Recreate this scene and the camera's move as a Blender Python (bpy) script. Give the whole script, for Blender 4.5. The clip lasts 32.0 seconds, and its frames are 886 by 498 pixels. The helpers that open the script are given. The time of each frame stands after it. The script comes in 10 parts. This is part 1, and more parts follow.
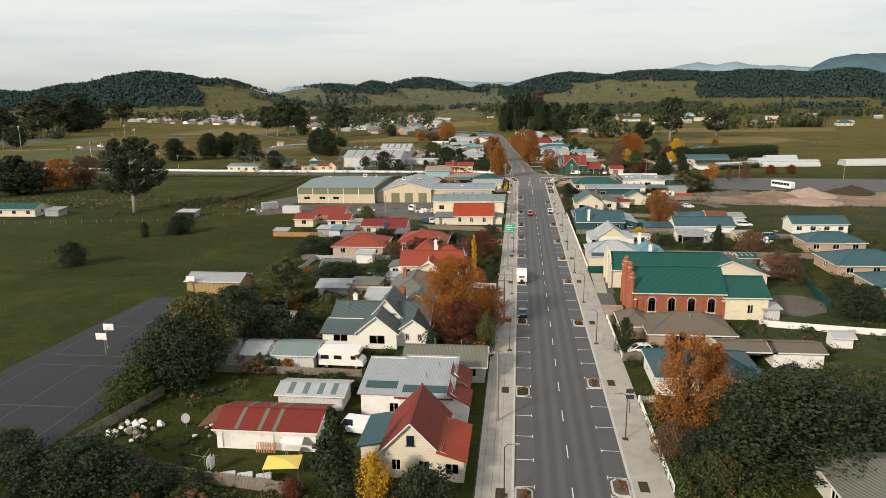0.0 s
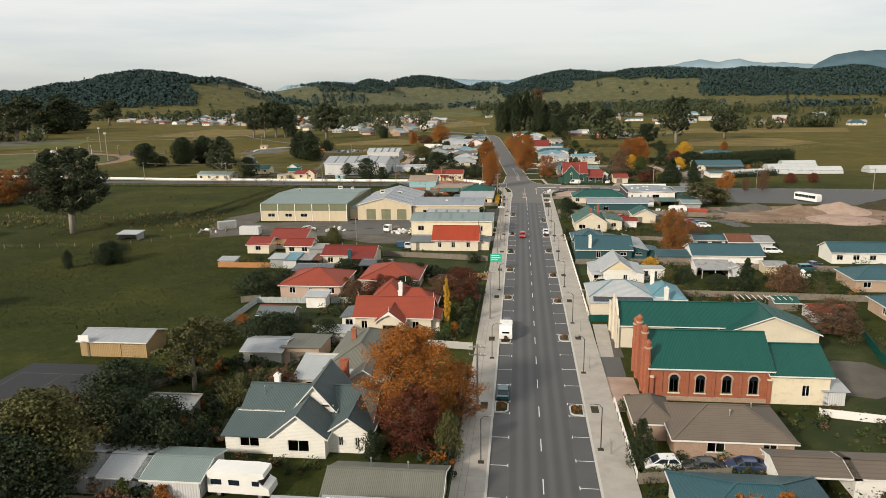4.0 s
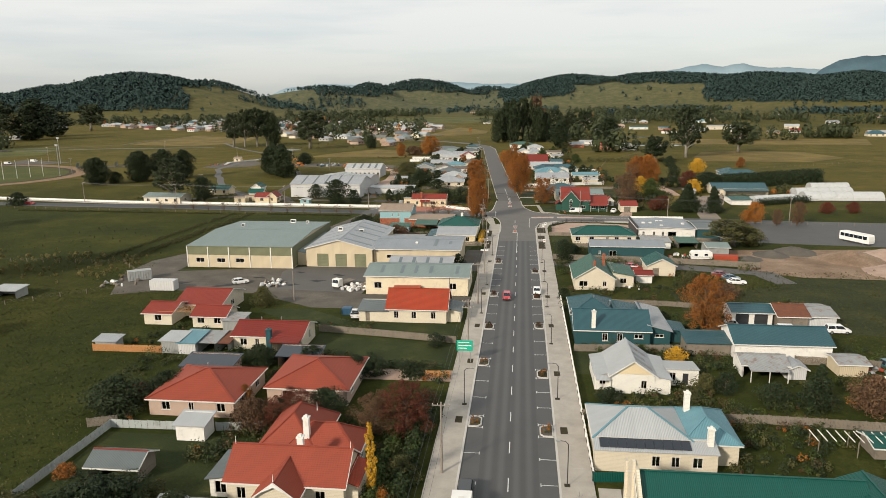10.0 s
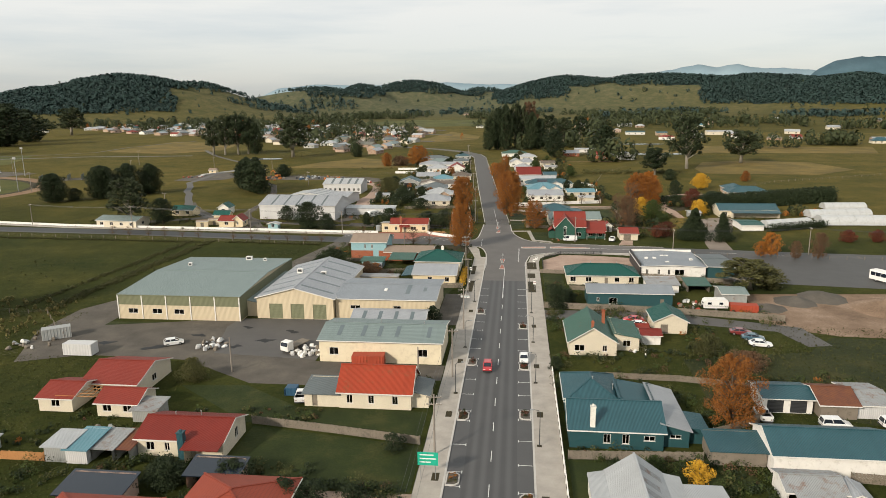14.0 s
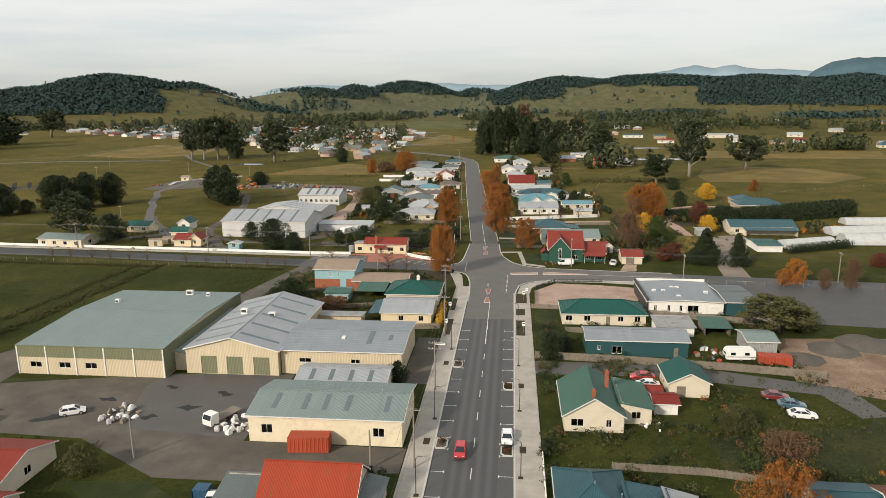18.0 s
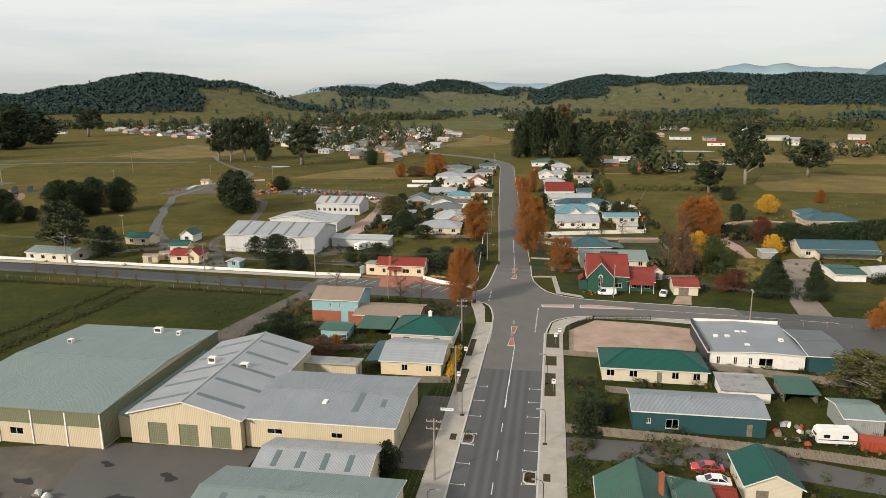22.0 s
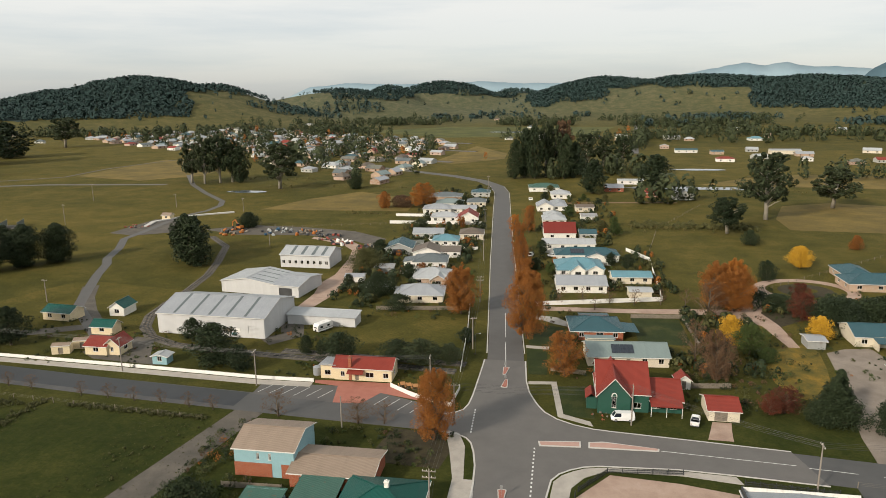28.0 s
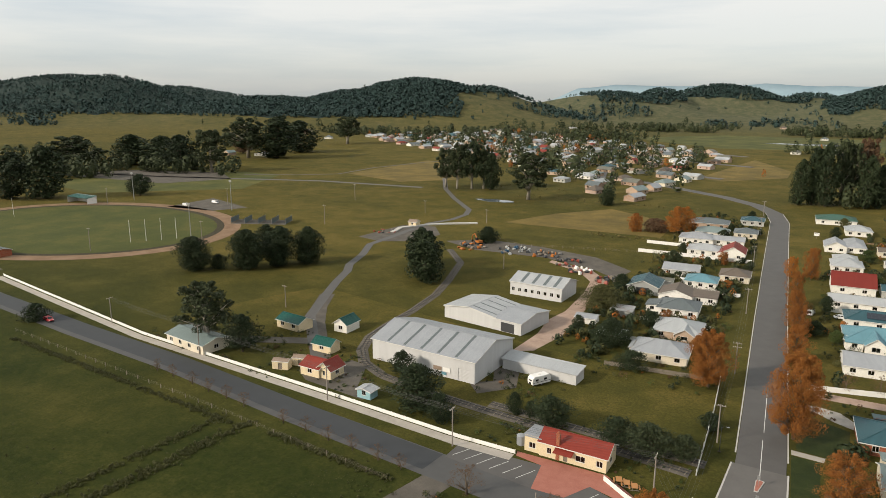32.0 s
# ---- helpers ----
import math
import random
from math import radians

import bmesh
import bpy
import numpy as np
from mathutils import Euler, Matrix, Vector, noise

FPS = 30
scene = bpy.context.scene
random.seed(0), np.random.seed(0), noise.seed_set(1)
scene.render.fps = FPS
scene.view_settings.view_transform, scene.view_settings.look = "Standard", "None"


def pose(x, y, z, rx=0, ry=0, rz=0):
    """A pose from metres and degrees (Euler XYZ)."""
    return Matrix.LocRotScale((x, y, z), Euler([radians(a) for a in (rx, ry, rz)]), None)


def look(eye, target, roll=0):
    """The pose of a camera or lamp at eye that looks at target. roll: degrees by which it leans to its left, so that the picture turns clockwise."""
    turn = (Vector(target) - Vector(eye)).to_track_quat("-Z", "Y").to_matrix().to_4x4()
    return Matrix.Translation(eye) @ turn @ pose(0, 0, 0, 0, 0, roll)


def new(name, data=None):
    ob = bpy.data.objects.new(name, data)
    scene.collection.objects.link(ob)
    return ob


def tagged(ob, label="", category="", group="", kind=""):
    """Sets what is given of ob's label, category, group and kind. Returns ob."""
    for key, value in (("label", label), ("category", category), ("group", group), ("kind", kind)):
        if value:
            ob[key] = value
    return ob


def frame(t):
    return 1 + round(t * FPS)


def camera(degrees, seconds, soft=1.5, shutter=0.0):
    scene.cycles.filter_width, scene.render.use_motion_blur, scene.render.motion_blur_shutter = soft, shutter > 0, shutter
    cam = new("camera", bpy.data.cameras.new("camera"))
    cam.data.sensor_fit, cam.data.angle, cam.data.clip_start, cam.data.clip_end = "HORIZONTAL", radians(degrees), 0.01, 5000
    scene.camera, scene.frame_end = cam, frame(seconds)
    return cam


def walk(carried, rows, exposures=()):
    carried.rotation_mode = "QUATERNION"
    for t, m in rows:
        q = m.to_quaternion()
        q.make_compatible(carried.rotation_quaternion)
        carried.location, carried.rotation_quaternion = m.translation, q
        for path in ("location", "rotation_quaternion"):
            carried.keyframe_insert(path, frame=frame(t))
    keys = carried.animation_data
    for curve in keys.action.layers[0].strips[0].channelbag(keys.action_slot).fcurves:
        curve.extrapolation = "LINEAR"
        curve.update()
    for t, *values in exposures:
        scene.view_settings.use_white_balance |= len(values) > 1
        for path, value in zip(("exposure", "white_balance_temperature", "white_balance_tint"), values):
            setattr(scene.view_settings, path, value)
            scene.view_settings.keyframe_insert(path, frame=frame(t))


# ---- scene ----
cam = camera(65.5, 32.0, soft=0.75)
PATH = [
    (0, (-5.86, 0.66, 40.18), (-16.69, 97.63, 18.27), -0.78),
    (1.5, (-4.99, 13.02, 40.86), (-15.96, 109.98, 18.96), -0.89),
    (3, (-3.70, 25.12, 41.53), (-14.66, 122.00, 19.32), -0.95),
    (6, (-1.40, 48.66, 41.93), (-12.66, 145.53, 19.80), -0.77),
    (7.5, (-0.61, 60.44, 41.99), (-12.16, 157.29, 19.90), -0.74),
    (8.5, (0.06, 68.57, 43.11), (-11.40, 165.45, 21.14), -0.76),
    (9, (0.45, 72.60, 43.98), (-10.93, 169.50, 22.05), -0.71),
    (10, (1.09, 80.07, 45.62), (-10.11, 177.02, 23.81), -0.63),
    (11, (1.66, 87.57, 47.43), (-9.37, 184.52, 25.54), -0.69),
    (12, (2.15, 94.89, 49.12), (-8.76, 191.85, 27.24), -0.59),
    (13, (2.71, 101.95, 50.49), (-8.02, 198.96, 28.71), -0.71),
    (14, (3.12, 108.88, 51.11), (-7.38, 205.89, 29.23), -0.60),
    (16.5, (4.20, 126.71, 52.48), (-5.87, 223.77, 30.63), -0.37),
    (17, (4.54, 130.78, 52.55), (-5.38, 227.85, 30.68), -0.52),
    (18, (5.34, 138.49, 52.46), (-4.59, 235.57, 30.63), -0.54),
    (19, (6.07, 145.87, 52.47), (-3.81, 242.95, 30.61), -0.64),
    (20, (6.55, 153.29, 52.80), (-4.44, 250.25, 30.93), -0.56),
    (20.5, (6.77, 157.02, 52.92), (-5.89, 253.77, 31.06), -0.52),
    (21, (6.93, 160.75, 53.04), (-7.19, 257.30, 31.16), -0.48),
    (21.5, (7.08, 164.54, 53.09), (-8.60, 260.85, 31.20), -0.41),
    (22, (7.23, 168.39, 53.13), (-8.36, 264.70, 31.18), -0.50),
    (23, (7.43, 176.26, 53.10), (-8.09, 272.57, 31.09), -0.50),
    (24, (7.48, 184.24, 53.36), (-7.99, 280.55, 31.35), -0.61),
    (25, (7.28, 191.75, 55.59), (-8.28, 288.04, 33.50), -0.35),
    (27.5, (6.45, 210.46, 65.77), (-8.98, 306.69, 43.38), -0.46),
    (28, (6.28, 214.13, 67.77), (-9.08, 310.38, 45.42), -0.56),
    (29, (5.81, 221.74, 71.24), (-9.44, 318.00, 48.84), -0.58),
    (29.5, (5.62, 225.71, 72.19), (-9.51, 321.98, 49.76), -0.60),
    (30, (5.39, 229.35, 72.65), (-9.82, 325.62, 50.24), -0.65),
    (30.5, (5.16, 232.69, 72.94), (-13.79, 328.27, 50.46), -0.55),
    (31, (4.88, 235.91, 73.18), (-19.99, 330.14, 50.81), -0.36),
    (31.5, (4.55, 238.79, 73.29), (-29.87, 330.00, 51.04), -0.21),
    (32, (4.19, 241.44, 73.38), (-45.30, 325.46, 51.19), 0.13),
]
walk(cam, [(t, look(eye, target, roll)) for t, eye, target, roll in PATH])

# ---- sky and sun: a high bright overcast with a soft low sun ----
world = bpy.data.worlds.new("sky")
scene.world = world
world.use_nodes = True
wn, wl = world.node_tree.nodes, world.node_tree.links
wn.clear()
SUN_EL, SUN_AZ = radians(26), radians(217)
sky = wn.new("ShaderNodeTexSky")
sky.sky_type, sky.sun_disc = "NISHITA", False
sky.sun_elevation, sky.sun_rotation = SUN_EL, SUN_AZ
sky.air_density, sky.dust_density, sky.ozone_density = 1.0, 1.5, 1.2
tc = wn.new("ShaderNodeTexCoord")
mp = wn.new("ShaderNodeMapping")
mp.inputs["Scale"].default_value = (1.0, 1.0, 9.0)
cl = wn.new("ShaderNodeTexNoise")
cl.inputs["Scale"].default_value, cl.inputs["Detail"].default_value, cl.inputs["Roughness"].default_value = 2.2, 6.0, 0.55
wl.new(tc.outputs["Generated"], mp.inputs["Vector"])
wl.new(mp.outputs["Vector"], cl.inputs["Vector"])
cr = wn.new("ShaderNodeValToRGB")
cr.color_ramp.elements[0].position, cr.color_ramp.elements[0].color = 0.28, (0.66, 0.72, 0.75, 1)
cr.color_ramp.elements[1].position, cr.color_ramp.elements[1].color = 0.56, (0.865, 0.872, 0.845, 1)
wl.new(cl.outputs["Fac"], cr.inputs["Fac"])
sx = wn.new("ShaderNodeSeparateXYZ")
wl.new(tc.outputs["Generated"], sx.inputs["Vector"])
el = wn.new("ShaderNodeMapRange")
el.inputs["From Min"].default_value, el.inputs["From Max"].default_value = -0.01, 0.11
el.inputs["To Min"].default_value, el.inputs["To Max"].default_value = 0.5, 0.96
wl.new(sx.outputs["Z"], el.inputs["Value"])
skys = wn.new("ShaderNodeMix")
skys.data_type = "RGBA"
skys.blend_type = "MULTIPLY"
skys.inputs[0].default_value = 1.0
skys.inputs[7].default_value = (0.11, 0.11, 0.11, 1)
wl.new(sky.outputs["Color"], skys.inputs[6])
mixc = wn.new("ShaderNodeMix")
mixc.data_type = "RGBA"
wl.new(el.outputs["Result"], mixc.inputs[0])
wl.new(skys.outputs[2], mixc.inputs[6])
wl.new(cr.outputs["Color"], mixc.inputs[7])
bg = wn.new("ShaderNodeBackground")
bg.inputs["Strength"].default_value = 1.0
out = wn.new("ShaderNodeOutputWorld")
wl.new(mixc.outputs[2], bg.inputs["Color"])
wl.new(bg.outputs["Background"], out.inputs["Surface"])

sun = new("sun", bpy.data.lights.new("sun", "SUN"))
sun.data.energy, sun.data.angle, sun.data.color = 4.5, radians(6), (1.0, 0.885, 0.73)
sun.matrix_world = look((math.sin(SUN_AZ) * 100, math.cos(SUN_AZ) * 100, math.tan(SUN_EL) * 100), (0, 0, 0))
scene.view_settings.exposure = 0.0


# ---- materials ----
def _nodes(name):
    m = bpy.data.materials.new(name)
    m.use_nodes = True
    n, l = m.node_tree.nodes, m.node_tree.links
    return m, n, l, n["Principled BSDF"]


def _math(n, l, op, a, b=None, c=None):
    q = n.new("ShaderNodeMath")
    q.operation = op
    for k, v in enumerate((a, b, c)):
        if v is None:
            continue
        if isinstance(v, (int, float)):
            q.inputs[k].default_value = v
        else:
            l.new(v, q.inputs[k])
    return q.outputs[0]


def _noise(n, l, vec, scale, detail=4.0, rough=0.55):
    q = n.new("ShaderNodeTexNoise")
    q.inputs["Scale"].default_value, q.inputs["Detail"].default_value, q.inputs["Roughness"].default_value = scale, detail, rough
    l.new(vec, q.inputs["Vector"])
    return q.outputs["Fac"]


def _ramp(n, l, fac, stops):
    q = n.new("ShaderNodeValToRGB")
    e = q.color_ramp.elements
    while len(e) < len(stops):
        e.new(0.5)
    for k, (p, c) in enumerate(stops):
        e[k].position, e[k].color = p, (*c, 1)
    l.new(fac, q.inputs["Fac"])
    return q.outputs["Color"]


def _mix(n, l, fac, a, b, mode="MIX"):
    q = n.new("ShaderNodeMix")
    q.data_type, q.blend_type = "RGBA", mode
    for k, v in ((0, fac), (6, a), (7, b)):
        if isinstance(v, (int, float)):
            q.inputs[k].default_value = v
        elif isinstance(v, tuple):
            q.inputs[k].default_value = (*v, 1)
        else:
            l.new(v, q.inputs[k])
    return q.outputs[2]


def _bump(n, l, h, dist, b, strength=1.0):
    q = n.new("ShaderNodeBump")
    q.inputs["Strength"].default_value, q.inputs["Distance"].default_value = strength, dist
    l.new(h, q.inputs["Height"])
    l.new(q.outputs["Normal"], b.inputs["Normal"])


def _pos(n):
    return n.new("ShaderNodeNewGeometry").outputs["Position"]


def dim(c, k):
    return tuple(min(1.0, v * k) for v in c)


def plain(name, col, rough=0.7, metal=0.0, var=0.18, grain=6.0, bump=0.01, dirt=None, coat=0.0):
    """Paint, render, timber or metal with blotches, grain and some dirt."""
    m, n, l, b = _nodes(name)
    p = _pos(n)
    big, fine = _noise(n, l, p, 0.5, 5), _noise(n, l, p, grain, 6, 0.65)
    c = _mix(n, l, big, dim(col, 1 - var), dim(col, 1 + var * 0.6))
    c = _mix(n, l, _math(n, l, "MULTIPLY", fine, 0.35), c, dim(col, 0.72))
    if dirt:
        d = _ramp(n, l, _noise(n, l, p, 1.1, 7, 0.7), [(0.52, (0, 0, 0)), (0.72, (1, 1, 1))])
        c = _mix(n, l, d, c, dirt)
    l.new(c, b.inputs["Base Color"])
    b.inputs["Roughness"].default_value, b.inputs["Metallic"].default_value = rough, metal
    b.inputs["Coat Weight"].default_value = coat
    _bump(n, l, fine, bump, b, 0.6)
    return m


def _along(n, l):
    """A coordinate that runs level along any wall or roof slope, and the position and height."""
    g = n.new("ShaderNodeNewGeometry")
    ps, ns = n.new("ShaderNodeSeparateXYZ"), n.new("ShaderNodeSeparateXYZ")
    l.new(g.outputs["Position"], ps.inputs[0])
    l.new(g.outputs["True Normal"], ns.inputs[0])
    a = _math(n, l, "MULTIPLY", ps.outputs[0], ns.outputs[1])
    c = _math(n, l, "MULTIPLY", ps.outputs[1], ns.outputs[0])
    d = _math(n, l, "SUBTRACT", a, c)
    q = _math(n, l, "ADD", _math(n, l, "MULTIPLY", ns.outputs[0], ns.outputs[0]), _math(n, l, "MULTIPLY", ns.outputs[1], ns.outputs[1]))
    return _math(n, l, "DIVIDE", d, _math(n, l, "SQRT", _math(n, l, "ADD", q, 1e-5))), g.outputs["Position"], ps.outputs[2]


def iron(name, col, rough=0.5, metal=0.0, rust=0.0, rib=0.2, fade=0.25):
    """Corrugated steel sheets: ribs down the slope with their shade in the colour, sheet by sheet tone, fading and
    rust.
    """
    m, n, l, b = _nodes(name)
    u, p, z = _along(n, l)
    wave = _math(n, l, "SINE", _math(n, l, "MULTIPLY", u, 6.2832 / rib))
    sheet = n.new("ShaderNodeTexWhiteNoise")
    sheet.noise_dimensions = "1D"
    l.new(_math(n, l, "FLOOR", _math(n, l, "DIVIDE", u, 0.76)), sheet.inputs["W"])
    big = _noise(n, l, p, 0.25, 6, 0.6)
    fine = _noise(n, l, p, 3.0, 6, 0.7)
    c = _mix(n, l, big, dim(col, 1 - fade), dim(col, 1 + fade))
    c = _mix(n, l, _math(n, l, "MULTIPLY", sheet.outputs["Value"], 0.28), c, dim(col, 0.72))
    # Rib shade painted as a dark band on every wave, besides the bump.
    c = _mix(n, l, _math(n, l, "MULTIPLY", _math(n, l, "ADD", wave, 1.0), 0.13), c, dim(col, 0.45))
    c = _mix(n, l, _math(n, l, "MULTIPLY", fine, 0.3), c, dim(col, 0.8))
    if rust:
        r = _ramp(n, l, _noise(n, l, p, 0.7, 8, 0.75), [(0.62 - 0.25 * rust, (0, 0, 0)), (0.74 - 0.1 * rust, (1, 1, 1))])
        c = _mix(n, l, r, c, (0.16, 0.06, 0.025))
    l.new(c, b.inputs["Base Color"])
    b.inputs["Roughness"].default_value, b.inputs["Metallic"].default_value = rough, metal
    b.inputs["Specular IOR Level"].default_value = 0.3
    _bump(n, l, wave, 0.02, b, 0.7)
    return m


def boards(name, col, pitch=0.18, rough=0.65, dirt=(0.3, 0.26, 0.2)):
    """Painted weatherboards: level laps and a little grime."""
    m, n, l, b = _nodes(name)
    u, p, z = _along(n, l)
    lap = _math(n, l, "FRACT", _math(n, l, "DIVIDE", z, pitch))
    big, fine = _noise(n, l, p, 0.4, 5), _noise(n, l, p, 5.0, 6, 0.7)
    c = _mix(n, l, big, dim(col, 0.86), dim(col, 1.08))
    line = _math(n, l, "LESS_THAN", lap, 0.13)
    c = _mix(n, l, _math(n, l, "MULTIPLY", line, 0.45), c, dim(col, 0.4))
    d = _ramp(n, l, fine, [(0.55, (0, 0, 0)), (0.8, (0.5, 0.5, 0.5))])
    c = _mix(n, l, d, c, dirt)
    l.new(c, b.inputs["Base Color"])
    b.inputs["Roughness"].default_value = rough
    _bump(n, l, lap, 0.02, b, 0.5)
    return m


def brick(name, a, c2, mortar=(0.42, 0.38, 0.33)):
    m, n, l, b = _nodes(name)
    u, p, z = _along(n, l)
    v = n.new("ShaderNodeCombineXYZ")
    l.new(u, v.inputs[0])
    l.new(z, v.inputs[1])
    t = n.new("ShaderNodeTexBrick")
    for k, val in (("Color1", (*a, 1)), ("Color2", (*c2, 1)), ("Mortar", (*mortar, 1)), ("Scale", 1.0), ("Mortar Size", 0.012), ("Brick Width", 0.24), ("Row Height", 0.086)):
        t.inputs[k].default_value = val
    l.new(v.outputs[0], t.inputs["Vector"])
    st = _noise(n, l, p, 0.6, 6, 0.65)
    c = _mix(n, l, _math(n, l, "MULTIPLY", st, 0.5), t.outputs["Color"], dim(a, 0.5))
    l.new(c, b.inputs["Base Color"])
    b.inputs["Roughness"].default_value = 0.85
    _bump(n, l, t.outputs["Fac"], -0.01, b, 0.6)
    return m


def tiles(name, col):
    """Roof tiles: courses up the slope and rolls across it, weathered."""
    m, n, l, b = _nodes(name)
    u, p, z = _along(n, l)
    row = _math(n, l, "FRACT", _math(n, l, "DIVIDE", z, 0.15))
    roll = _math(n, l, "SINE", _math(n, l, "MULTIPLY", u, 6.2832 / 0.3))
    big, fine = _noise(n, l, p, 0.35, 6), _noise(n, l, p, 4.0, 7, 0.7)
    c = _mix(n, l, big, dim(col, 0.75), dim(col, 1.2))
    c = _mix(n, l, _math(n, l, "MULTIPLY", _math(n, l, "LESS_THAN", row, 0.2), 0.4), c, dim(col, 0.4))
    c = _mix(n, l, _math(n, l, "MULTIPLY", fine, 0.45), c, dim(col, 0.6))
    l.new(c, b.inputs["Base Color"])
    b.inputs["Roughness"].default_value = 0.7
    _bump(n, l, _math(n, l, "ADD", row, _math(n, l, "MULTIPLY", roll, 0.4)), 0.02, b, 0.5)
    return m


def foliage(name, lo, hi, rough=0.7, far=False):
    m, n, l, b = _nodes(name)
    g = n.new("ShaderNodeNewGeometry")
    o = n.new("ShaderNodeObjectInfo")
    f = _math(n, l, "ADD", _math(n, l, "MULTIPLY", g.outputs["Random Per Island"], 0.65), _math(n, l, "MULTIPLY", o.outputs["Random"], 0.35))
    c = _mix(n, l, f, lo, hi)
    l.new(c, b.inputs["Base Color"])
    b.inputs["Roughness"].default_value = rough
    b.inputs["Specular IOR Level"].default_value = 0.2
    return m


def blotched(name, stops, scale, fine=8.0, rough=0.95, bump=0.05, second=None, fine_mix=0.35):
    """Ground cover: patches in several tones with fine grain."""
    m, n, l, b = _nodes(name)
    p = _pos(n)
    a = _noise(n, l, p, scale, 8, 0.62)
    c = _ramp(n, l, a, stops)
    f = _noise(n, l, p, fine, 8, 0.75)
    fc = _ramp(n, l, f, [(0.36, (0, 0, 0)), (0.62, (1, 1, 1))])
    c = _mix(n, l, _math(n, l, "MULTIPLY", fc, fine_mix * 1.15), c, dim(stops[0][1], 0.55))
    if second:
        s = _ramp(n, l, _noise(n, l, p, second[0], 6, 0.6), [(second[1], (0, 0, 0)), (second[1] + 0.1, (1, 1, 1))])
        c = _mix(n, l, s, c, second[2])
    l.new(c, b.inputs["Base Color"])
    b.inputs["Roughness"].default_value = rough
    b.inputs["Specular IOR Level"].default_value = 0.25
    _bump(n, l, f, bump, b, 0.8)
    return m


def ground_grass():
    """Pasture: green by the houses, tawny in paddock-sized patches out on the flats, greyed by painted haze on the far
    hills.
    """
    m, n, l, b = _nodes("grass")
    p = _pos(n)
    sp = n.new("ShaderNodeSeparateXYZ")
    l.new(p, sp.inputs[0])
    mp2 = n.new("ShaderNodeMapping")
    mp2.inputs["Scale"].default_value = (0.0045, 0.0065, 0.0)
    mp2.inputs["Rotation"].default_value = (0, 0, 0.25)
    l.new(p, mp2.inputs["Vector"])
    vo = n.new("ShaderNodeTexVoronoi")
    vo.distance = "CHEBYCHEV"
    vo.inputs["Scale"].default_value = 1.0
    l.new(mp2.outputs["Vector"], vo.inputs["Vector"])
    vs = n.new("ShaderNodeSeparateColor")
    l.new(vo.outputs["Color"], vs.inputs[0])
    mid, fine, big = _noise(n, l, p, 0.05, 10, 0.76), _noise(n, l, p, 1.5, 8, 0.8), _noise(n, l, p, 0.011, 6, 0.6)
    green = _ramp(n, l, mid, [(0.3, (0.012, 0.021, 0.004)), (0.5, (0.028, 0.037, 0.0065)), (0.7, (0.074, 0.072, 0.016))])
    tawny = _ramp(n, l, mid, [(0.28, (0.060, 0.058, 0.013)), (0.5, (0.128, 0.100, 0.022)), (0.7, (0.21, 0.148, 0.040))])
    d = n.new("ShaderNodeMapRange")
    d.inputs["From Min"].default_value, d.inputs["From Max"].default_value = 335.0, 450.0
    l.new(sp.outputs[1], d.inputs["Value"])
    f = _math(n, l, "MULTIPLY", d.outputs["Result"], _math(n, l, "ADD", _math(n, l, "MULTIPLY", vs.outputs[0], 0.6), 0.6))
    f2 = _math(n, l, "ADD", f, _math(n, l, "MULTIPLY", _math(n, l, "SUBTRACT", big, 0.5), 1.1))
    q = n.new("ShaderNodeClamp")
    l.new(f2, q.inputs["Value"])
    c = _mix(n, l, q.outputs[0], green, tawny)
    coarse = _ramp(n, l, _noise(n, l, p, 0.45, 7, 0.7), [(0.4, (0, 0, 0)), (0.66, (1, 1, 1))])
    c = _mix(n, l, _math(n, l, "MULTIPLY", coarse, 0.35), c, (0.075, 0.072, 0.018))
    tuft = _ramp(n, l, fine, [(0.36, (0, 0, 0)), (0.62, (1, 1, 1))])
    c = _mix(n, l, _math(n, l, "MULTIPLY", tuft, 0.62), c, (0.013, 0.018, 0.004))
    # Hill grass in muted tones: haze put into the colour, growing with distance.
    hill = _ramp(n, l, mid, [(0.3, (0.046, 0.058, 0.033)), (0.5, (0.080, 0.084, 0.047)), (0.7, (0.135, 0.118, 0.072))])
    haze_mix = n.new("ShaderNodeMapRange")
    haze_mix.inputs["From Min"].default_value, haze_mix.inputs["From Max"].default_value = 1400.0, 2300.0
    l.new(_math(n, l, "SUBTRACT", sp.outputs[1], _math(n, l, "MULTIPLY", sp.outputs[0], 0.3)), haze_mix.inputs["Value"])
    c = _mix(n, l, haze_mix.outputs["Result"], c, hill)
    l.new(c, b.inputs["Base Color"])
    b.inputs["Roughness"].default_value, b.inputs["Specular IOR Level"].default_value = 1.0, 0.1
    _bump(n, l, fine, 0.12, b, 0.8)
    return m


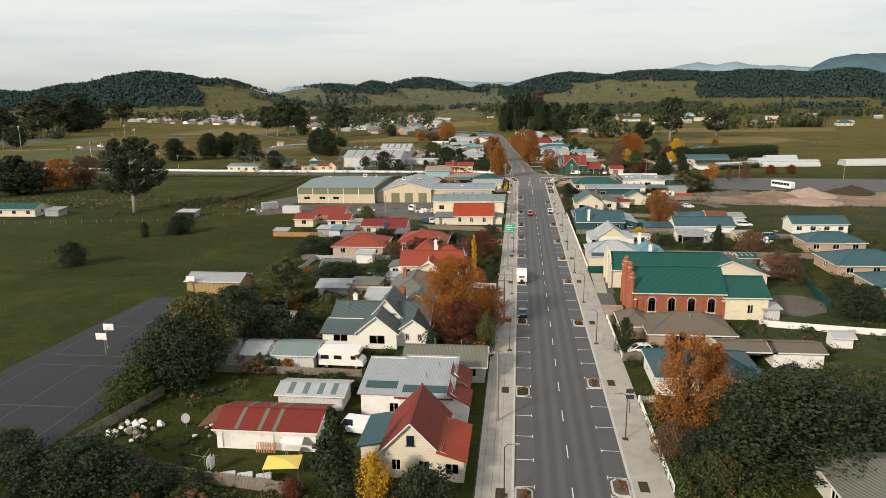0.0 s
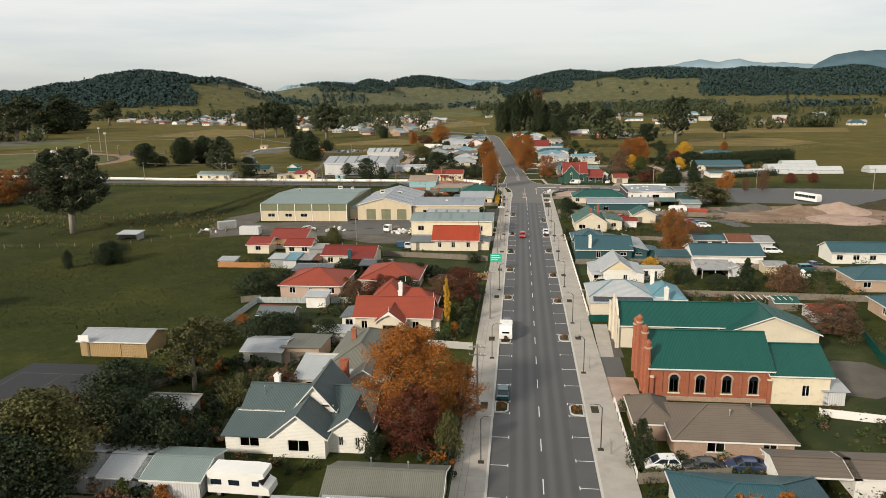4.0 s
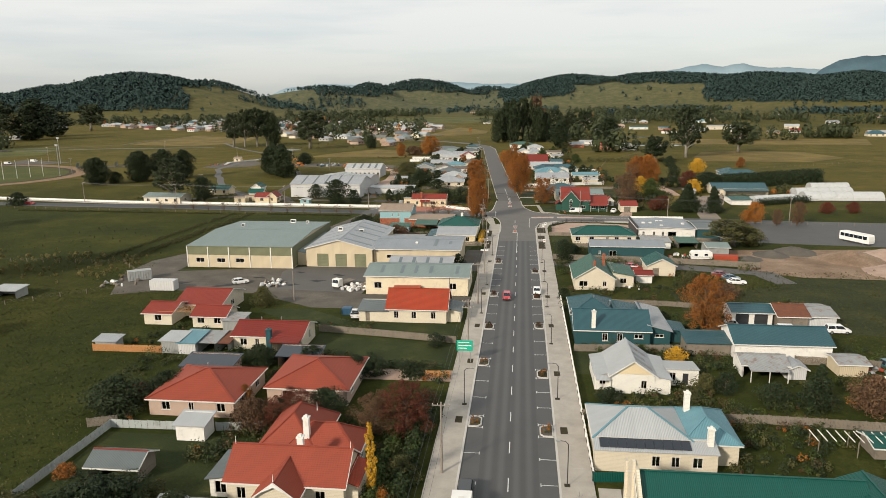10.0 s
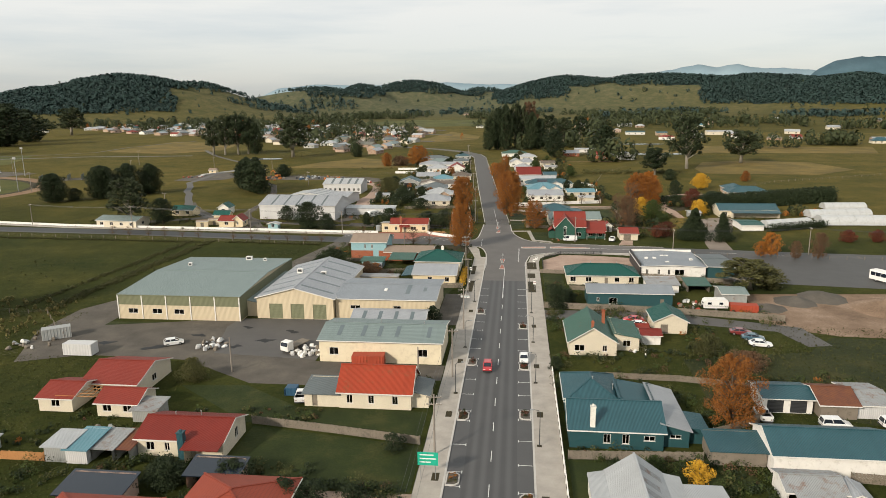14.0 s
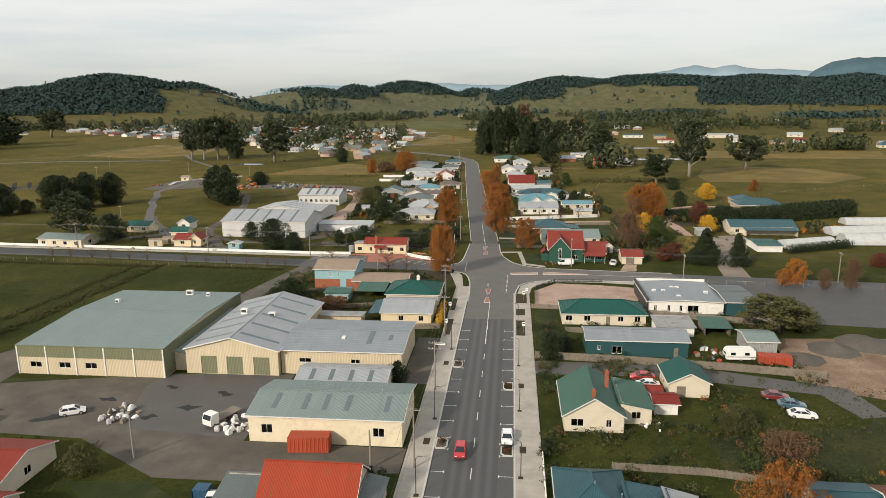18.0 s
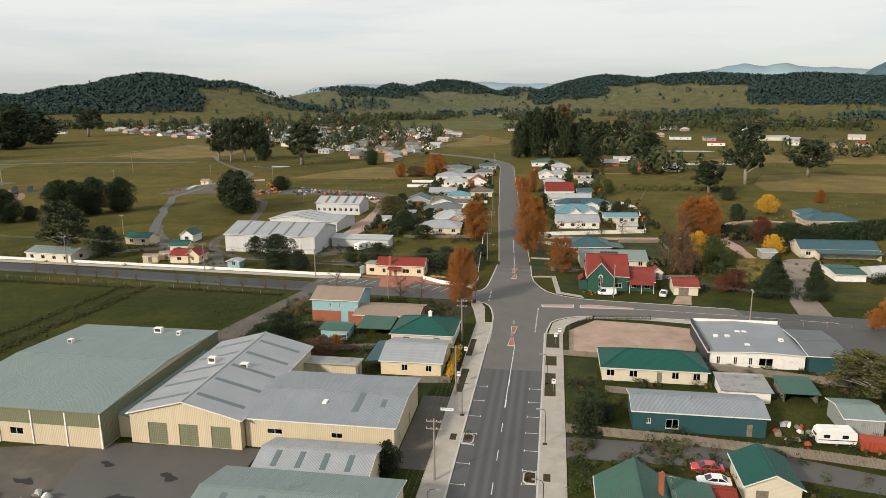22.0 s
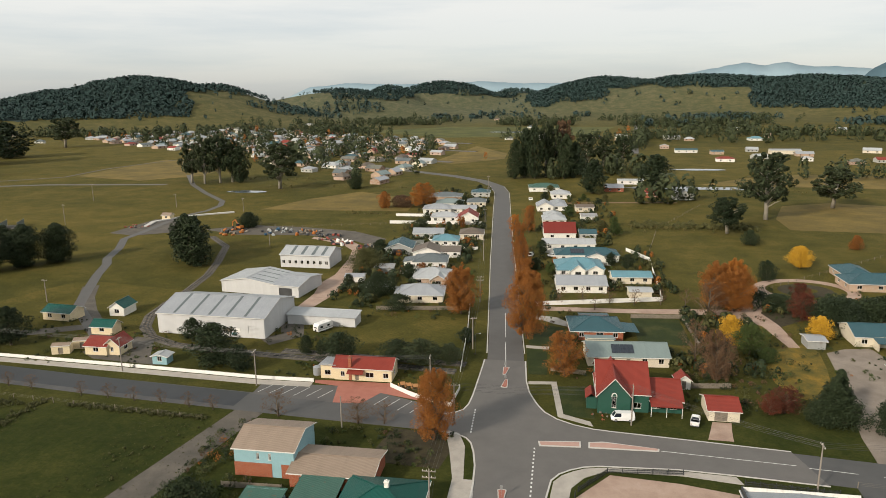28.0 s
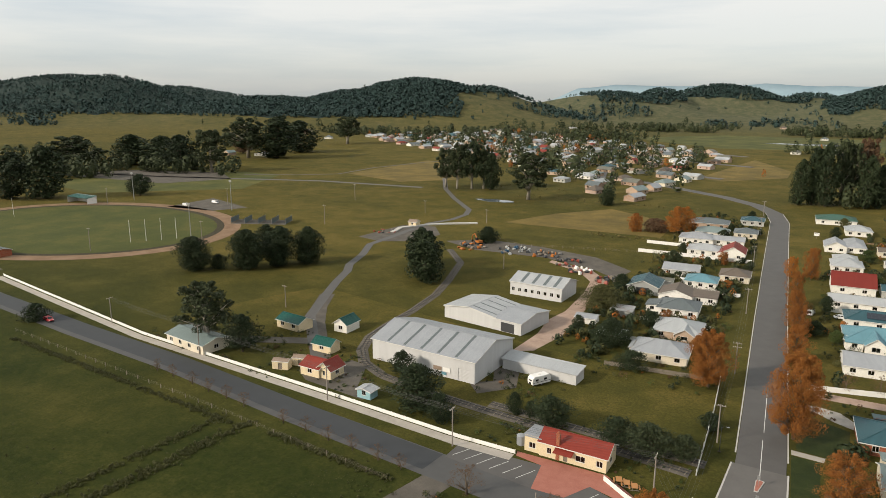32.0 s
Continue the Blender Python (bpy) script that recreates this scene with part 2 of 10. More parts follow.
def asphalt(name, col, streak=0.0):
    m, n, l, b = _nodes(name)
    p = _pos(n)
    big, fine = _noise(n, l, p, 0.22, 7, 0.65), _noise(n, l, p, 9.0, 6, 0.75)
    c = _mix(n, l, big, dim(col, 0.7), dim(col, 1.3))
    if streak:
        sp = n.new("ShaderNodeSeparateXYZ")
        l.new(p, sp.inputs[0])
        x = _math(n, l, "ABSOLUTE", sp.outputs[0])
        w = _math(n, l, "ABSOLUTE", _math(n, l, "SUBTRACT", _math(n, l, "ABSOLUTE", _math(n, l, "SUBTRACT", x, 1.75)), 0.8))
        tr = n.new("ShaderNodeMapRange")
        tr.inputs["From Min"].default_value, tr.inputs["From Max"].default_value = 0.15, 0.6
        tr.inputs["To Min"].default_value, tr.inputs["To Max"].default_value = streak, 0.0
        l.new(w, tr.inputs["Value"])
        inner = _math(n, l, "LESS_THAN", x, 3.7)
        c = _mix(n, l, _math(n, l, "MULTIPLY", inner, 0.5), c, dim(col, 0.62))
        c = _mix(n, l, _math(n, l, "MULTIPLY", tr.outputs["Result"], inner), c, dim(col, 1.7))
    c = _mix(n, l, _math(n, l, "MULTIPLY", fine, 0.4), c, dim(col, 0.5))
    crack = _ramp(n, l, _noise(n, l, p, 0.9, 9, 0.8), [(0.66, (0, 0, 0)), (0.7, (0.7, 0.7, 0.7))])
    c = _mix(n, l, crack, c, dim(col, 0.5))
    l.new(c, b.inputs["Base Color"])
    b.inputs["Roughness"].default_value = 0.72
    b.inputs["Specular IOR Level"].default_value = 0.45
    _bump(n, l, fine, 0.01, b, 0.5)
    return m


def glass():
    m, n, l, b = _nodes("window_glass")
    n.remove(b)
    o = n["Material Output"]
    tr, gl, mx, fr = n.new("ShaderNodeBsdfTransparent"), n.new("ShaderNodeBsdfGlossy"), n.new("ShaderNodeMixShader"), n.new("ShaderNodeFresnel")
    tr.inputs["Color"].default_value = (0.55, 0.6, 0.6, 1)
    gl.inputs["Roughness"].default_value = 0.04
    fr.inputs["IOR"].default_value = 1.6
    l.new(fr.outputs[0], mx.inputs[0])
    l.new(tr.outputs[0], mx.inputs[1])
    l.new(gl.outputs[0], mx.inputs[2])
    l.new(mx.outputs[0], o.inputs["Surface"])
    return m


MT = {}
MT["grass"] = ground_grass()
MT["lawn"] = blotched("lawn_turf", [(0.3, (0.015, 0.024, 0.004)), (0.5, (0.027, 0.039, 0.007)), (0.7, (0.062, 0.062, 0.016))], 0.15, 3.0, bump=0.1, fine_mix=0.5)
MT["rough"] = blotched("rank_grass", [(0.32, (0.015, 0.023, 0.005)), (0.5, (0.031, 0.037, 0.008)), (0.68, (0.074, 0.064, 0.017))], 0.07, 1.2, bump=0.2, fine_mix=0.55)
MT["bed"] = blotched("garden_soil", [(0.3, (0.03, 0.025, 0.015)), (0.6, (0.055, 0.045, 0.022)), (0.8, (0.05, 0.06, 0.02))], 0.8, 5.0, bump=0.1)
MT["gravel"] = blotched("gravel", [(0.3, (0.075, 0.068, 0.058)), (0.55, (0.115, 0.102, 0.086)), (0.8, (0.17, 0.148, 0.118))], 0.18, 12.0, bump=0.04)
MT["dirt"] = blotched("pink_gravel", [(0.3, (0.29, 0.20, 0.155)), (0.55, (0.39, 0.285, 0.225)), (0.8, (0.47, 0.36, 0.30))], 0.25, 9.0, bump=0.05)
MT["asphalt"] = asphalt("asphalt", (0.078, 0.078, 0.079), 0.4)
MT["asphalt_old"] = asphalt("old_asphalt", (0.088, 0.083, 0.079))
# Dark floor under the hill woods, with the same painted haze tint as their leaves.
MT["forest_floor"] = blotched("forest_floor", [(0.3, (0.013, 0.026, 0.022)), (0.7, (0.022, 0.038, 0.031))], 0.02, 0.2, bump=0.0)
MT["asphalt_dark"] = asphalt("dark_asphalt", (0.072, 0.071, 0.070))
MT["new_seal"] = asphalt("fresh_asphalt", (0.036, 0.039, 0.043))
MT["worn"] = asphalt("worn_crossing_asphalt", (0.118, 0.110, 0.103))
MT["sheet_fence"] = plain("grey_sheet_fence", (0.36, 0.39, 0.385), 0.6, var=.25, dirt=(0.22, 0.23, 0.21))
MT["court"] = asphalt("court_asphalt", (0.014, 0.015, 0.017))
MT["concrete"] = blotched("concrete_paving", [(0.3, (0.30, 0.275, 0.245)), (0.55, (0.37, 0.34, 0.30)), (0.8, (0.43, 0.40, 0.36))], 0.4, 10.0, rough=0.85, bump=0.01, fine_mix=0.2)
MT["kerb"] = plain("kerb_concrete", (0.46, 0.44, 0.41), 0.85)
MT["pinkpave"] = blotched("pink_paving", [(0.3, (0.36, 0.22, 0.18)), (0.7, (0.46, 0.30, 0.25))], 0.5, 8.0, rough=0.85, bump=0.01, fine_mix=0.3)
MT["litter"] = blotched("golden_leaf_litter", [(0.3, (0.055, 0.058, 0.012)), (0.5, (0.15, 0.105, 0.016)), (0.72, (0.30, 0.17, 0.02))], 0.22, 5.0, bump=0.05, fine_mix=0.5)
MT["shingle"] = blotched("pale_shingle", [(0.3, (0.17, 0.14, 0.115)), (0.55, (0.25, 0.21, 0.175)), (0.8, (0.33, 0.28, 0.235))], 0.16, 9.0, bump=0.04)
MT["redpave"] = blotched("red_paving", [(0.3, (0.30, 0.11, 0.08)), (0.7, (0.38, 0.16, 0.12))], 0.4, 8.0, rough=0.85, bump=0.01, fine_mix=0.25)
MT["oldline"] = plain("worn_line_paint", (0.16, 0.16, 0.165), 0.8, var=0.5, dirt=(0.05, 0.05, 0.05))
MT["line"] = plain("line_paint", (0.62, 0.62, 0.6), 0.7, var=0.3)
MT["glass"] = glass()
MT["white"] = plain("white_paint", (0.74, 0.73, 0.70), 0.55)
MT["trim"] = plain("trim_paint", (0.66, 0.64, 0.60), 0.6)
MT["dark"] = plain("dark_metal", (0.03, 0.032, 0.035), 0.5)
MT["black"] = plain("rubber", (0.015, 0.015, 0.016), 0.8)
MT["steel"] = plain("galvanised_steel", (0.36, 0.37, 0.37), 0.42, 0.6)
MT["timber"] = plain("weathered_timber", (0.20, 0.17, 0.135), 0.9, var=0.35, grain=3.0, dirt=(0.09, 0.08, 0.06))
MT["pole"] = plain("pole_timber", (0.24, 0.21, 0.18), 0.9, var=0.3)
MT["bark"] = plain("bark", (0.11, 0.085, 0.06), 0.95, var=0.4, bump=0.04)
MT["palebark"] = plain("pale_bark", (0.30, 0.27, 0.22), 0.9, var=0.35, bump=0.03)
# walls
MT["w_cream"] = boards("cream_boards", (0.62, 0.555, 0.435))
MT["w_white"] = boards("white_boards", (0.72, 0.70, 0.64))
MT["w_yellow"] = boards("pale_yellow_boards", (0.66, 0.55, 0.36))
MT["w_teal"] = boards("teal_boards", (0.012, 0.062, 0.07), dirt=(0.05, 0.07, 0.07))
MT["w_blue"] = boards("light_blue_boards", (0.25, 0.42, 0.46))
MT["w_green"] = boards("green_boards", (0.012, 0.07, 0.048), dirt=(0.05, 0.07, 0.06))
MT["w_grey"] = boards("grey_boards", (0.40, 0.40, 0.37))
MT["w_render"] = plain("cream_render", (0.68, 0.60, 0.44), 0.85, dirt=(0.5, 0.43, 0.31))
MT["w_whiter"] = plain("white_render", (0.74, 0.72, 0.68), 0.85, dirt=(0.5, 0.48, 0.44))
MT["w_brick"] = brick("red_brick", (0.27, 0.050, 0.018), (0.38, 0.10, 0.035), (0.30, 0.17, 0.11))
MT["w_tan"] = brick("tan_brick", (0.42, 0.27, 0.17), (0.48, 0.33, 0.22))
MT["w_pink"] = brick("pink_brick", (0.50, 0.33, 0.25), (0.55, 0.38, 0.29))
MT["w_brown"] = brick("brown_brick", (0.30, 0.17, 0.10), (0.36, 0.22, 0.14))
MT["w_steelcream"] = iron("cream_steel_cladding", (0.57, 0.485, 0.345), 0.55, 0, 0, 0.3, 0.06)
MT["w_steelolive"] = iron("olive_steel_cladding", (0.17, 0.18, 0.11), 0.55, 0, 0, 0.3, 0.06)
MT["w_steelwhite"] = iron("white_steel_cladding", (0.56, 0.56, 0.56), 0.5, 0, 0, 0.3, 0.06)
MT["w_steeltan"] = iron("tan_steel_cladding", (0.36, 0.25, 0.12), 0.6, 0, 0.1, 0.3, 0.1)
MT["w_steelgrey"] = iron("zinc_steel_cladding", (0.36, 0.37, 0.36), 0.5, 0.2, 0.15, 0.3, 0.15)
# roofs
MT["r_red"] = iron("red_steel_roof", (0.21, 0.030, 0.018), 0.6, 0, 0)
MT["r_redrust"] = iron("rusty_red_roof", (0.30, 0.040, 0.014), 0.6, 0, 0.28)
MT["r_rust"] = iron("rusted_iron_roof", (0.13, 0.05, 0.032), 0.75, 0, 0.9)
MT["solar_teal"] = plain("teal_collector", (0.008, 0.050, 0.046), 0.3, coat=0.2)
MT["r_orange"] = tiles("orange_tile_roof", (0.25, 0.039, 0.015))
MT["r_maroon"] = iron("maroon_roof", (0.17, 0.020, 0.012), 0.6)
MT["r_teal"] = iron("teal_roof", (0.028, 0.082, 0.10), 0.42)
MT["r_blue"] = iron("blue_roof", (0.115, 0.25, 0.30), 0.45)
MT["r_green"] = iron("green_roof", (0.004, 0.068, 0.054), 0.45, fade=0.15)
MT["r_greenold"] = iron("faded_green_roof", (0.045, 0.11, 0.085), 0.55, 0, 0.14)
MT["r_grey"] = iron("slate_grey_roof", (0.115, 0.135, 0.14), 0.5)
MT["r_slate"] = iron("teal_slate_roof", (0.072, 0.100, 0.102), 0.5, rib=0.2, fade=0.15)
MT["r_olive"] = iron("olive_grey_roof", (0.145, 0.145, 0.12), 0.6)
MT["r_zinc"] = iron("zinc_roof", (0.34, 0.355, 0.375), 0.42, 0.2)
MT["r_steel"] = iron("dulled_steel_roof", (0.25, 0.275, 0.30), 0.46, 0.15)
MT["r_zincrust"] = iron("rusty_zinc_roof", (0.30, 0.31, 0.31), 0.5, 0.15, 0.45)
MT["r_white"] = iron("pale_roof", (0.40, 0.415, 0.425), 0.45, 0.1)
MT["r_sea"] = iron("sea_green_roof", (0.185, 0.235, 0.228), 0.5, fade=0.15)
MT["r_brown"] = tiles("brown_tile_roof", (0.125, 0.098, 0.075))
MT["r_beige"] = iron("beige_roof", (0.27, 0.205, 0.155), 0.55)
MT["skylight"] = plain("skylight_sheet", (0.10, 0.13, 0.14), 0.35)
MT["solar"] = plain("solar_cell", (0.010, 0.016, 0.026), 0.22, 0.0, coat=0.2)
# foliage
MT["leaf_dark"] = foliage("dark_leaves", (0.011, 0.020, 0.009), (0.030, 0.042, 0.016))
MT["leaf_gum"] = foliage("gum_leaves", (0.016, 0.026, 0.012), (0.05, 0.06, 0.025))
MT["leaf_green"] = foliage("green_leaves", (0.02, 0.035, 0.009), (0.06, 0.08, 0.02))
MT["leaf_olive"] = foliage("olive_leaves", (0.035, 0.04, 0.014), (0.095, 0.09, 0.03))
MT["leaf_rust"] = foliage("rust_leaves", (0.10, 0.040, 0.010), (0.31, 0.115, 0.022))
MT["leaf_orange"] = foliage("orange_leaves", (0.16, 0.055, 0.01), (0.40, 0.15, 0.022))
MT["leaf_gold"] = foliage("gold_leaves", (0.30, 0.16, 0.015), (0.62, 0.36, 0.03))
MT["leaf_red"] = foliage("red_leaves", (0.045, 0.015, 0.009), (0.135, 0.036, 0.017))
MT["leaf_brown"] = foliage("brown_leaves", (0.06, 0.035, 0.02), (0.15, 0.085, 0.045))
# Dark leaves of the far hills, blue-green because distance haze is painted in.
MT["leaf_haze"] = foliage("haze_tinted_leaves", (0.020, 0.041, 0.037), (0.036, 0.062, 0.054))
# Air haze is put into these colours: blue nearer, paler farther off.
MT["haze_range_blue"] = blotched("haze_tinted_range", [(0.3, (0.055, 0.105, 0.13)), (0.6, (0.075, 0.13, 0.16)), (0.8, (0.09, 0.15, 0.18))], 0.004, 0.02, bump=0.0)
MT["haze_range_pale"] = blotched("pale_haze_tinted_range", [(0.3, (0.20, 0.29, 0.34)), (0.7, (0.27, 0.35, 0.39))], 0.004, 0.02, bump=0.0, fine_mix=0.1)
MT["track_dirt"] = blotched("orange_track_gravel", [(0.3, (0.17, 0.105, 0.06)), (0.55, (0.24, 0.155, 0.095)), (0.8, (0.31, 0.22, 0.15))], 0.15, 4.0, bump=0.04)
MT["turf"] = blotched("oval_turf", [(0.3, (0.042, 0.052, 0.009)), (0.5, (0.062, 0.070, 0.012)), (0.7, (0.10, 0.092, 0.02))], 0.05, 0.7, bump=0.05, fine_mix=0.3)
MT["hay"] = blotched("mown_gold_pasture", [(0.3, (0.085, 0.066, 0.017)), (0.5, (0.145, 0.104, 0.025)), (0.7, (0.21, 0.145, 0.038))], 0.05, 0.8, bump=0.1, fine_mix=0.35)
MT["meadow"] = blotched("green_pasture", [(0.3, (0.040, 0.050, 0.010)), (0.5, (0.075, 0.080, 0.016)), (0.7, (0.13, 0.115, 0.028))], 0.03, 0.5, bump=0.1, fine_mix=0.35)
MT["straw"] = foliage("dry_grass", (0.06, 0.055, 0.018), (0.17, 0.14, 0.05))
MT["poly"] = plain("tunnel_film", (0.46, 0.47, 0.47), 0.4, var=.2, dirt=(0.3, 0.3, 0.28))
MT["earth"] = blotched("bare_earth", [(0.3, (0.15, 0.10, 0.065)), (0.52, (0.26, 0.18, 0.125)), (0.75, (0.40, 0.30, 0.225))], 0.12, 2.5, bump=0.15, fine_mix=0.5)


# ---- builders ----
def mesh_of(name, verts, faces, smooth=False):
    me = bpy.data.meshes.new(name)
    me.from_pydata(verts, [], faces)
    me.update()
    if smooth:
        me.polygons.foreach_set("use_smooth", [True] * len(me.polygons))
    return me


class Geo:
    """A growing list of vertices and faces for one mesh."""

    def __init__(self):
        self.v, self.f = [], []

    def add(self, vs, fs):
        k = len(self.v)
        self.v += [tuple(p) for p in vs]
        self.f += [tuple(i + k for i in q) for q in fs]
        return self

    def box(self, x0, y0, z0, x1, y1, z1):
        return self.add([(x0, y0, z0), (x1, y0, z0), (x1, y1, z0), (x0, y1, z0), (x0, y0, z1), (x1, y0, z1), (x1, y1, z1), (x0, y1, z1)],
                        [(0, 3, 2, 1), (4, 5, 6, 7), (0, 1, 5, 4), (1, 2, 6, 5), (2, 3, 7, 6), (3, 0, 4, 7)])

    def bar(self, a, b, w, h=None):
        """A squared bar from a to b."""
        a, b = Vector(a), Vector(b)
        d = (b - a).normalized()
        s = d.cross(Vector((0, 0, 1)))
        s = Vector((1, 0, 0)) if s.length < 1e-3 else s.normalized()
        u = s.cross(d)
        s, u = s * (w / 2), u * ((h or w) / 2)
        vs = [p + i * s + j * u for p in (a, b) for i, j in ((-1, -1), (1, -1), (1, 1), (-1, 1))]
        return self.add(vs, [(0, 1, 2, 3), (7, 6, 5, 4), (0, 4, 5, 1), (1, 5, 6, 2), (2, 6, 7, 3), (3, 7, 4, 0)])

    def tube(self, pts, radii, sides=7):
        vs, fs = [], []
        for k, (p, r) in enumerate(zip(pts, radii)):
            p = Vector(p)
            d = (Vector(pts[min(k + 1, len(pts) - 1)]) - Vector(pts[max(k - 1, 0)])).normalized()
            s = d.cross(Vector((0.3, 1, 0.1))).normalized()
            u = s.cross(d)
            vs += [p + r * (math.cos(a) * s + math.sin(a) * u) for a in (6.2832 * i / sides for i in range(sides))]
            if k:
                o = (k - 1) * sides
                fs += [(o + i, o + (i + 1) % sides, o + sides + (i + 1) % sides, o + sides + i) for i in range(sides)]
        fs += [tuple(range(sides))[::-1], tuple(range(len(vs) - sides, len(vs)))]
        return self.add(vs, fs)

    def loft(self, rings):
        """Closed rings of equal count joined one after another, with end caps."""
        n = len(rings[0])
        vs = [p for r in rings for p in r]
        fs = [tuple(range(n))[::-1], tuple(range((len(rings) - 1) * n, len(rings) * n))]
        for k in range(len(rings) - 1):
            o = k * n
            fs += [(o + i, o + (i + 1) % n, o + n + (i + 1) % n, o + n + i) for i in range(n)]
        return self.add(vs, fs)

    def slab(self, vs, polys, t):
        """Polygons that share vertices, thickened downwards by t, with closed edges."""
        n = len(vs)
        fs = [tuple(p) for p in polys] + [tuple(i + n for i in reversed(p)) for p in polys]
        edges = {}
        for p in polys:
            for i in range(len(p)):
                a, b = p[i], p[(i + 1) % len(p)]
                if (b, a) in edges:
                    del edges[(b, a)]
                else:
                    edges[(a, b)] = 1
        fs += [(b, a, a + n, b + n) for a, b in edges]
        return self.add(list(vs) + [(x, y, z - t) for x, y, z in vs], fs)

    def mesh(self, name, smooth=False):
        return mesh_of(name, self.v, self.f, smooth)


def part(name, geo, material, parent, label=""):
    me = geo.mesh(name) if isinstance(geo, Geo) else geo
    if not me.materials:
        me.materials.append(MT[material])
    ob = new(name, me)
    ob.parent = parent
    if label:
        ob["label"] = label
    return ob


def thing(name, x, y, z, label, category, group="", rz=0.0, kind=""):
    ob = new(name)
    ob.empty_display_size = 0.5
    ob.matrix_world = pose(x, y, z, 0, 0, rz)
    return tagged(ob, label, category, group, kind)


def solid(name, geo, material, label, category, x=0, y=0, z=0, rz=0, group="", kind=""):
    me = geo.mesh(name) if isinstance(geo, Geo) else geo
    if not me.materials:
        me.materials.append(MT[material])
    ob = new(name, me)
    ob.matrix_world = pose(x, y, z, 0, 0, rz)
    return tagged(ob, label, category, group, kind)


def patch(name, pts, z, material, label, category="ground", kind="structure"):
    """A flat sheet with a little thickness on the ground."""
    g = Geo().slab([(x, y, z) for x, y in pts], [tuple(range(len(pts)))], z + 0.02)
    return solid(name, g, material, label, category, kind=kind)


# -- houses --
SHARED = {}
BUILT = {}
FOOT = []


def shared(key, make):
    if key not in SHARED:
        SHARED[key] = make()
    return SHARED[key]


def panel(g, a, b, h, ops, th):
    """An upright wall from a to b with through openings (u0, u1, v0, v1); inside lies to its left."""
    (ax, ay), (bx, by) = a, b
    n = math.hypot(bx - ax, by - ay)
    dx, dy = (bx - ax) / n, (by - ay) / n
    us = sorted({0, n, *(o[k] for o in ops for k in (0, 1))})
    vs = sorted({0, h, *(o[k] for o in ops for k in (2, 3))})
    P = lambda u, v, d: (ax + dx * u - dy * d, ay + dy * u + dx * d, v)  # noqa: E731
    for i in range(len(us) - 1):
        for j in range(len(vs) - 1):
            u0, u1, v0, v1 = us[i], us[i + 1], vs[j], vs[j + 1]
            if any(o[0] <= u0 + 1e-6 and u1 <= o[1] + 1e-6 and o[2] <= v0 + 1e-6 and v1 <= o[3] + 1e-6 for o in ops):
                continue
            g.add([P(u0, v0, 0), P(u1, v0, 0), P(u1, v1, 0), P(u0, v1, 0)], [(0, 1, 2, 3)])
            g.add([P(u0, v0, th), P(u1, v0, th), P(u1, v1, th), P(u0, v1, th)], [(3, 2, 1, 0)])
    for u0, u1, v0, v1 in ops:
        q = [P(u0, v0, 0), P(u1, v0, 0), P(u1, v1, 0), P(u0, v1, 0), P(u0, v0, th), P(u1, v0, th), P(u1, v1, th), P(u0, v1, th)]
        g.add(q, [(0, 4, 5, 1), (1, 5, 6, 2), (2, 6, 7, 3), (3, 7, 4, 0)])


def window_meshes(w, h):
    def make():
        f, b = Geo(), 0.07
        for x0, z0, x1, z1 in ((-w / 2, 0, w / 2, b), (-w / 2, h - b, w / 2, h), (-w / 2, b, -w / 2 + b, h - b), (w / 2 - b, b, w / 2, h - b), (-0.03, b, 0.03, h - b)):
            f.box(x0, -0.03, z0, x1, 0.05, z1)
        f.box(-w / 2 - 0.08, -0.1, -0.06, w / 2 + 0.08, 0.02, 0.0)
        return f.mesh("frame"), Geo().box(-w / 2 + b, 0.02, b, w / 2 - b, 0.03, h - b).mesh("pane")
    return shared(("win", w, h), make)


def put_window(parent, at, ang, w, h, fm, simple=False):
    if simple:
        p = part("window", window_meshes(w, h)[1], "glass", parent)
        p.matrix_local = Matrix.Translation(at) @ Matrix.Rotation(ang, 4, "Z")
        p.visible_shadow = False
        return
    fr, pa = window_meshes(w, h)
    key = (fr.name, fm)
    if key not in SHARED:
        SHARED[key] = fr.copy()
        SHARED[key].materials.clear()
        SHARED[key].materials.append(MT[fm])
    f = part("window_frame", SHARED[key], fm, parent)
    f.matrix_local = Matrix.Translation(at) @ Matrix.Rotation(ang, 4, "Z")
    p = part("pane", pa, "glass", f)
    p.visible_shadow = False


def put_door(parent, at, ang, w, h, mat):
    def make():
        if w > 1.5:  # ribbed roller or panel door
            n = 9
            prof = [(0.09, 0)] + [(0.045 if k % 2 else 0.015, h * k / (2 * n)) for k in range(2 * n + 1)] + [(0.09, h)]
            return Geo().loft([[(x, y, z) for y, z in prof] for x in (-w / 2, w / 2)]).mesh("door")
        b = 0.12
        prof = [(-w / 2, 0.09), (-w / 2, 0.02), (-w / 2 + b, 0.02), (-w / 2 + b, 0.05), (w / 2 - b, 0.05), (w / 2 - b, 0.02), (w / 2, 0.02), (w / 2, 0.09)]
        return Geo().loft([[(x, y, z) for x, y in prof] for z in (0, h)]).mesh("door")
    d = shared(("door", w, h, mat), make)
    part("door", d, mat, parent).matrix_local = Matrix.Translation(at) @ Matrix.Rotation(ang, 4, "Z")


SIDES = {"S": ((0, 0), (1, 0), 0.0), "E": ((1, 0), (1, 1), math.pi / 2), "N": ((1, 1), (0, 1), math.pi), "W": ((0, 1), (0, 0), -math.pi / 2)}


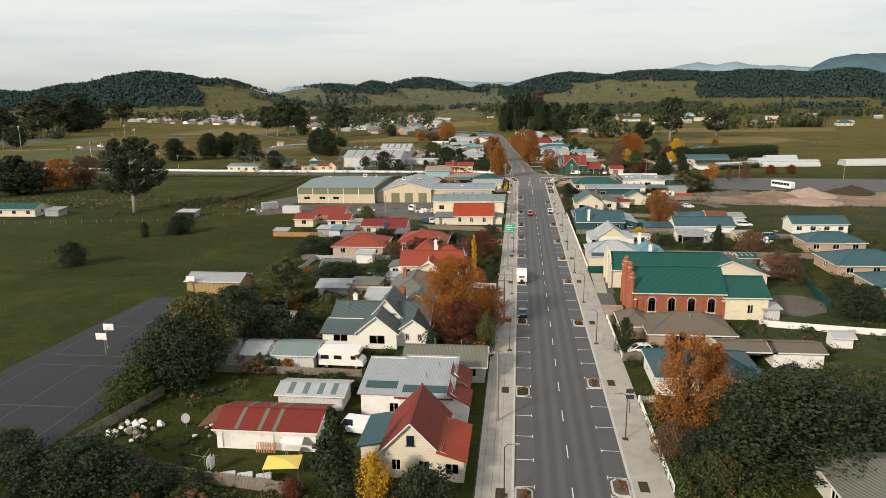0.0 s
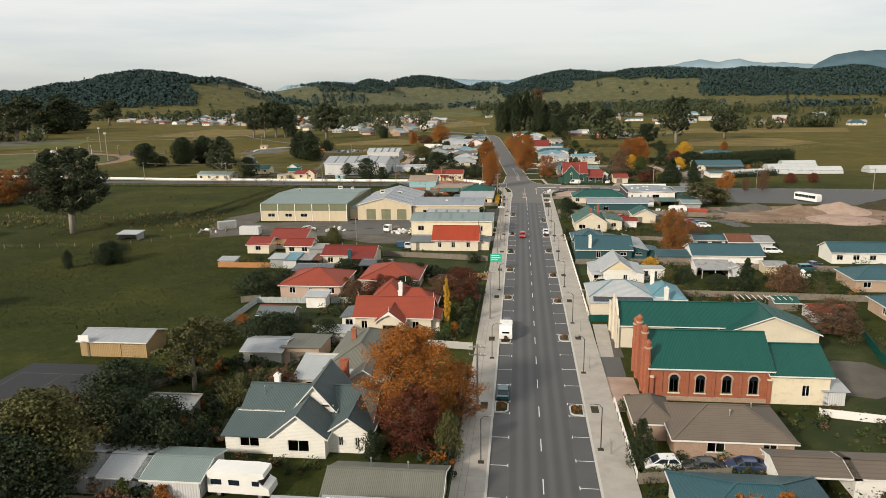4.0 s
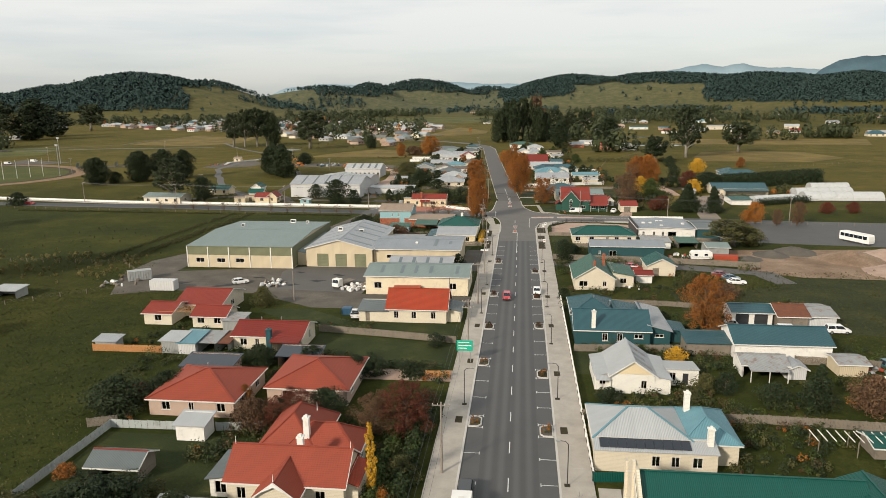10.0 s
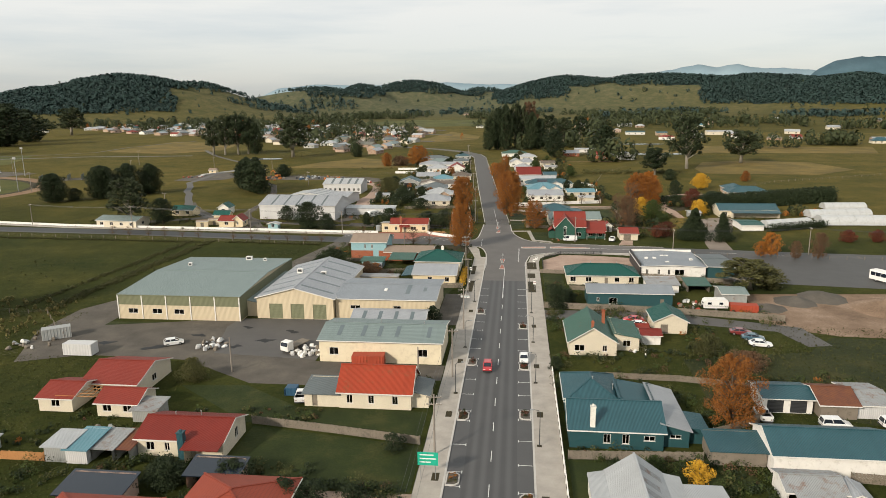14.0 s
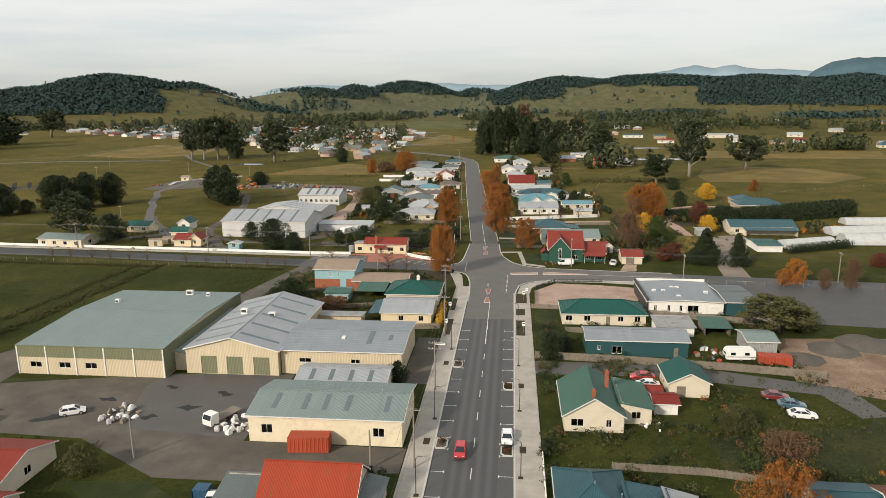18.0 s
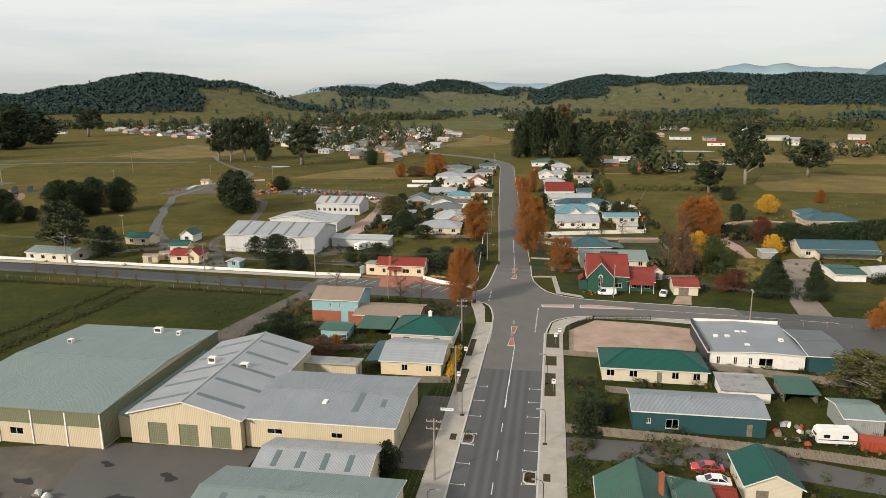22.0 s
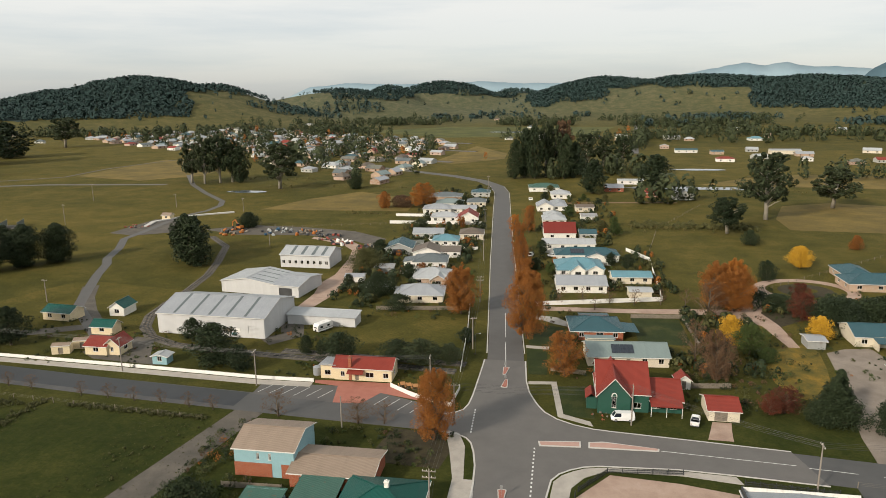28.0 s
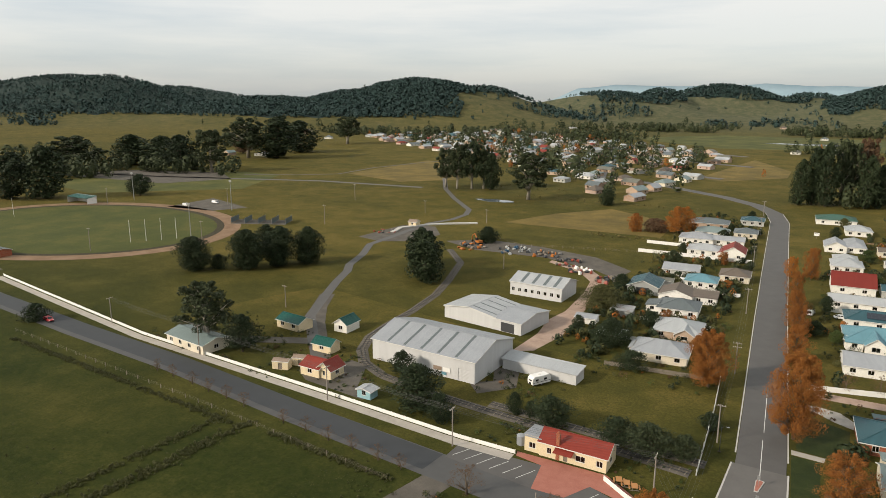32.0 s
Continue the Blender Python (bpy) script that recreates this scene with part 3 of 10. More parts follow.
def side_openings(n, spec, eave):
    """A spec is e.g. 3 (windows), '2d1' , or a list of (centre fraction, w, h, sill, kind)."""
    ops = []
    if isinstance(spec, int):
        for k in range(spec):
            ops.append(((k + 0.5) / spec, min(1.5, 0.6 * n / spec), 1.25, 0.9, "w"))
    else:
        ops = list(spec)
    res = []
    for fr, w, h, sill, kind in ops:
        h = min(h, eave - sill - 0.15)
        u = min(max(fr * n, w / 2 + 0.1), n - w / 2 - 0.1)
        res.append((u - w / 2, u + w / 2, sill, sill + h, kind))
    return res


def roof_geo(x0, y0, x1, y1, eave, ridge, kind, o):
    """The slab, ridge lines and eave lines of one roof."""
    mx, my = (x0 + x1) / 2, (y0 + y1) / 2
    X0, Y0, X1, Y1 = x0 - o, y0 - o, x1 + o, y1 + o
    g, caps = Geo(), []
    if kind == "gx":
        e = eave - (ridge - eave) * o / (my - y0)
        v = [(X0, Y0, e), (X1, Y0, e), (X1, my, ridge), (X0, my, ridge), (X1, Y1, e), (X0, Y1, e)]
        g.slab(v, [(0, 1, 2, 3), (3, 2, 4, 5)], 0.13)
        caps = [(v[3], v[2])]
    elif kind == "gy":
        e = eave - (ridge - eave) * o / (mx - x0)
        v = [(X0, Y0, e), (mx, Y0, ridge), (mx, Y1, ridge), (X0, Y1, e), (X1, Y0, e), (X1, Y1, e)]
        g.slab(v, [(0, 1, 2, 3), (1, 4, 5, 2)], 0.13)
        caps = [(v[1], v[2])]
    elif kind == "hip":
        w, d = x1 - x0, y1 - y0
        e = eave - (ridge - eave) * o / (min(w, d) / 2)
        c = [(X0, Y0, e), (X1, Y0, e), (X1, Y1, e), (X0, Y1, e)]
        if w > d * 1.02:
            r = [(X0 + d / 2 + o, my, ridge), (X1 - d / 2 - o, my, ridge)]
            g.slab(c + r, [(0, 1, 5, 4), (1, 2, 5), (2, 3, 4, 5), (3, 0, 4)], 0.13)
            caps = [(r[0], r[1]), (c[0], r[0]), (c[3], r[0]), (c[1], r[1]), (c[2], r[1])]
        elif d > w * 1.02:
            r = [(mx, Y0 + w / 2 + o, ridge), (mx, Y1 - w / 2 - o, ridge)]
            g.slab(c + r, [(0, 1, 4), (1, 2, 5, 4), (2, 3, 5), (3, 0, 4, 5)], 0.13)
            caps = [(r[0], r[1]), (c[0], r[0]), (c[1], r[0]), (c[2], r[1]), (c[3], r[1])]
        else:
            r = [(mx, my, ridge)]
            g.slab(c + r, [(0, 1, 4), (1, 2, 4), (2, 3, 4), (3, 0, 4)], 0.13)
            caps = [(q, r[0]) for q in c]
    elif kind in "sN sS sE sW".split():
        # skillion: the named side is the low one
        zs = {"sS": (eave, eave, ridge, ridge), "sN": (ridge, ridge, eave, eave), "sW": (eave, ridge, ridge, eave), "sE": (ridge, eave, eave, ridge)}[kind]
        v = [(X0, Y0, zs[0]), (X1, Y0, zs[1]), (X1, Y1, zs[2]), (X0, Y1, zs[3])]
        g.slab(v, [(0, 1, 2, 3)], 0.12)
    else:
        v = [(X0, Y0, eave), (X1, Y0, eave), (X1, Y1, eave), (X0, Y1, eave)]
        g.slab(v, [(0, 1, 2, 3)], 0.15)
    return g, caps


def volume(parent, ox, oy, vol, wall, roof, trim="trim", over=0.4):
    x0, y0, x1, y1, eave, ridge, kind = vol[:7]
    spec = vol[7] if len(vol) > 7 else {}
    wall, roof = spec.get("wall", wall), spec.get("roof", roof)
    over = spec.get("over", over)
    x0, x1, y0, y1 = x0 - ox, x1 - ox, y0 - oy, y1 - oy
    w, d = x1 - x0, y1 - y0
    g, th = Geo(), 0.18
    for s, (a, b, ang) in SIDES.items():
        if s in spec.get("skip", ""):
            continue
        p, q = (x0 + a[0] * w, y0 + a[1] * d), (x0 + b[0] * w, y0 + b[1] * d)
        n = math.hypot(q[0] - p[0], q[1] - p[1])
        top = eave
        if kind in ("sS", "sN", "sE", "sW"):
            opp = {"S": "N", "N": "S", "E": "W", "W": "E"}
            top = eave if kind[1] == s else ridge if kind[1] == opp[s] else eave
        ops = side_openings(n, spec.get(s, 0), eave)
        panel(g, p, q, top - 0.02, [o[:4] for o in ops], th)
        # gable or skillion triangles
        if (kind == "gx" and s in "EW") or (kind == "gy" and s in "SN"):
            m = ((p[0] + q[0]) / 2, (p[1] + q[1]) / 2)
            iw = (-(q[1] - p[1]) / n * th, (q[0] - p[0]) / n * th)
            tri = [(*p, eave - 0.02), (*q, eave - 0.02), (*m, ridge - 0.02)]
            g.add(tri + [(x + iw[0], y + iw[1], z) for x, y, z in tri], [(0, 1, 2), (5, 4, 3)])
        if kind[0] == "s" and top == eave and kind[1] != s:
            za, zb = [eave + (ridge - eave) * {"S": t[1], "N": 1 - t[1], "W": t[0], "E": 1 - t[0]}[kind[1]] for t in (a, b)]
            g.add([(*p, eave - 0.02), (*q, eave - 0.02), (*q, zb - 0.02), (*p, za - 0.02)], [(0, 1, 2, 3)])
        nx, ny = (q[0] - p[0]) / n, (q[1] - p[1]) / n
        for u0, u1, v0, v1, k in ops:
            u = (u0 + u1) / 2
            at = (p[0] + nx * u, p[1] + ny * u, v0)
            inn = (at[0] - ny * 0.07, at[1] + nx * 0.07, v0)
            if k == "w":
                put_window(parent, inn, ang, round(u1 - u0, 2), round(v1 - v0, 2), spec.get("frame", trim), spec.get("plain", False))
            else:
                put_door(parent, inn, ang, round(u1 - u0, 2), round(v1 - v0, 2), k if k in MT else "trim")
    part("wall", g, wall, parent)
    rg, caps = roof_geo(x0, y0, x1, y1, eave, ridge, kind, over)
    rob = part("roof", rg, roof, parent)
    if caps and not spec.get("nocap"):
        c = Geo()
        for a, b in caps:
            c.bar((a[0], a[1], a[2] + 0.03), (b[0], b[1], b[2] + 0.03), 0.28, 0.07)
        part("ridge_cap", c, spec.get("cap", roof), rob)
    if kind in ("gx", "hip", "gy") and not spec.get("plain"):
        drop = (ridge - eave) * over / ((d if kind == "gx" else w if kind == "gy" else min(w, d)) / 2)
        z = eave - drop
        e = 1 if ox < 0 else -1
        xe = x1 + over if e > 0 else x0 - over
        gm_ = spec.get("gutter", trim)
        if kind != "gy":
            part("gutter", Geo().box(x0 - over, y0 - over - 0.1, z - 0.18, x1 + over, y0 - over + 0.01, z - 0.02), gm_, rob)
        if kind != "gx":
            part("gutter", Geo().box(min(xe, xe + 0.1 * e), y0 - over, z - 0.18, max(xe, xe + 0.1 * e), y1 + over, z - 0.02), gm_, rob)
        if kind != "hip" and spec.get("barge", True):
            if kind == "gx":
                prof = [(y0 - over, z - 0.17), (y0 - over, z + 0.02), ((y0 + y1) / 2, ridge + 0.02), (y1 + over, z + 0.02), (y1 + over, z - 0.17), ((y0 + y1) / 2, ridge - 0.17)]
                bg_ = Geo().loft([[(xe + u * e, a, b) for a, b in prof] for u in ((0.0, 0.05) if e > 0 else (0.05, 0.0))])
            else:
                prof = [(x0 - over, z - 0.17), (x0 - over, z + 0.02), ((x0 + x1) / 2, ridge + 0.02), (x1 + over, z + 0.02), (x1 + over, z - 0.17), ((x0 + x1) / 2, ridge - 0.17)]
                bg_ = Geo().loft([[(a, y0 - over - u, b) for a, b in prof] for u in (0.0, 0.05)])
            part("bargeboard", bg_, trim, rob)


def chimney(parent, x, y, z0, z1, mat="w_brick", w=0.7):
    g = Geo().box(x - w / 2, y - w / 2, z0, x + w / 2, y + w / 2, z1 - 0.25)
    g.box(x - w / 2 - 0.08, y - w / 2 - 0.08, z1 - 0.25, x + w / 2 + 0.08, y + w / 2 + 0.08, z1 - 0.1)
    g.box(x - 0.14, y - 0.14, z1 - 0.1, x + 0.14, y + 0.14, z1 + 0.2)
    part("chimney", g, mat, parent)


def house(name, label, category, vols, wall, roof, group="", chim=(), trim="trim", over=0.4, rz=0.0, extra=None):
    """A building of one or more volumes in plan coordinates."""
    x0, y0, x1, y1 = vols[0][:4]
    ox, oy = (x0 + x1) / 2, (y0 + y1) / 2
    h = thing(name, ox, oy, 0, label, category, group, rz)
    BUILT[name] = (h, ox, oy)
    for v in vols:
        volume(h, ox, oy, v, wall, roof, trim, over)
        FOOT.append(v[:4])
    for c in chim:
        chimney(h, c[0] - ox, c[1] - oy, c[2], c[3], *(c[4:]))
    if extra:
        extra(h, ox, oy)
    return h


def solar_row(parent, x, y, z, nx, ny, slope_axis, tilt, w=1.0, d=1.7):
    """A block of solar panels on a slope that falls to -y (tilt in degrees)."""
    me = shared(("solar", w, d), lambda: Geo().box(0.02, 0.02, 0, w - 0.02, d - 0.02, 0.05).mesh("solar_panel"))
    for i in range(nx):
        for j in range(ny):
            p = part("solar_panel", me, "solar", parent)
            p.matrix_local = Matrix.Translation((x, y, z)) @ Matrix.Rotation(slope_axis, 4, "Z") @ Matrix.Rotation(radians(tilt), 4, "X") @ Matrix.Translation((i * w, j * d, 0))


# -- trees --
def leaf_mesh(name, centres, radii, per, size, mat, trunk=None, bark="bark", seed=0, squash=0.8, mixm=None):
    """Clumps of small leaf sprays round the centres; a random tilt for each spray."""
    r = np.random.RandomState(seed)
    C = np.repeat(np.asarray(centres, float), per, 0)
    R = np.repeat(np.asarray(radii, float), per)
    d = r.normal(size=(len(C), 3))
    d /= np.linalg.norm(d, axis=1, keepdims=True)
    p = C + d * (R * r.uniform(0.45, 1.0, len(C)) ** 0.6)[:, None] * np.array([1, 1, squash])
    n = d + r.normal(size=d.shape) * 0.6
    n /= np.linalg.norm(n, axis=1, keepdims=True)
    a = np.cross(n, r.normal(size=d.shape))
    a /= np.linalg.norm(a, axis=1, keepdims=True)
    b = np.cross(n, a)
    s = (size * r.uniform(0.55, 1.25, len(C)))[:, None]
    tri = np.stack([p - a * s, p + a * s * 0.7 - b * s * 0.55, p + a * s * 0.5 + b * s * 0.8], 1).reshape(-1, 3)
    return mesh_of(name, tri.tolist(), np.arange(len(tri)).reshape(-1, 3).tolist())


def tree_proto(key, h, spread, leaf, n_clump, per, size, crown0=0.3, shape="round", bark="bark", seed=0, squash=0.8):
    """Trunk mesh and crown mesh of one kind of tree."""
    def make():
        r = random.Random(seed)
        g = Geo()
        lean = (r.uniform(-0.06, 0.06) * h, r.uniform(-0.06, 0.06) * h)
        rad = max(0.12, h * 0.024)
        tip = 0.8
        g.tube([(0, 0, -0.3), (lean[0] * 0.3, lean[1] * 0.3, h * 0.3), (lean[0], lean[1], h * tip)], [rad * 1.4, rad, rad * 0.25], 7)
        cs, rs = [], []
        for k in range(n_clump):
            f = (k + 0.5) / n_clump
            z = h * (crown0 + (1 - crown0) * f)
            if shape == "round":
                prof = math.sin(math.pi * min(0.97, f * 0.86 + 0.12)) ** 0.7
            elif shape == "cone":
                prof = 1.02 - f
            elif shape == "column":
                prof = 0.75 + 0.25 * math.sin(math.pi * f) if f < 0.85 else 0.45
            else:
                prof = 0.35 + 0.65 * math.sin(math.pi * min(1, f * 0.8 + 0.15)) * r.uniform(0.6, 1.1)
            a, q = k * 2.4 + r.uniform(-0.5, 0.5), spread * prof * (r.uniform(0.2, 1.0) if shape != "gum" else r.uniform(0.3, 1.1))
            c = (lean[0] * f + q * math.cos(a), lean[1] * f + q * math.sin(a), z)
            cs.append(c)
            rs.append(spread * prof * (0.40 if shape != "gum" else 0.27) * r.uniform(0.6, 1.45) + spread * {"round": 0.07, "cone": 0.12}.get(shape, 0.0))
            if k % 2 == 0 and f < 0.9:
                z0 = max(h * crown0 * 0.6, z - q * 0.9)
                g.tube([(lean[0] * z0 / h, lean[1] * z0 / h, z0), ((c[0] + lean[0] * f) / 2, (c[1] + lean[1] * f) / 2, (z0 + z) / 2 + 0.1 * q), c], [rad * 0.45, rad * 0.3, rad * 0.08], 5)
        t = g.mesh("trunk", True)
        t.materials.append(MT[bark])
        m = leaf_mesh("crown", cs, rs, per, size, None, seed=seed, squash=squash)
        m.materials.append(MT[leaf])
        return t, m
    return shared(("tree", key, leaf, seed), make)


TREES = {
    # kind: h, spread, clumps, sprays, spray size, crown start, shape, bark
    "gum": (18, 6.0, 70, 110, 0.34, 0.30, "gum", "palebark"),
    "pine": (15, 4.4, 70, 110, 0.30, 0.06, "round", "bark"),
    "cypress": (9, 2.8, 46, 130, 0.2, 0.03, "cone", "bark"),
    "column": (8, 0.8, 80, 70, 0.12, 0.04, "column", "bark"),
    "round": (8, 3.8, 56, 130, 0.2, 0.16, "round", "bark"),
    "bigshrub": (5, 3.4, 44, 120, 0.19, 0.02, "round", "bark"),
    "shrub": (3, 1.6, 22, 110, 0.13, 0.03, "round", "bark"),
    "autumn": (9, 4.2, 120, 130, 0.12, 0.12, "gum", "bark"),
    "bush": (1.5, 1.1, 12, 90, 0.1, 0.0, "round", "bark"),
    "bare": (6, 2.6, 34, 40, 0.09, 0.2, "gum", "bark"),
}
LEAFWORD = {"leaf_dark": "dark green", "leaf_gum": "grey-green", "leaf_green": "green", "leaf_olive": "olive green", "leaf_rust": "rust-orange", "leaf_orange": "orange",
            "leaf_gold": "golden yellow", "leaf_red": "dark red", "leaf_brown": "thin brown", "leaf_haze": "blue-green"}
KINDWORD = {"gum": ("eucalyptus_tree", "tall {} eucalyptus with a pale trunk", "tree"), "pine": ("conifer_tree", "dense {} conifer with a broad crown", "tree"),
            "cypress": ("cypress_tree", "pointed {} cypress reaching to the ground", "tree"), "column": ("columnar_tree", "narrow {} columnar garden tree", "tree"),
            "round": ("garden_tree", "rounded {} leafy tree on grass", "tree"), "shrub": ("shrub", "large {} garden shrub", "shrub"),
            "bigshrub": ("large_shrub", "large spreading {} shrub reaching to the ground", "shrub"), "autumn": ("autumn_tree", "spreading {} autumn tree with thinning leaves", "tree"), "bush": ("bush", "low {} clipped bush", "bush"), "bare": ("bare_tree", "nearly bare small tree with {} twigs", "tree")}


def tree(kind, leaf, x, y, h=None, w=None, seed=None, z=0.0, far=False):
    if kind == "shrub" and ((h or 3) > 3.9 or (w or 1.6) > 2.4):
        kind = "bigshrub"
    if kind == "round" and leaf in ("leaf_rust", "leaf_orange", "leaf_red", "leaf_brown"):
        kind = "autumn"
    H, S, nc, per, size, c0, shape, bark = TREES[kind]
    seed = (int(abs(x * 7 + y * 13)) % 3) if seed is None else seed
    if far:
        t, c = tree_proto(kind + "_far", H, S, leaf, int(nc * .9), max(20, int(per * .8)), size * 1.25, c0, shape, bark, seed)
    elif (w or S) / S > 1.4 or (h or H) / H > 1.6:  # a large one: finer sprays for its size
        t, c = tree_proto(kind + "_xl", H, S, leaf, int(nc * 1.5), int(per * 2.1), size * .68, c0, shape, bark, seed)
    else:
        t, c = tree_proto(kind, H, S, leaf, nc, int(per * 1.1), size * .92, c0, shape, bark, seed)
    nm, lb, cat = KINDWORD[kind]
    ob = thing(nm, x, y, z, lb.format(LEAFWORD[leaf]), cat, "")
    s = (h or H) / H
    sw = (w or S * s) / S
    ob.matrix_world = pose(x, y, z, 0, 0, (x * 37 + y * 91) % 360) @ Matrix.Diagonal((sw, sw, s, 1))
    part("trunk", t, bark, ob)
    part("crown", c, leaf, ob)
    return ob


def hedge(x0, y0, x1, y1, h, leaf="leaf_green", w=1.0, label="clipped green garden hedge along the boundary"):
    """A clipped hedge: leaf sprays over a box-like body."""
    n = math.hypot(x1 - x0, y1 - y0)
    k = max(2, int(n / 0.7))
    r = random.Random(int(x0 * 10 + y0))
    cs, rs = [], []
    for i in range(k):
        for j in range(max(1, round(h / 0.8))):
            f = (i + 0.5) / k
            cs.append((f * n + r.uniform(-0.2, 0.2), r.uniform(-0.15, 0.15) * max(1, w), 0.35 + j * 0.8 * (h - 0.3) / max(h, 0.8) + r.uniform(-0.1, 0.1)))
            rs.append(w * 0.62)
    m = leaf_mesh("hedge", cs, rs, int(40 * max(1, w * .55)), 0.17 * max(1, w * .55), None, seed=int(abs(x0 + y0)), squash=0.9)
    m.materials.append(MT[leaf])
    ob = solid("hedge", m, leaf, label, "hedge", x0, y0, 0, math.degrees(math.atan2(y1 - y0, x1 - x0)))
    return ob


# -- fences --
def fence(pts, h=1.5, mat="timber", slat=0.14, gap=0.02, label="weathered grey timber paling fence", group="", name="fence", post="timber", solid_panel=False):
    """Posts, rails and boarded bays along a line."""
    f = thing(name, pts[0][0], pts[0][1], 0, label, "fence", group)
    ox, oy = pts[0]
    for (ax, ay), (bx, by) in zip(pts, pts[1:]):
        n = math.hypot(bx - ax, by - ay)
        bays = max(1, round(n / (2.6 if ay < 340 else 4.0)))
        L = n / bays
        ang = math.atan2(by - ay, bx - ax)
        def make():
            g, k = Geo(), 0
            r = random.Random(int(L * 100))
            if solid_panel:
                g.box(0, -0.02, 0.05, L, 0.02, h)
            else:
                m = int(L / (slat + gap))
                for i in range(m):
                    t = h + r.uniform(-0.05, 0.04)
                    u = i * L / m
                    o = r.uniform(-0.008, 0.008)
                    g.box(u, -0.03 + o, 0.04, u + L / m - gap, -0.01 + o, t)
            g.box(0, -0.008, 0.3, L, 0.045, 0.38).box(0, -0.008, h - 0.4, L, 0.045, h - 0.32)
            return g.mesh("fence_bay")
        bay = shared(("bay", round(L, 2), h, mat, slat, solid_panel), make)
        pm = shared(("post", h, post), lambda: Geo().box(-0.06, 0.03, -0.2, 0.06, 0.15, h + 0.04).mesh("post"))
        for i in range(bays + 1):
            m = Matrix.Translation((ax - ox + math.cos(ang) * L * i, ay - oy + math.sin(ang) * L * i, 0)) @ Matrix.Rotation(ang, 4, "Z")
            if i < bays:
                q_ = part("fence_bay", bay, mat, f)
                q_.matrix_local = m
                q_["kind"] = "stuff"
            part("post", pm, post, f).matrix_local = m
    return f


# ---- ground, hills and woods ----
HILLS = [  # x, y, height, half widths along x and y
    (-1291, 1537, 52, 268, 240), (-1078, 1677, 62, 217, 240), (-958, 1758, 92, 234, 240), (-823, 1845, 78, 152, 200), (-642, 2227, 68, 234, 200), (-484, 2299, 74, 92, 150),
    (-360, 2472, 92, 178, 170), (-138, 2596, 62, 176, 200), (58, 2349, 70, 116, 200), (169, 2387, 82, 244, 220), (463, 2352, 88, 339, 230), (709, 2295, 82, 348, 240),
    (912, 2163, 77, 185, 260), (1094, 2012, 66, 251, 260), (1600, 2100, 70, 500, 300), (-2453, 1750, 113, 453, 420), (-3134, 1450, 300, 336, 420), (-2281, 2050, 73, 442, 330), (-1855, 1500, 106, 287, 260),
]


def lift(x, y):
    z = 0.0
    for hx, hy, h, a, b in HILLS:
        q = ((x - hx) / a) ** 2 + ((y - hy) / (b * .7)) ** 2
        if q < 9:
            z = max(z, h * math.exp(-q * 0.75)) + 0.15 * min(z, h * math.exp(-q * 0.75))
    if z > 1:
        z *= 1 + 0.06 * noise.noise((x * 0.004, y * 0.004, 3.1)) + 0.05 * noise.noise((x * 0.013, y * 0.013, 7.7))
    far = max(0.0, math.hypot(x, y - 200) - 1900)
    return max(0.0, z - 2.0) + min(far * 0.012, 12) * (0.6 + 0.4 * noise.noise((x * 0.002, y * 0.002, 0.5)))


def forest(x, y):
    """How wooded the hills are: full on the western hills, broken by paddocks on the others."""
    z, n = lift(x, y), noise.noise((x * 0.0042, y * 0.006, 9.0)) + .5 * noise.noise((x * 0.017, y * 0.021, 4.0))
    a = (x - 5) / max(200.0, y - 225) + .03 * n + .02 * noise.noise((x * 0.01, y * 0.01, 1.0))  # bearing from the town
    if a < -.54:
        return z > 14 + 8 * n
    if a < -.40:
        return z > 58 + 30 * n
    if a < -.33:
        return z > 70 + 60 * n
    if a < -.19:
        return z > 46 + 22 * n
    if a < -.03:
        return z > 62 + 40 * n
    if a < .075:
        return z > 22 + 26 * n
    if a < .27:
        return z > 66 + 26 * n
    return z > 12 + 14 * n


gx = [-4800 + 48 * k for k in range(201)]
gy = [-400 + 48 * k for k in range(110)]
gv = [(x, y, lift(x, y) - 0.02) for y in gy for x in gx]
nx_ = len(gx)
gf = [(j * nx_ + i, j * nx_ + i + 1, (j + 1) * nx_ + i + 1, (j + 1) * nx_ + i) for j in range(len(gy) - 1) for i in range(nx_ - 1)]
gm = mesh_of("ground", gv, gf, True)
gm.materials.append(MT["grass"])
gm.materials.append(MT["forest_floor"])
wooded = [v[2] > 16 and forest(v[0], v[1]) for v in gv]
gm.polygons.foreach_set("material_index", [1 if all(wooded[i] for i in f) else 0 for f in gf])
tagged(new("ground", gm), "green and tawny pasture and lawns rising to hills", "ground", kind="structure")


def strip(name, line, w, z, material, label, category="road"):
    """A ribbon of constant width along a line of plan points."""
    L, R = [], []
    for k, (x, y) in enumerate(line):
        a, b = line[max(0, k - 1)], line[min(len(line) - 1, k + 1)]
        n = math.hypot(b[0] - a[0], b[1] - a[1])
        px, py = -(b[1] - a[1]) / n * w / 2, (b[0] - a[0]) / n * w / 2
        L.append((x + px, y + py))
        R.append((x - px, y - py))
    v = [(x, y, z) for x, y in L + R]
    m = len(line)
    g = Geo().slab(v, [(k + m, k + 1 + m, k + 1, k) for k in range(m - 1)], z + 0.03)
    return solid(name, g, material, label, category, kind="structure")


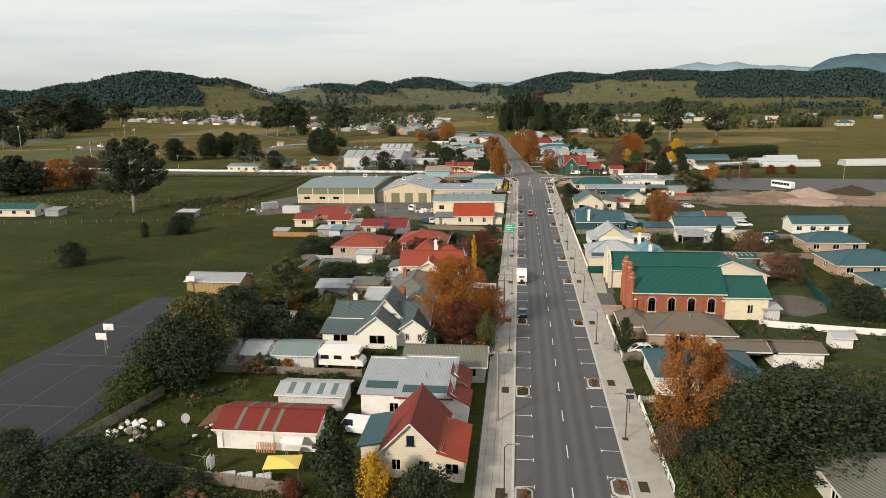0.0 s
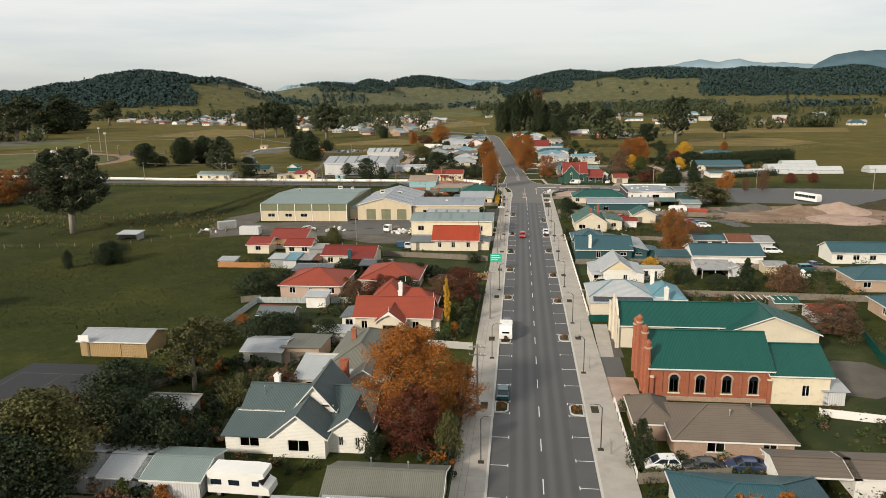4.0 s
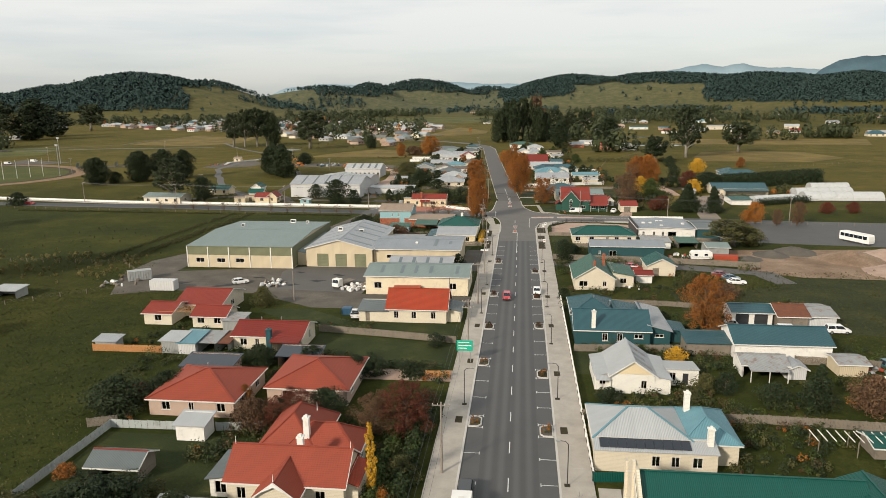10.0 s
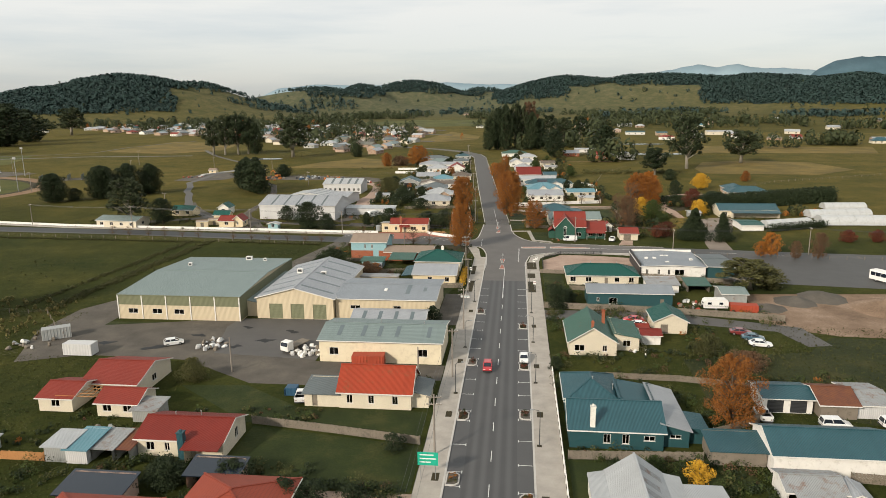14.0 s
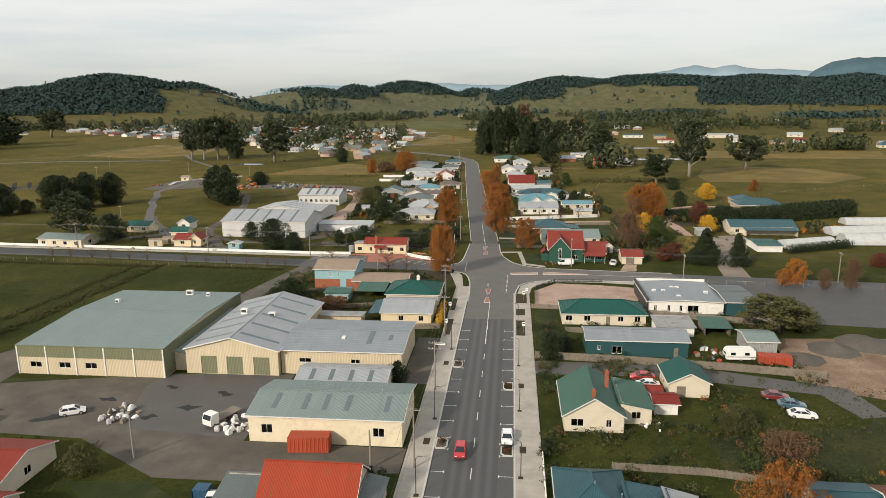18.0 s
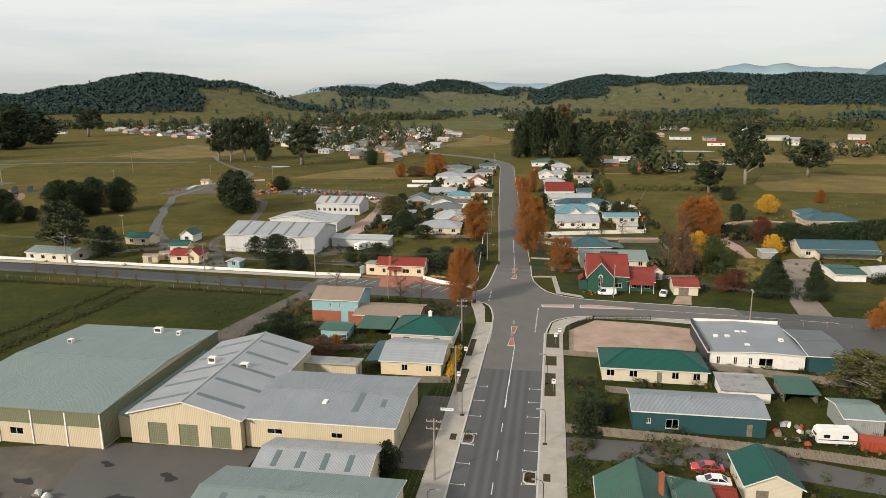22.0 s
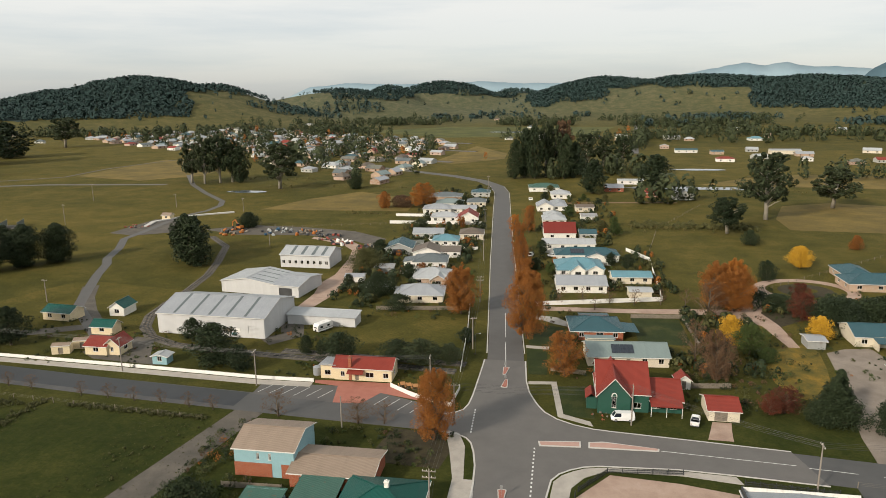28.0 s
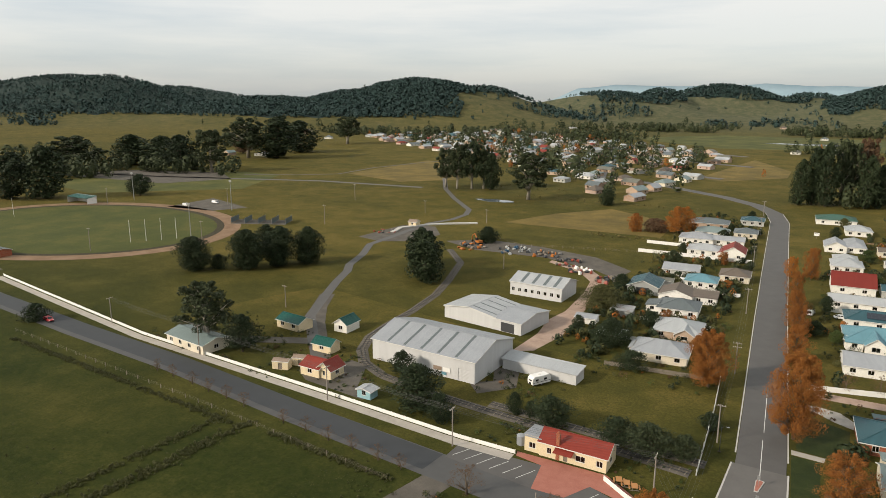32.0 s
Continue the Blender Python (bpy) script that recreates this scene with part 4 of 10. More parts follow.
MAIN2 = [(-2.0, 330), (-3.0, 358), (-4.6, 386), (-7.7, 425), (-12.7, 487), (-21.3, 601), (-27.0, 680), (-33, 712), (-46, 740), (-70, 768), (-110, 800), (-180, 850)]
CROSS_L = [(-4, 345), (-40, 347.5), (-100, 352.5), (-150, 358), (-200, 361), (-260, 366), (-340, 374), (-460, 386), (-700, 410)]
CROSS_R = [(0, 344), (15, 339.6), (30, 338.8), (54, 336.6), (90, 332.5), (140, 327.5), (220, 319), (420, 301)]
KERB_NE = [(52.7, 342.4), (30, 344.8), (20, 345.8), (16, 346.4), (12, 347.8), (8.6, 349.9), (6, 352.8), (4.2, 356.7), (2.4, 362.4), (1.5, 368.6), (.8, 381)]
KERB_SE = [(6.1, 310), (6.6, 320), (7.5, 326), (9, 328.4), (11, 330), (13.4, 331.3), (16.2, 332), (30.4, 332.8), (40, 332.2), (55.6, 330.8)]
KERB_SW = [(-5.9, 310), (-5.9, 318.6), (-6.5, 329), (-7.3, 334), (-8.2, 337.4), (-9.4, 339.3), (-11.5, 340.7), (-16, 341.4)]
KERB_NW = [(-16, 348.9), (-13.3, 349.9), (-11.5, 351.7), (-10.7, 354.5), (-10.3, 359), (-9.9, 372), (-9.7, 381)]
patch("road", [(-6, -80), (6, -80), (6, 300), (6, 312), (-5.8, 312), (-6, 300)], 0.03, "asphalt", "grey asphalt main street with tyre tracks", "road")
patch("road_crossing", [(-5.8, 296), (5.8, 296)] + KERB_SE + KERB_NE + [(-9.5, 381)] + KERB_NW[::-1][1:] + KERB_SW[::-1], .0335, "worn", "pale worn asphalt of the crossing", "road")
strip("road_far", MAIN2, 9.4, 0.025, "asphalt_old", "pale asphalt street beyond the crossing", "road")
strip("side_road_left", CROSS_L, 9.0, 0.021, "asphalt_dark", "asphalt side street beside the railway yard", "road")
strip("side_road_right", CROSS_R, 10.0, 0.021, "asphalt_dark", "asphalt side street past the gravel lot", "road")

for line_ in (KERB_NE, KERB_SE, KERB_SW, KERB_NW):
    strip("kerb_curve", line_, .32, .06, "kerb", "pale concrete kerb round the street corner", "kerb")
for s_ in (-1, 1):
    strip("far_kerb", [(x + s_ * 4.95, y + .3 * s_) for x, y in MAIN2[2:8]], .28, .05, "kerb", "worn concrete kerb of the far street", "kerb")


# kerbs and pavements of the main street
def footpath(name, x0, x1, y0, y1, label):
    f = thing(name, 0, 0, 0, label, "pavement", kind="structure")
    k = x0 if abs(x0) < abs(x1) else x1
    s = 1 if x0 > 0 else -1
    L = 3.0
    me = shared(("pave", abs(x1 - x0)), lambda: Geo().box(0, 0.012, -0.02, abs(x1 - x0) - 0.28, L - 0.012, 0.15).mesh("paving_slab"))
    kb = shared(("kerb",), lambda: Geo().box(-0.14, 0.006, -0.02, 0.14, L - 0.006, 0.165).mesh("kerbstone"))
    n = int((y1 - y0) / L)
    for i in range(n):
        y = y0 + i * L
        part("paving_slab", me, "concrete", f).matrix_local = pose(min(x0, x1) + (0.28 if s > 0 else 0), y, 0)
        part("kerbstone", kb, "kerb", f).matrix_local = pose(k + 0.14 * s, y, 0)
    return f


footpath("pavement_right", 6.0, 10.2, -6, 318, "pale concrete footpath with a kerb beside the main street")
footpath("pavement_left", -10.0, -6.0, -6, 324, "pale concrete footpath with a kerb beside the main street")

# ranges far behind the wooded hills, their haze painted as blue and pale colour
def far_range(x0, x1, y, z0, profile, seed, mat="haze_range_blue"):
    n = 60
    v, fs = [], []
    for k in range(n + 1):
        f = k / n
        x = x0 + (x1 - x0) * f
        h = np.interp(f, [p for p, _ in profile], [q for _, q in profile]) * (1 + 0.08 * noise.noise((x * 0.004, seed, 0.3)) + 0.03 * noise.noise((x * 0.02, seed, 1.3)))
        v += [(x, y - 260, z0), (x, y - 90, z0 + h * 0.62), (x, y, z0 + h), (x, y + 120, z0)]
        if k:
            o = 4 * (k - 1)
            fs += [(o + i, o + 4 + i, o + 5 + i, o + 1 + i) for i in range(3)]
    m = mesh_of("backdrop", v, fs, True)
    m.materials.append(MT[mat])
    tagged(new("backdrop_%d" % seed, m), "mountain range on the horizon, tinted blue for haze", "mountains", kind="structure")


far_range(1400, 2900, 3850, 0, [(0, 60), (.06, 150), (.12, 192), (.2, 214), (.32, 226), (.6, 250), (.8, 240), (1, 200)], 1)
far_range(-1700, 600, 4350, 0, [(0, 0), (.1, 100), (.2, 122), (.3, 112), (.42, 108), (.55, 122), (.65, 110), (.8, 104), (1, 60)], 2, "haze_range_pale")
far_range(560, 1900, 4250, 0, [(0, 90), (.1, 142), (.24, 176), (.33, 205), (.42, 186), (.5, 200), (.6, 180), (.8, 165), (1, 150)], 3, "haze_range_pale")


# ---- road markings, planters, ground surfaces ----
marks = thing("road_marking", 0, 0, 0, "white painted centre line and parking marks on asphalt", "road marking", kind="structure")
dash = shared("dash", lambda: Geo().box(-0.06, 0, 0, 0.06, 3.0, 0.006).mesh("dash"))
for k in range(-9, 20):
    part("dash", dash, "line", marks).matrix_local = pose(0, 117.2 + 9 * k, 0.032)
tee = shared("tee", lambda: Geo().box(0, -0.05, 0, 2.1, 0.05, 0.006).box(2.0, -0.35, 0.0005, 2.1, 0.35, 0.0065).mesh("bay_mark"))
PL_R, PL_L = (66.5, 93, 119.3, 147, 168.5, 188.5, 213, 233.5, 257), (64, 89.5, 119.5, 145.5, 170.6, 193, 212, 235, 267)
for side, rows in ((1, PL_R), (-1, PL_L)):
    for a, b in zip((30.0,) + rows, rows + (289.0,)):
        n = max(1, round((b - a - 3.4) / 6.3))
        for i in range(n + 1):
            y = a + 2.0 + (b - a - 3.6) * i / n
            part("bay_mark", tee, "line", marks).matrix_local = pose(5.95 * side, y, 0.032, 0, 0, 0 if side < 0 else 180)
for y0, y1 in ((279, 309.5), (372, 394), (398, 420)):
    x = -0.1 if y0 < 320 else -3.6 - (y0 - 372) * 0.07
    part("line", Geo().box(-0.07, 0, 0, 0.07, y1 - y0, 0.006), "line", marks).matrix_local = pose(x, y0, 0.034, 0, 0, 0 if y0 < 320 else 4.2)
give = shared("give", lambda: Geo().box(-0.15, 0, 0, 0.15, 0.6, 0.006).mesh("give_way_bar"))
for k in range(14):
    part("give_way_bar", give, "line", marks).matrix_local = pose(4.0 + 0.02 * k, 319 + 1.35 * k, 0.034)
    if k < 9:
        part("give_way_bar", give, "line", marks).matrix_local = pose(-8.7 - 0.03 * k, 341.5 + 1.25 * k, 0.034)
part("line", Geo().bar((28.4, 339.2, 0), (52, 337.2, 0), 0.14, 0.006), "line", marks).matrix_local = pose(0, 0, 0.036)
for x0, x1 in ((54, 62), (66, 74), (80, 88)):
    part("line", Geo().bar((x0, 336.6 - (x0 - 54) * .114, 0), (x1, 336.6 - (x1 - 54) * .114, 0), 0.14, 0.006), "line", marks).matrix_local = pose(0, 0, 0.036)


def median(pts):
    """A long low kerbed island with a pink paved top."""
    cx, cy = sum(p[0] for p in pts) / len(pts), sum(p[1] for p in pts) / len(pts)
    t = thing("median_island", cx, cy, .03, "long kerbed median with pink paving inside pale kerbs", "traffic island", "medians")
    out = [(x - cx, y - cy) for x, y in pts]
    part("kerb", Geo().slab([(a, b, .13) for a, b in out], [tuple(range(len(out)))], .14), "kerb", t)
    part("infill", Geo().slab([(a - (.3 if a > 0 else -.3), b * .72, .14) for a, b in out], [tuple(range(len(out)))], .1), "pinkpave", t)


median([(5.2, 337.9), (13.2, 338.4), (13.2, 340.7), (4.9, 339.7)])
median([(14.6, 338.4), (27.9, 338.8), (28.1, 339.8), (17.5, 341.2), (14.7, 340.6)])


def splitter(x, y, L, rz):
    """A small pointed kerbed island in the middle of the road."""
    t = thing("traffic_island", x, y, 0.03, "small kerbed traffic island with a red surface", "traffic island", "traffic islands", rz)
    out = [(-0.35, -L / 2), (0.35, -L / 2), (0.8, L / 2 - 0.2), (0.5, L / 2), (-0.5, L / 2), (-0.8, L / 2 - 0.2)]
    part("kerb", Geo().slab([(a, b, 0.14) for a, b in out], [tuple(range(6))], 0.15), "kerb", t)
    part("infill", Geo().slab([(a * 0.75, b * 0.9, 0.15) for a, b in out], [tuple(range(6))], 0.1), "redpave", t)
    g = Geo().tube([(0, 0, 0.1), (0, 0, 2.3)], [0.04, 0.04], 6).box(-0.25, -0.05, 1.5, 0.25, -0.03, 2.3)
    part("sign", g, "steel", t)


splitter(-0.9, 311.5, 5.0, 180)
splitter(-0.9, 319.5, 4.6, 0)
splitter(-3.4, 366.5, 4.6, 176)
splitter(-3.9, 374, 4.6, -4)


def planter(x, y, side, small=False):
    t = thing("street_planter", x, y, 0.03, "kerbed street garden bed with low autumn plants in the parking lane", "planter", "street planters")
    L, w = (3.0, 1.7)
    out = [(w / 2 * side, -L / 2), (w / 2 * side, L / 2), (-w / 2 * side + 0.5 * side, L / 2), (-w / 2 * side, L / 2 - 0.5), (-w / 2 * side, -L / 2 + 0.5), (-w / 2 * side + 0.5 * side, -L / 2)]
    if side < 0:
        out = out[::-1]
    g = Geo()
    for a, b in zip(out, out[1:] + out[:1]):
        g.bar((*a, 0.08), (*b, 0.08), 0.2, 0.17)
    part("kerb", g, "kerb", t)
    part("soil", Geo().slab([(a * 0.92, b * 0.95, 0.1) for a, b in out], [tuple(range(6)) if side > 0 else tuple(range(6))], 0.1), "bed" if (y * 7) % 3 > 1 else "gravel", t)
    r = random.Random(int(y * 3))
    for leaf in (("leaf_rust", "leaf_olive") if y < 200 else ("leaf_red", "leaf_dark")):
        cs = [(r.uniform(-w * 0.3, w * 0.3), r.uniform(-L * 0.35, L * 0.35), r.uniform(0.2, 0.5 if leaf == "leaf_olive" else 0.9)) for _ in range(7)]
        m = leaf_mesh("plants", cs, [0.28] * 7, 22, 0.1, None, seed=int(y))
        m.materials.append(MT[leaf])
        part("plants", m, leaf, t)["kind"] = "stuff"


for y in PL_R:
    planter(5.0, y, 1)
for y in PL_L:
    planter(-5.0, y, -1)
pit = shared("pit", lambda: Geo().box(-0.5, -1.0, 0, 0.5, 1.0, 0.012).mesh("tree_pit"))
for s, rows in ((1, PL_R), (-1, PL_L)):
    for k, y in enumerate(rows):
        solid("tree_pit", pit, "bed", "square dark soil bed in the footpath", "planting bed", 7.4 * s, y + 0.3, 0.151, group="footpath beds")
for x0, y0, x1, y1 in ((6.6, 309, 9.4, 317.5), (6.6, 284.5, 8.6, 295), (6.6, 299, 8.8, 304), (-9.6, 284, -8.2, 295), (-9.8, 302, -8.6, 312)):
    patch("garden_bed", [(x0, y0), (x1, y0), (x1, y1), (x0, y1)], 0.17, "bed", "dark mulched bed set in the footpath", "planting bed", "structure")

SURF = [  # name, material, label, height, corners
    ("sports_court", "court", "dark asphalt netball and basketball courts", 0.03, [(-61.4, 62), (-60.2, 81), (-64, 130), (-81, 130), (-84, 86), (-84, 62)]),
    ("yard", "gravel", "grey gravel and asphalt works yard", 0.015, [(-104, 246), (-96, 228), (-84, 233), (-62, 232), (-45, 222), (-33, 222), (-10.2, 226), (-10.2, 233), (-36, 233.3), (-36, 259), (-60, 258), (-91, 251), (-91, 262), (-97, 275), (-104, 262)]),
    ("yard_asphalt", "asphalt_old", "patched asphalt forecourt before the sheds", 0.024, [(-62, 252), (-58, 236), (-36, 234), (-36, 259.5), (-61, 258)]),
    ("driveway", "gravel", "worn gravel apron beside the workshops", 0.02, [(-15, 257), (-10, 257), (-10, 282), (-15, 282)]),
    ("dirt_lot", "dirt", "bare pinkish gravel lot on the street corner", 0.03, [(11.2, 306), (36, 304.5), (40.8, 325.5), (30, 328), (18, 329.2), (11.6, 321)]),
    ("drive_gravel", "dirt", "pink gravel driveway between hedges", 0.02, [(-33, 184.2), (-10, 184.4), (-10, 189), (-33, 188.6)]),
    ("car_park", "asphalt_dark", "dark asphalt car park behind a gravel heap", 0.02, [(58, 300), (120, 292), (190, 288), (190, 324), (120, 328.5), (60, 331)]),
    ("earthworks", "earth", "bare brown earth and rubble works", 0.018, [(58, 262), (72, 256), (170, 250), (190, 288), (120, 291), (62, 287)]),
    ("right_lane", "asphalt_old", "worn asphalt side lane behind the cottage", 0.02, [(10.2, 263.5), (34, 263.8), (60, 258), (63, 249), (68, 250), (66, 261), (38, 270), (10.2, 270)]),
    ("hall_drive", "concrete", "pale concrete driveway beside the hall", 0.03, [(10.2, 139), (12.4, 139), (13.2, 155), (10.6, 155)]),
    ("church_forecourt", "asphalt_old", "worn paved forecourt of the brick church", 0.025, [(10.2, 131), (13.2, 131), (13.4, 139), (10.2, 139)]),
    ("church_apron", "dirt", "worn pinkish paved apron before the brick church", 0.024, [(10.2, 119.5), (14.2, 119.5), (14.2, 131), (10.2, 131)]),
    ("hall_apron", "gravel", "stained concrete apron beside the hall", 0.022, [(12.4, 139), (14, 139), (14, 155), (13.2, 155)]),
    ("gravel_ring", "gravel", "oval grey gravel patch on a lawn", 0.02, [(42.4, 127), (46, 126), (51, 129), (53, 135), (50.5, 139.5), (46, 140), (42.5, 138), (41.5, 132)]),
    ("station_plaza", "redpave", "red paved forecourt of the railway station", 0.05, [(-48.5, 361), (-49, 362.6), (-30, 363), (-20, 356), (-21, 354.5), (-31.5, 357.5), (-34.5, 351.5), (-41, 351.2), (-42.5, 360)]),
    ("station_bays", "asphalt_old", "dark asphalt angle parking before the station", 0.04, [(-61, 359.2), (-61, 353), (-41, 351.2), (-42.5, 360)]),
    ("station_bays_east", "asphalt_old", "dark asphalt angle parking before the station", 0.04, [(-34.5, 351.5), (-18, 346), (-17, 352), (-31.5, 357.5)]),
    ("yard_path", "gravel", "grey gravel path of the railway park", 0.02, [(-118, 372), (-110, 385), (-104, 384), (-98, 372), (-90, 370), (-92, 366), (-112, 368)]),
    ("loading_yard", "dirt", "pink gravel track between sheds", 0.02, [(-74.5, 414), (-69, 418), (-66.5, 434), (-68.5, 458), (-71.5, 484), (-75, 504), (-84, 516), (-106, 525), (-106, 521), (-88, 511), (-79.5, 499), (-76.5, 483), (-74.4, 458), (-76, 447), (-84, 447), (-75, 440), (-73.8, 432)]),
    ("plant_yard", "gravel", "rough gravel and turf yard for old machines", 0.016, [(-168, 536), (-146, 526), (-110, 528), (-84, 518), (-72, 508), (-70, 524), (-90, 540), (-120, 548), (-150, 550)]),
    ("corner_bed", "bed", "bare dark soil on the street corner", 0.02, [(-27, 328), (-13, 327), (-11.6, 334), (-14.5, 340), (-25, 341.5)]),
    ("farm_garden", "bed", "dark planted garden beside the farm drive", 0.014, [(62, 428), (76, 436), (92, 444), (108, 440), (116, 430), (104, 424), (84, 426), (72, 416)]),
    ("church_lawn_path", "concrete", "pale concrete footpath round the corner lawn", 0.06, [(2.0, 367), (7.4, 367.6), (8.8, 351), (16, 347.6), (15.5, 349.6), (10, 352.3), (8.6, 369.2), (2.0, 368.6)]),
    ("corner_path", "concrete", "pale concrete corner footpath", 0.05, [(-10, 324), (-8, 324), (-9.2, 336), (-11, 341), (-14, 342), (-12, 334)]),
    ("corner_path_right", "concrete", "pale concrete corner footpath", 0.05, [(10.2, 318), (7.0, 318), (7.9, 325.6), (9.4, 327.9), (11.4, 329.5), (13.6, 330.8), (16.4, 331.5), (30.4, 332.3), (40.2, 331.7), (41, 329.2), (30.6, 330.7), (17.4, 330.4), (13.4, 327.6), (11, 324)]),
    ("dairy_drive", "shingle", "pale gravel yard before the farm sheds", 0.02, [(66.5, 335), (74, 334.5), (75.5, 350), (76.5, 358), (84, 373), (88, 386), (92, 394), (91, 402), (84, 400.5), (78.4, 397), (76.4, 386), (75.4, 373), (70.5, 360), (68.2, 350)]),
    ("leaf_litter", "litter", "golden fallen leaves strewn over grass", 0.016, [(59.4, 376), (61, 368), (64.5, 366.4), (68.5, 369), (72, 376), (74.6, 386), (76.6, 397), (75, 404), (72.6, 401), (67.4, 399), (63, 392), (60.4, 385)]),
    ("garage_drive", "dirt", "worn earth drive before the garage", 0.017, [(38.2, 345.2), (43, 345), (43.6, 349), (44.4, 353), (40.6, 353), (39.4, 349)]),
    ("side_drive", "concrete", "narrow concrete drive beside a striped lawn", 0.03, [(.6, 390.6), (6.6, 390.2), (6.8, 392.2), (.4, 392.6)]),
    ("house_drive", "concrete", "pale curved concrete drive of the brick house", 0.03, [(-.4, 415.4), (4.6, 414.4), (8, 411.5), (12, 409.4), (12, 413.4), (9, 417.4), (4.6, 418.6), (-.6, 418.4)]),
    ("farm_lane", "dirt", "pink gravel lane to the farmhouse", 0.02, [(4, 424), (30, 424.5), (60, 426), (68, 417), (70, 400), (73, 400), (73, 418), (71, 430), (80, 443), (80, 452), (73, 443), (62, 432), (30, 428.6), (3, 428)]),
    ("left_lane", "gravel", "narrow gravel lane beside the warehouse field", 0.02, [(-61, 345.5), (-54.5, 344), (-62, 303), (-70, 268), (-97, 264), (-97, 270), (-76, 276), (-69.5, 305)]),
]
for nm, mt, lb, z, pts in SURF:
    patch(nm, pts, z, mt, lb)
for k_, (x, y, a) in enumerate(((-50, 244, 2.2), (-46, 250, 1.6), (-55, 240, 1.5), (-42, 243, 1.3), (-72, 238, 2.6), (-66, 246, 1.8), (-84, 240, 2.4), (-57, 252, 1.2))):
    patch("wet_patch", [(x + a * (.8 + .5 * math.sin(3.1 * k_ + 2 * q)) * math.cos(q), y + a * (.55 + .3 * math.cos(2.3 * q + k_)) * math.sin(q)) for q in np.linspace(0, 5.8, 12)], .03 + .001 * k_, "court", "dark wet patch on the yard surface", "puddle", "structure")
# lawns with a clear edge, and rank paddock grass
for pts in ([(1.8, 372.8), (6.4, 373.2), (6.2, 389.8), (.6, 390)], [(1.4, 393), (11, 392.6), (11, 408), (-.6, 413)], [(31, 398), (45, 398), (45, 420), (31, 420)], [(8.5, 352), (16.5, 351), (16.5, 366.5), (8.5, 366.5)], [(29, 107), (60, 105), (60, 115), (36, 119.5), (29, 119.5)], [(40, 92), (62, 90), (62, 104), (40, 104)], [(11, 189.5), (11, 202), (36, 201.8), (36, 196), (31, 190)], [(-56, 146), (-34, 147), (-35, 163), (-56, 163)], [(-38, 189.5), (-10.4, 189.5), (-10.4, 201.5), (-38, 206)], [(-40, 207), (-33, 207), (-11, 202.5), (-11, 213), (-33, 213), (-45, 221), (-57, 220)],
            [(40, 122), (54, 118), (58, 150), (40, 152)], [(11, 283.5), (16.5, 283.5), (16.5, 304), (11, 304)], [(-28, 278.5), (-15, 279), (-13, 290), (-39, 286)], [(-92, 247), (-61, 249), (-61, 255.5), (-92, 253.5)]):
    patch("lawn", pts, 0.012, "lawn", "mown green lawn", "lawn")
for pts in ([(36, 222), (60, 214), (110, 205), (150, 230), (160, 250), (70, 255), (62, 246), (36, 240)],):
    patch("rank_pasture", pts, 0.008, "rough", "rank tawny pasture grass", "pasture")


# the football oval and its gravel ring
def ring(cx, cy, a, b, rz, w, z, mat, label, name):
    n, v = 56, []
    for k in range(n):
        t = 6.2832 * k / n
        for s in (0, w):
            x, y = (a + s) * math.cos(t), (b + s) * math.sin(t)
            v.append((cx + x * math.cos(rz) - y * math.sin(rz), cy + x * math.sin(rz) + y * math.cos(rz), z))
    fs = [(2 * k, 2 * k + 1, (2 * k + 3) % (2 * n), (2 * k + 2) % (2 * n)) for k in range(n)]
    return solid(name, Geo().add(v, fs), mat, label, "track", kind="structure")


OVAL = (-365, 465, 90.3, 66.7, 0.00)
ring(*OVAL, 9, 0.03, "track_dirt", "orange-brown gravel track round the football oval", "oval_track")
ring(OVAL[0], OVAL[1], OVAL[2] - 4, OVAL[3] - 4, OVAL[4], 4, 0.026, "bed", "dark bank inside the oval track", "oval_bank")
patch("oval_turf", [(OVAL[0] + (OVAL[2] - 4) * math.cos(q) * math.cos(OVAL[4]) - (OVAL[3] - 4) * math.sin(q) * math.sin(OVAL[4]), OVAL[1] + (OVAL[2] - 4) * math.cos(q) * math.sin(OVAL[4]) + (OVAL[3] - 4) * math.sin(q) * math.cos(OVAL[4])) for q in np.linspace(0, 6.17, 40)], .014, "turf", "mown green turf of the football oval")
strip("park_path", [(-118, 380), (-132, 394), (-146.3, 409), (-156.3, 428), (-166, 447), (-173, 463), (-179, 472), (-186, 491), (-196, 510), (-197, 530), (-199, 550), (-200, 573), (-195, 590), (-196, 609), (-203, 626), (-234, 662), (-264, 701), (-300, 760)], 3.6, 0.022, "asphalt_old", "winding asphalt path through the park", "path")
ring(93, 457, 13, 11, 0.2, 4, 0.03, "dirt", "pale gravel ring drive before the farmhouse", "ring_drive")
ring(93, 457, 4, 3, 0.2, 5, 0.02, "bed", "dark round flower bed inside the ring drive", "round_bed")
strip("yard_footpath", [(-288, 382.4), (-178, 366.6), (-100, 362.2), (-62, 359.6), (-49, 359.8)], 2.6, .07, "concrete", "pale concrete footpath along the railway fence", "pavement")
strip("cabin_lane", [(-113, 372), (-120, 384), (-128, 392), (-140, 405), (-150, 418), (-158, 432)], 5.5, .019, "gravel", "pale gravel lane between the park cabins", "path")
strip("cabin_lane_west", [(-128, 392), (-140, 386), (-152, 380)], 5, .017, "gravel", "pale gravel lane between the park cabins", "path")
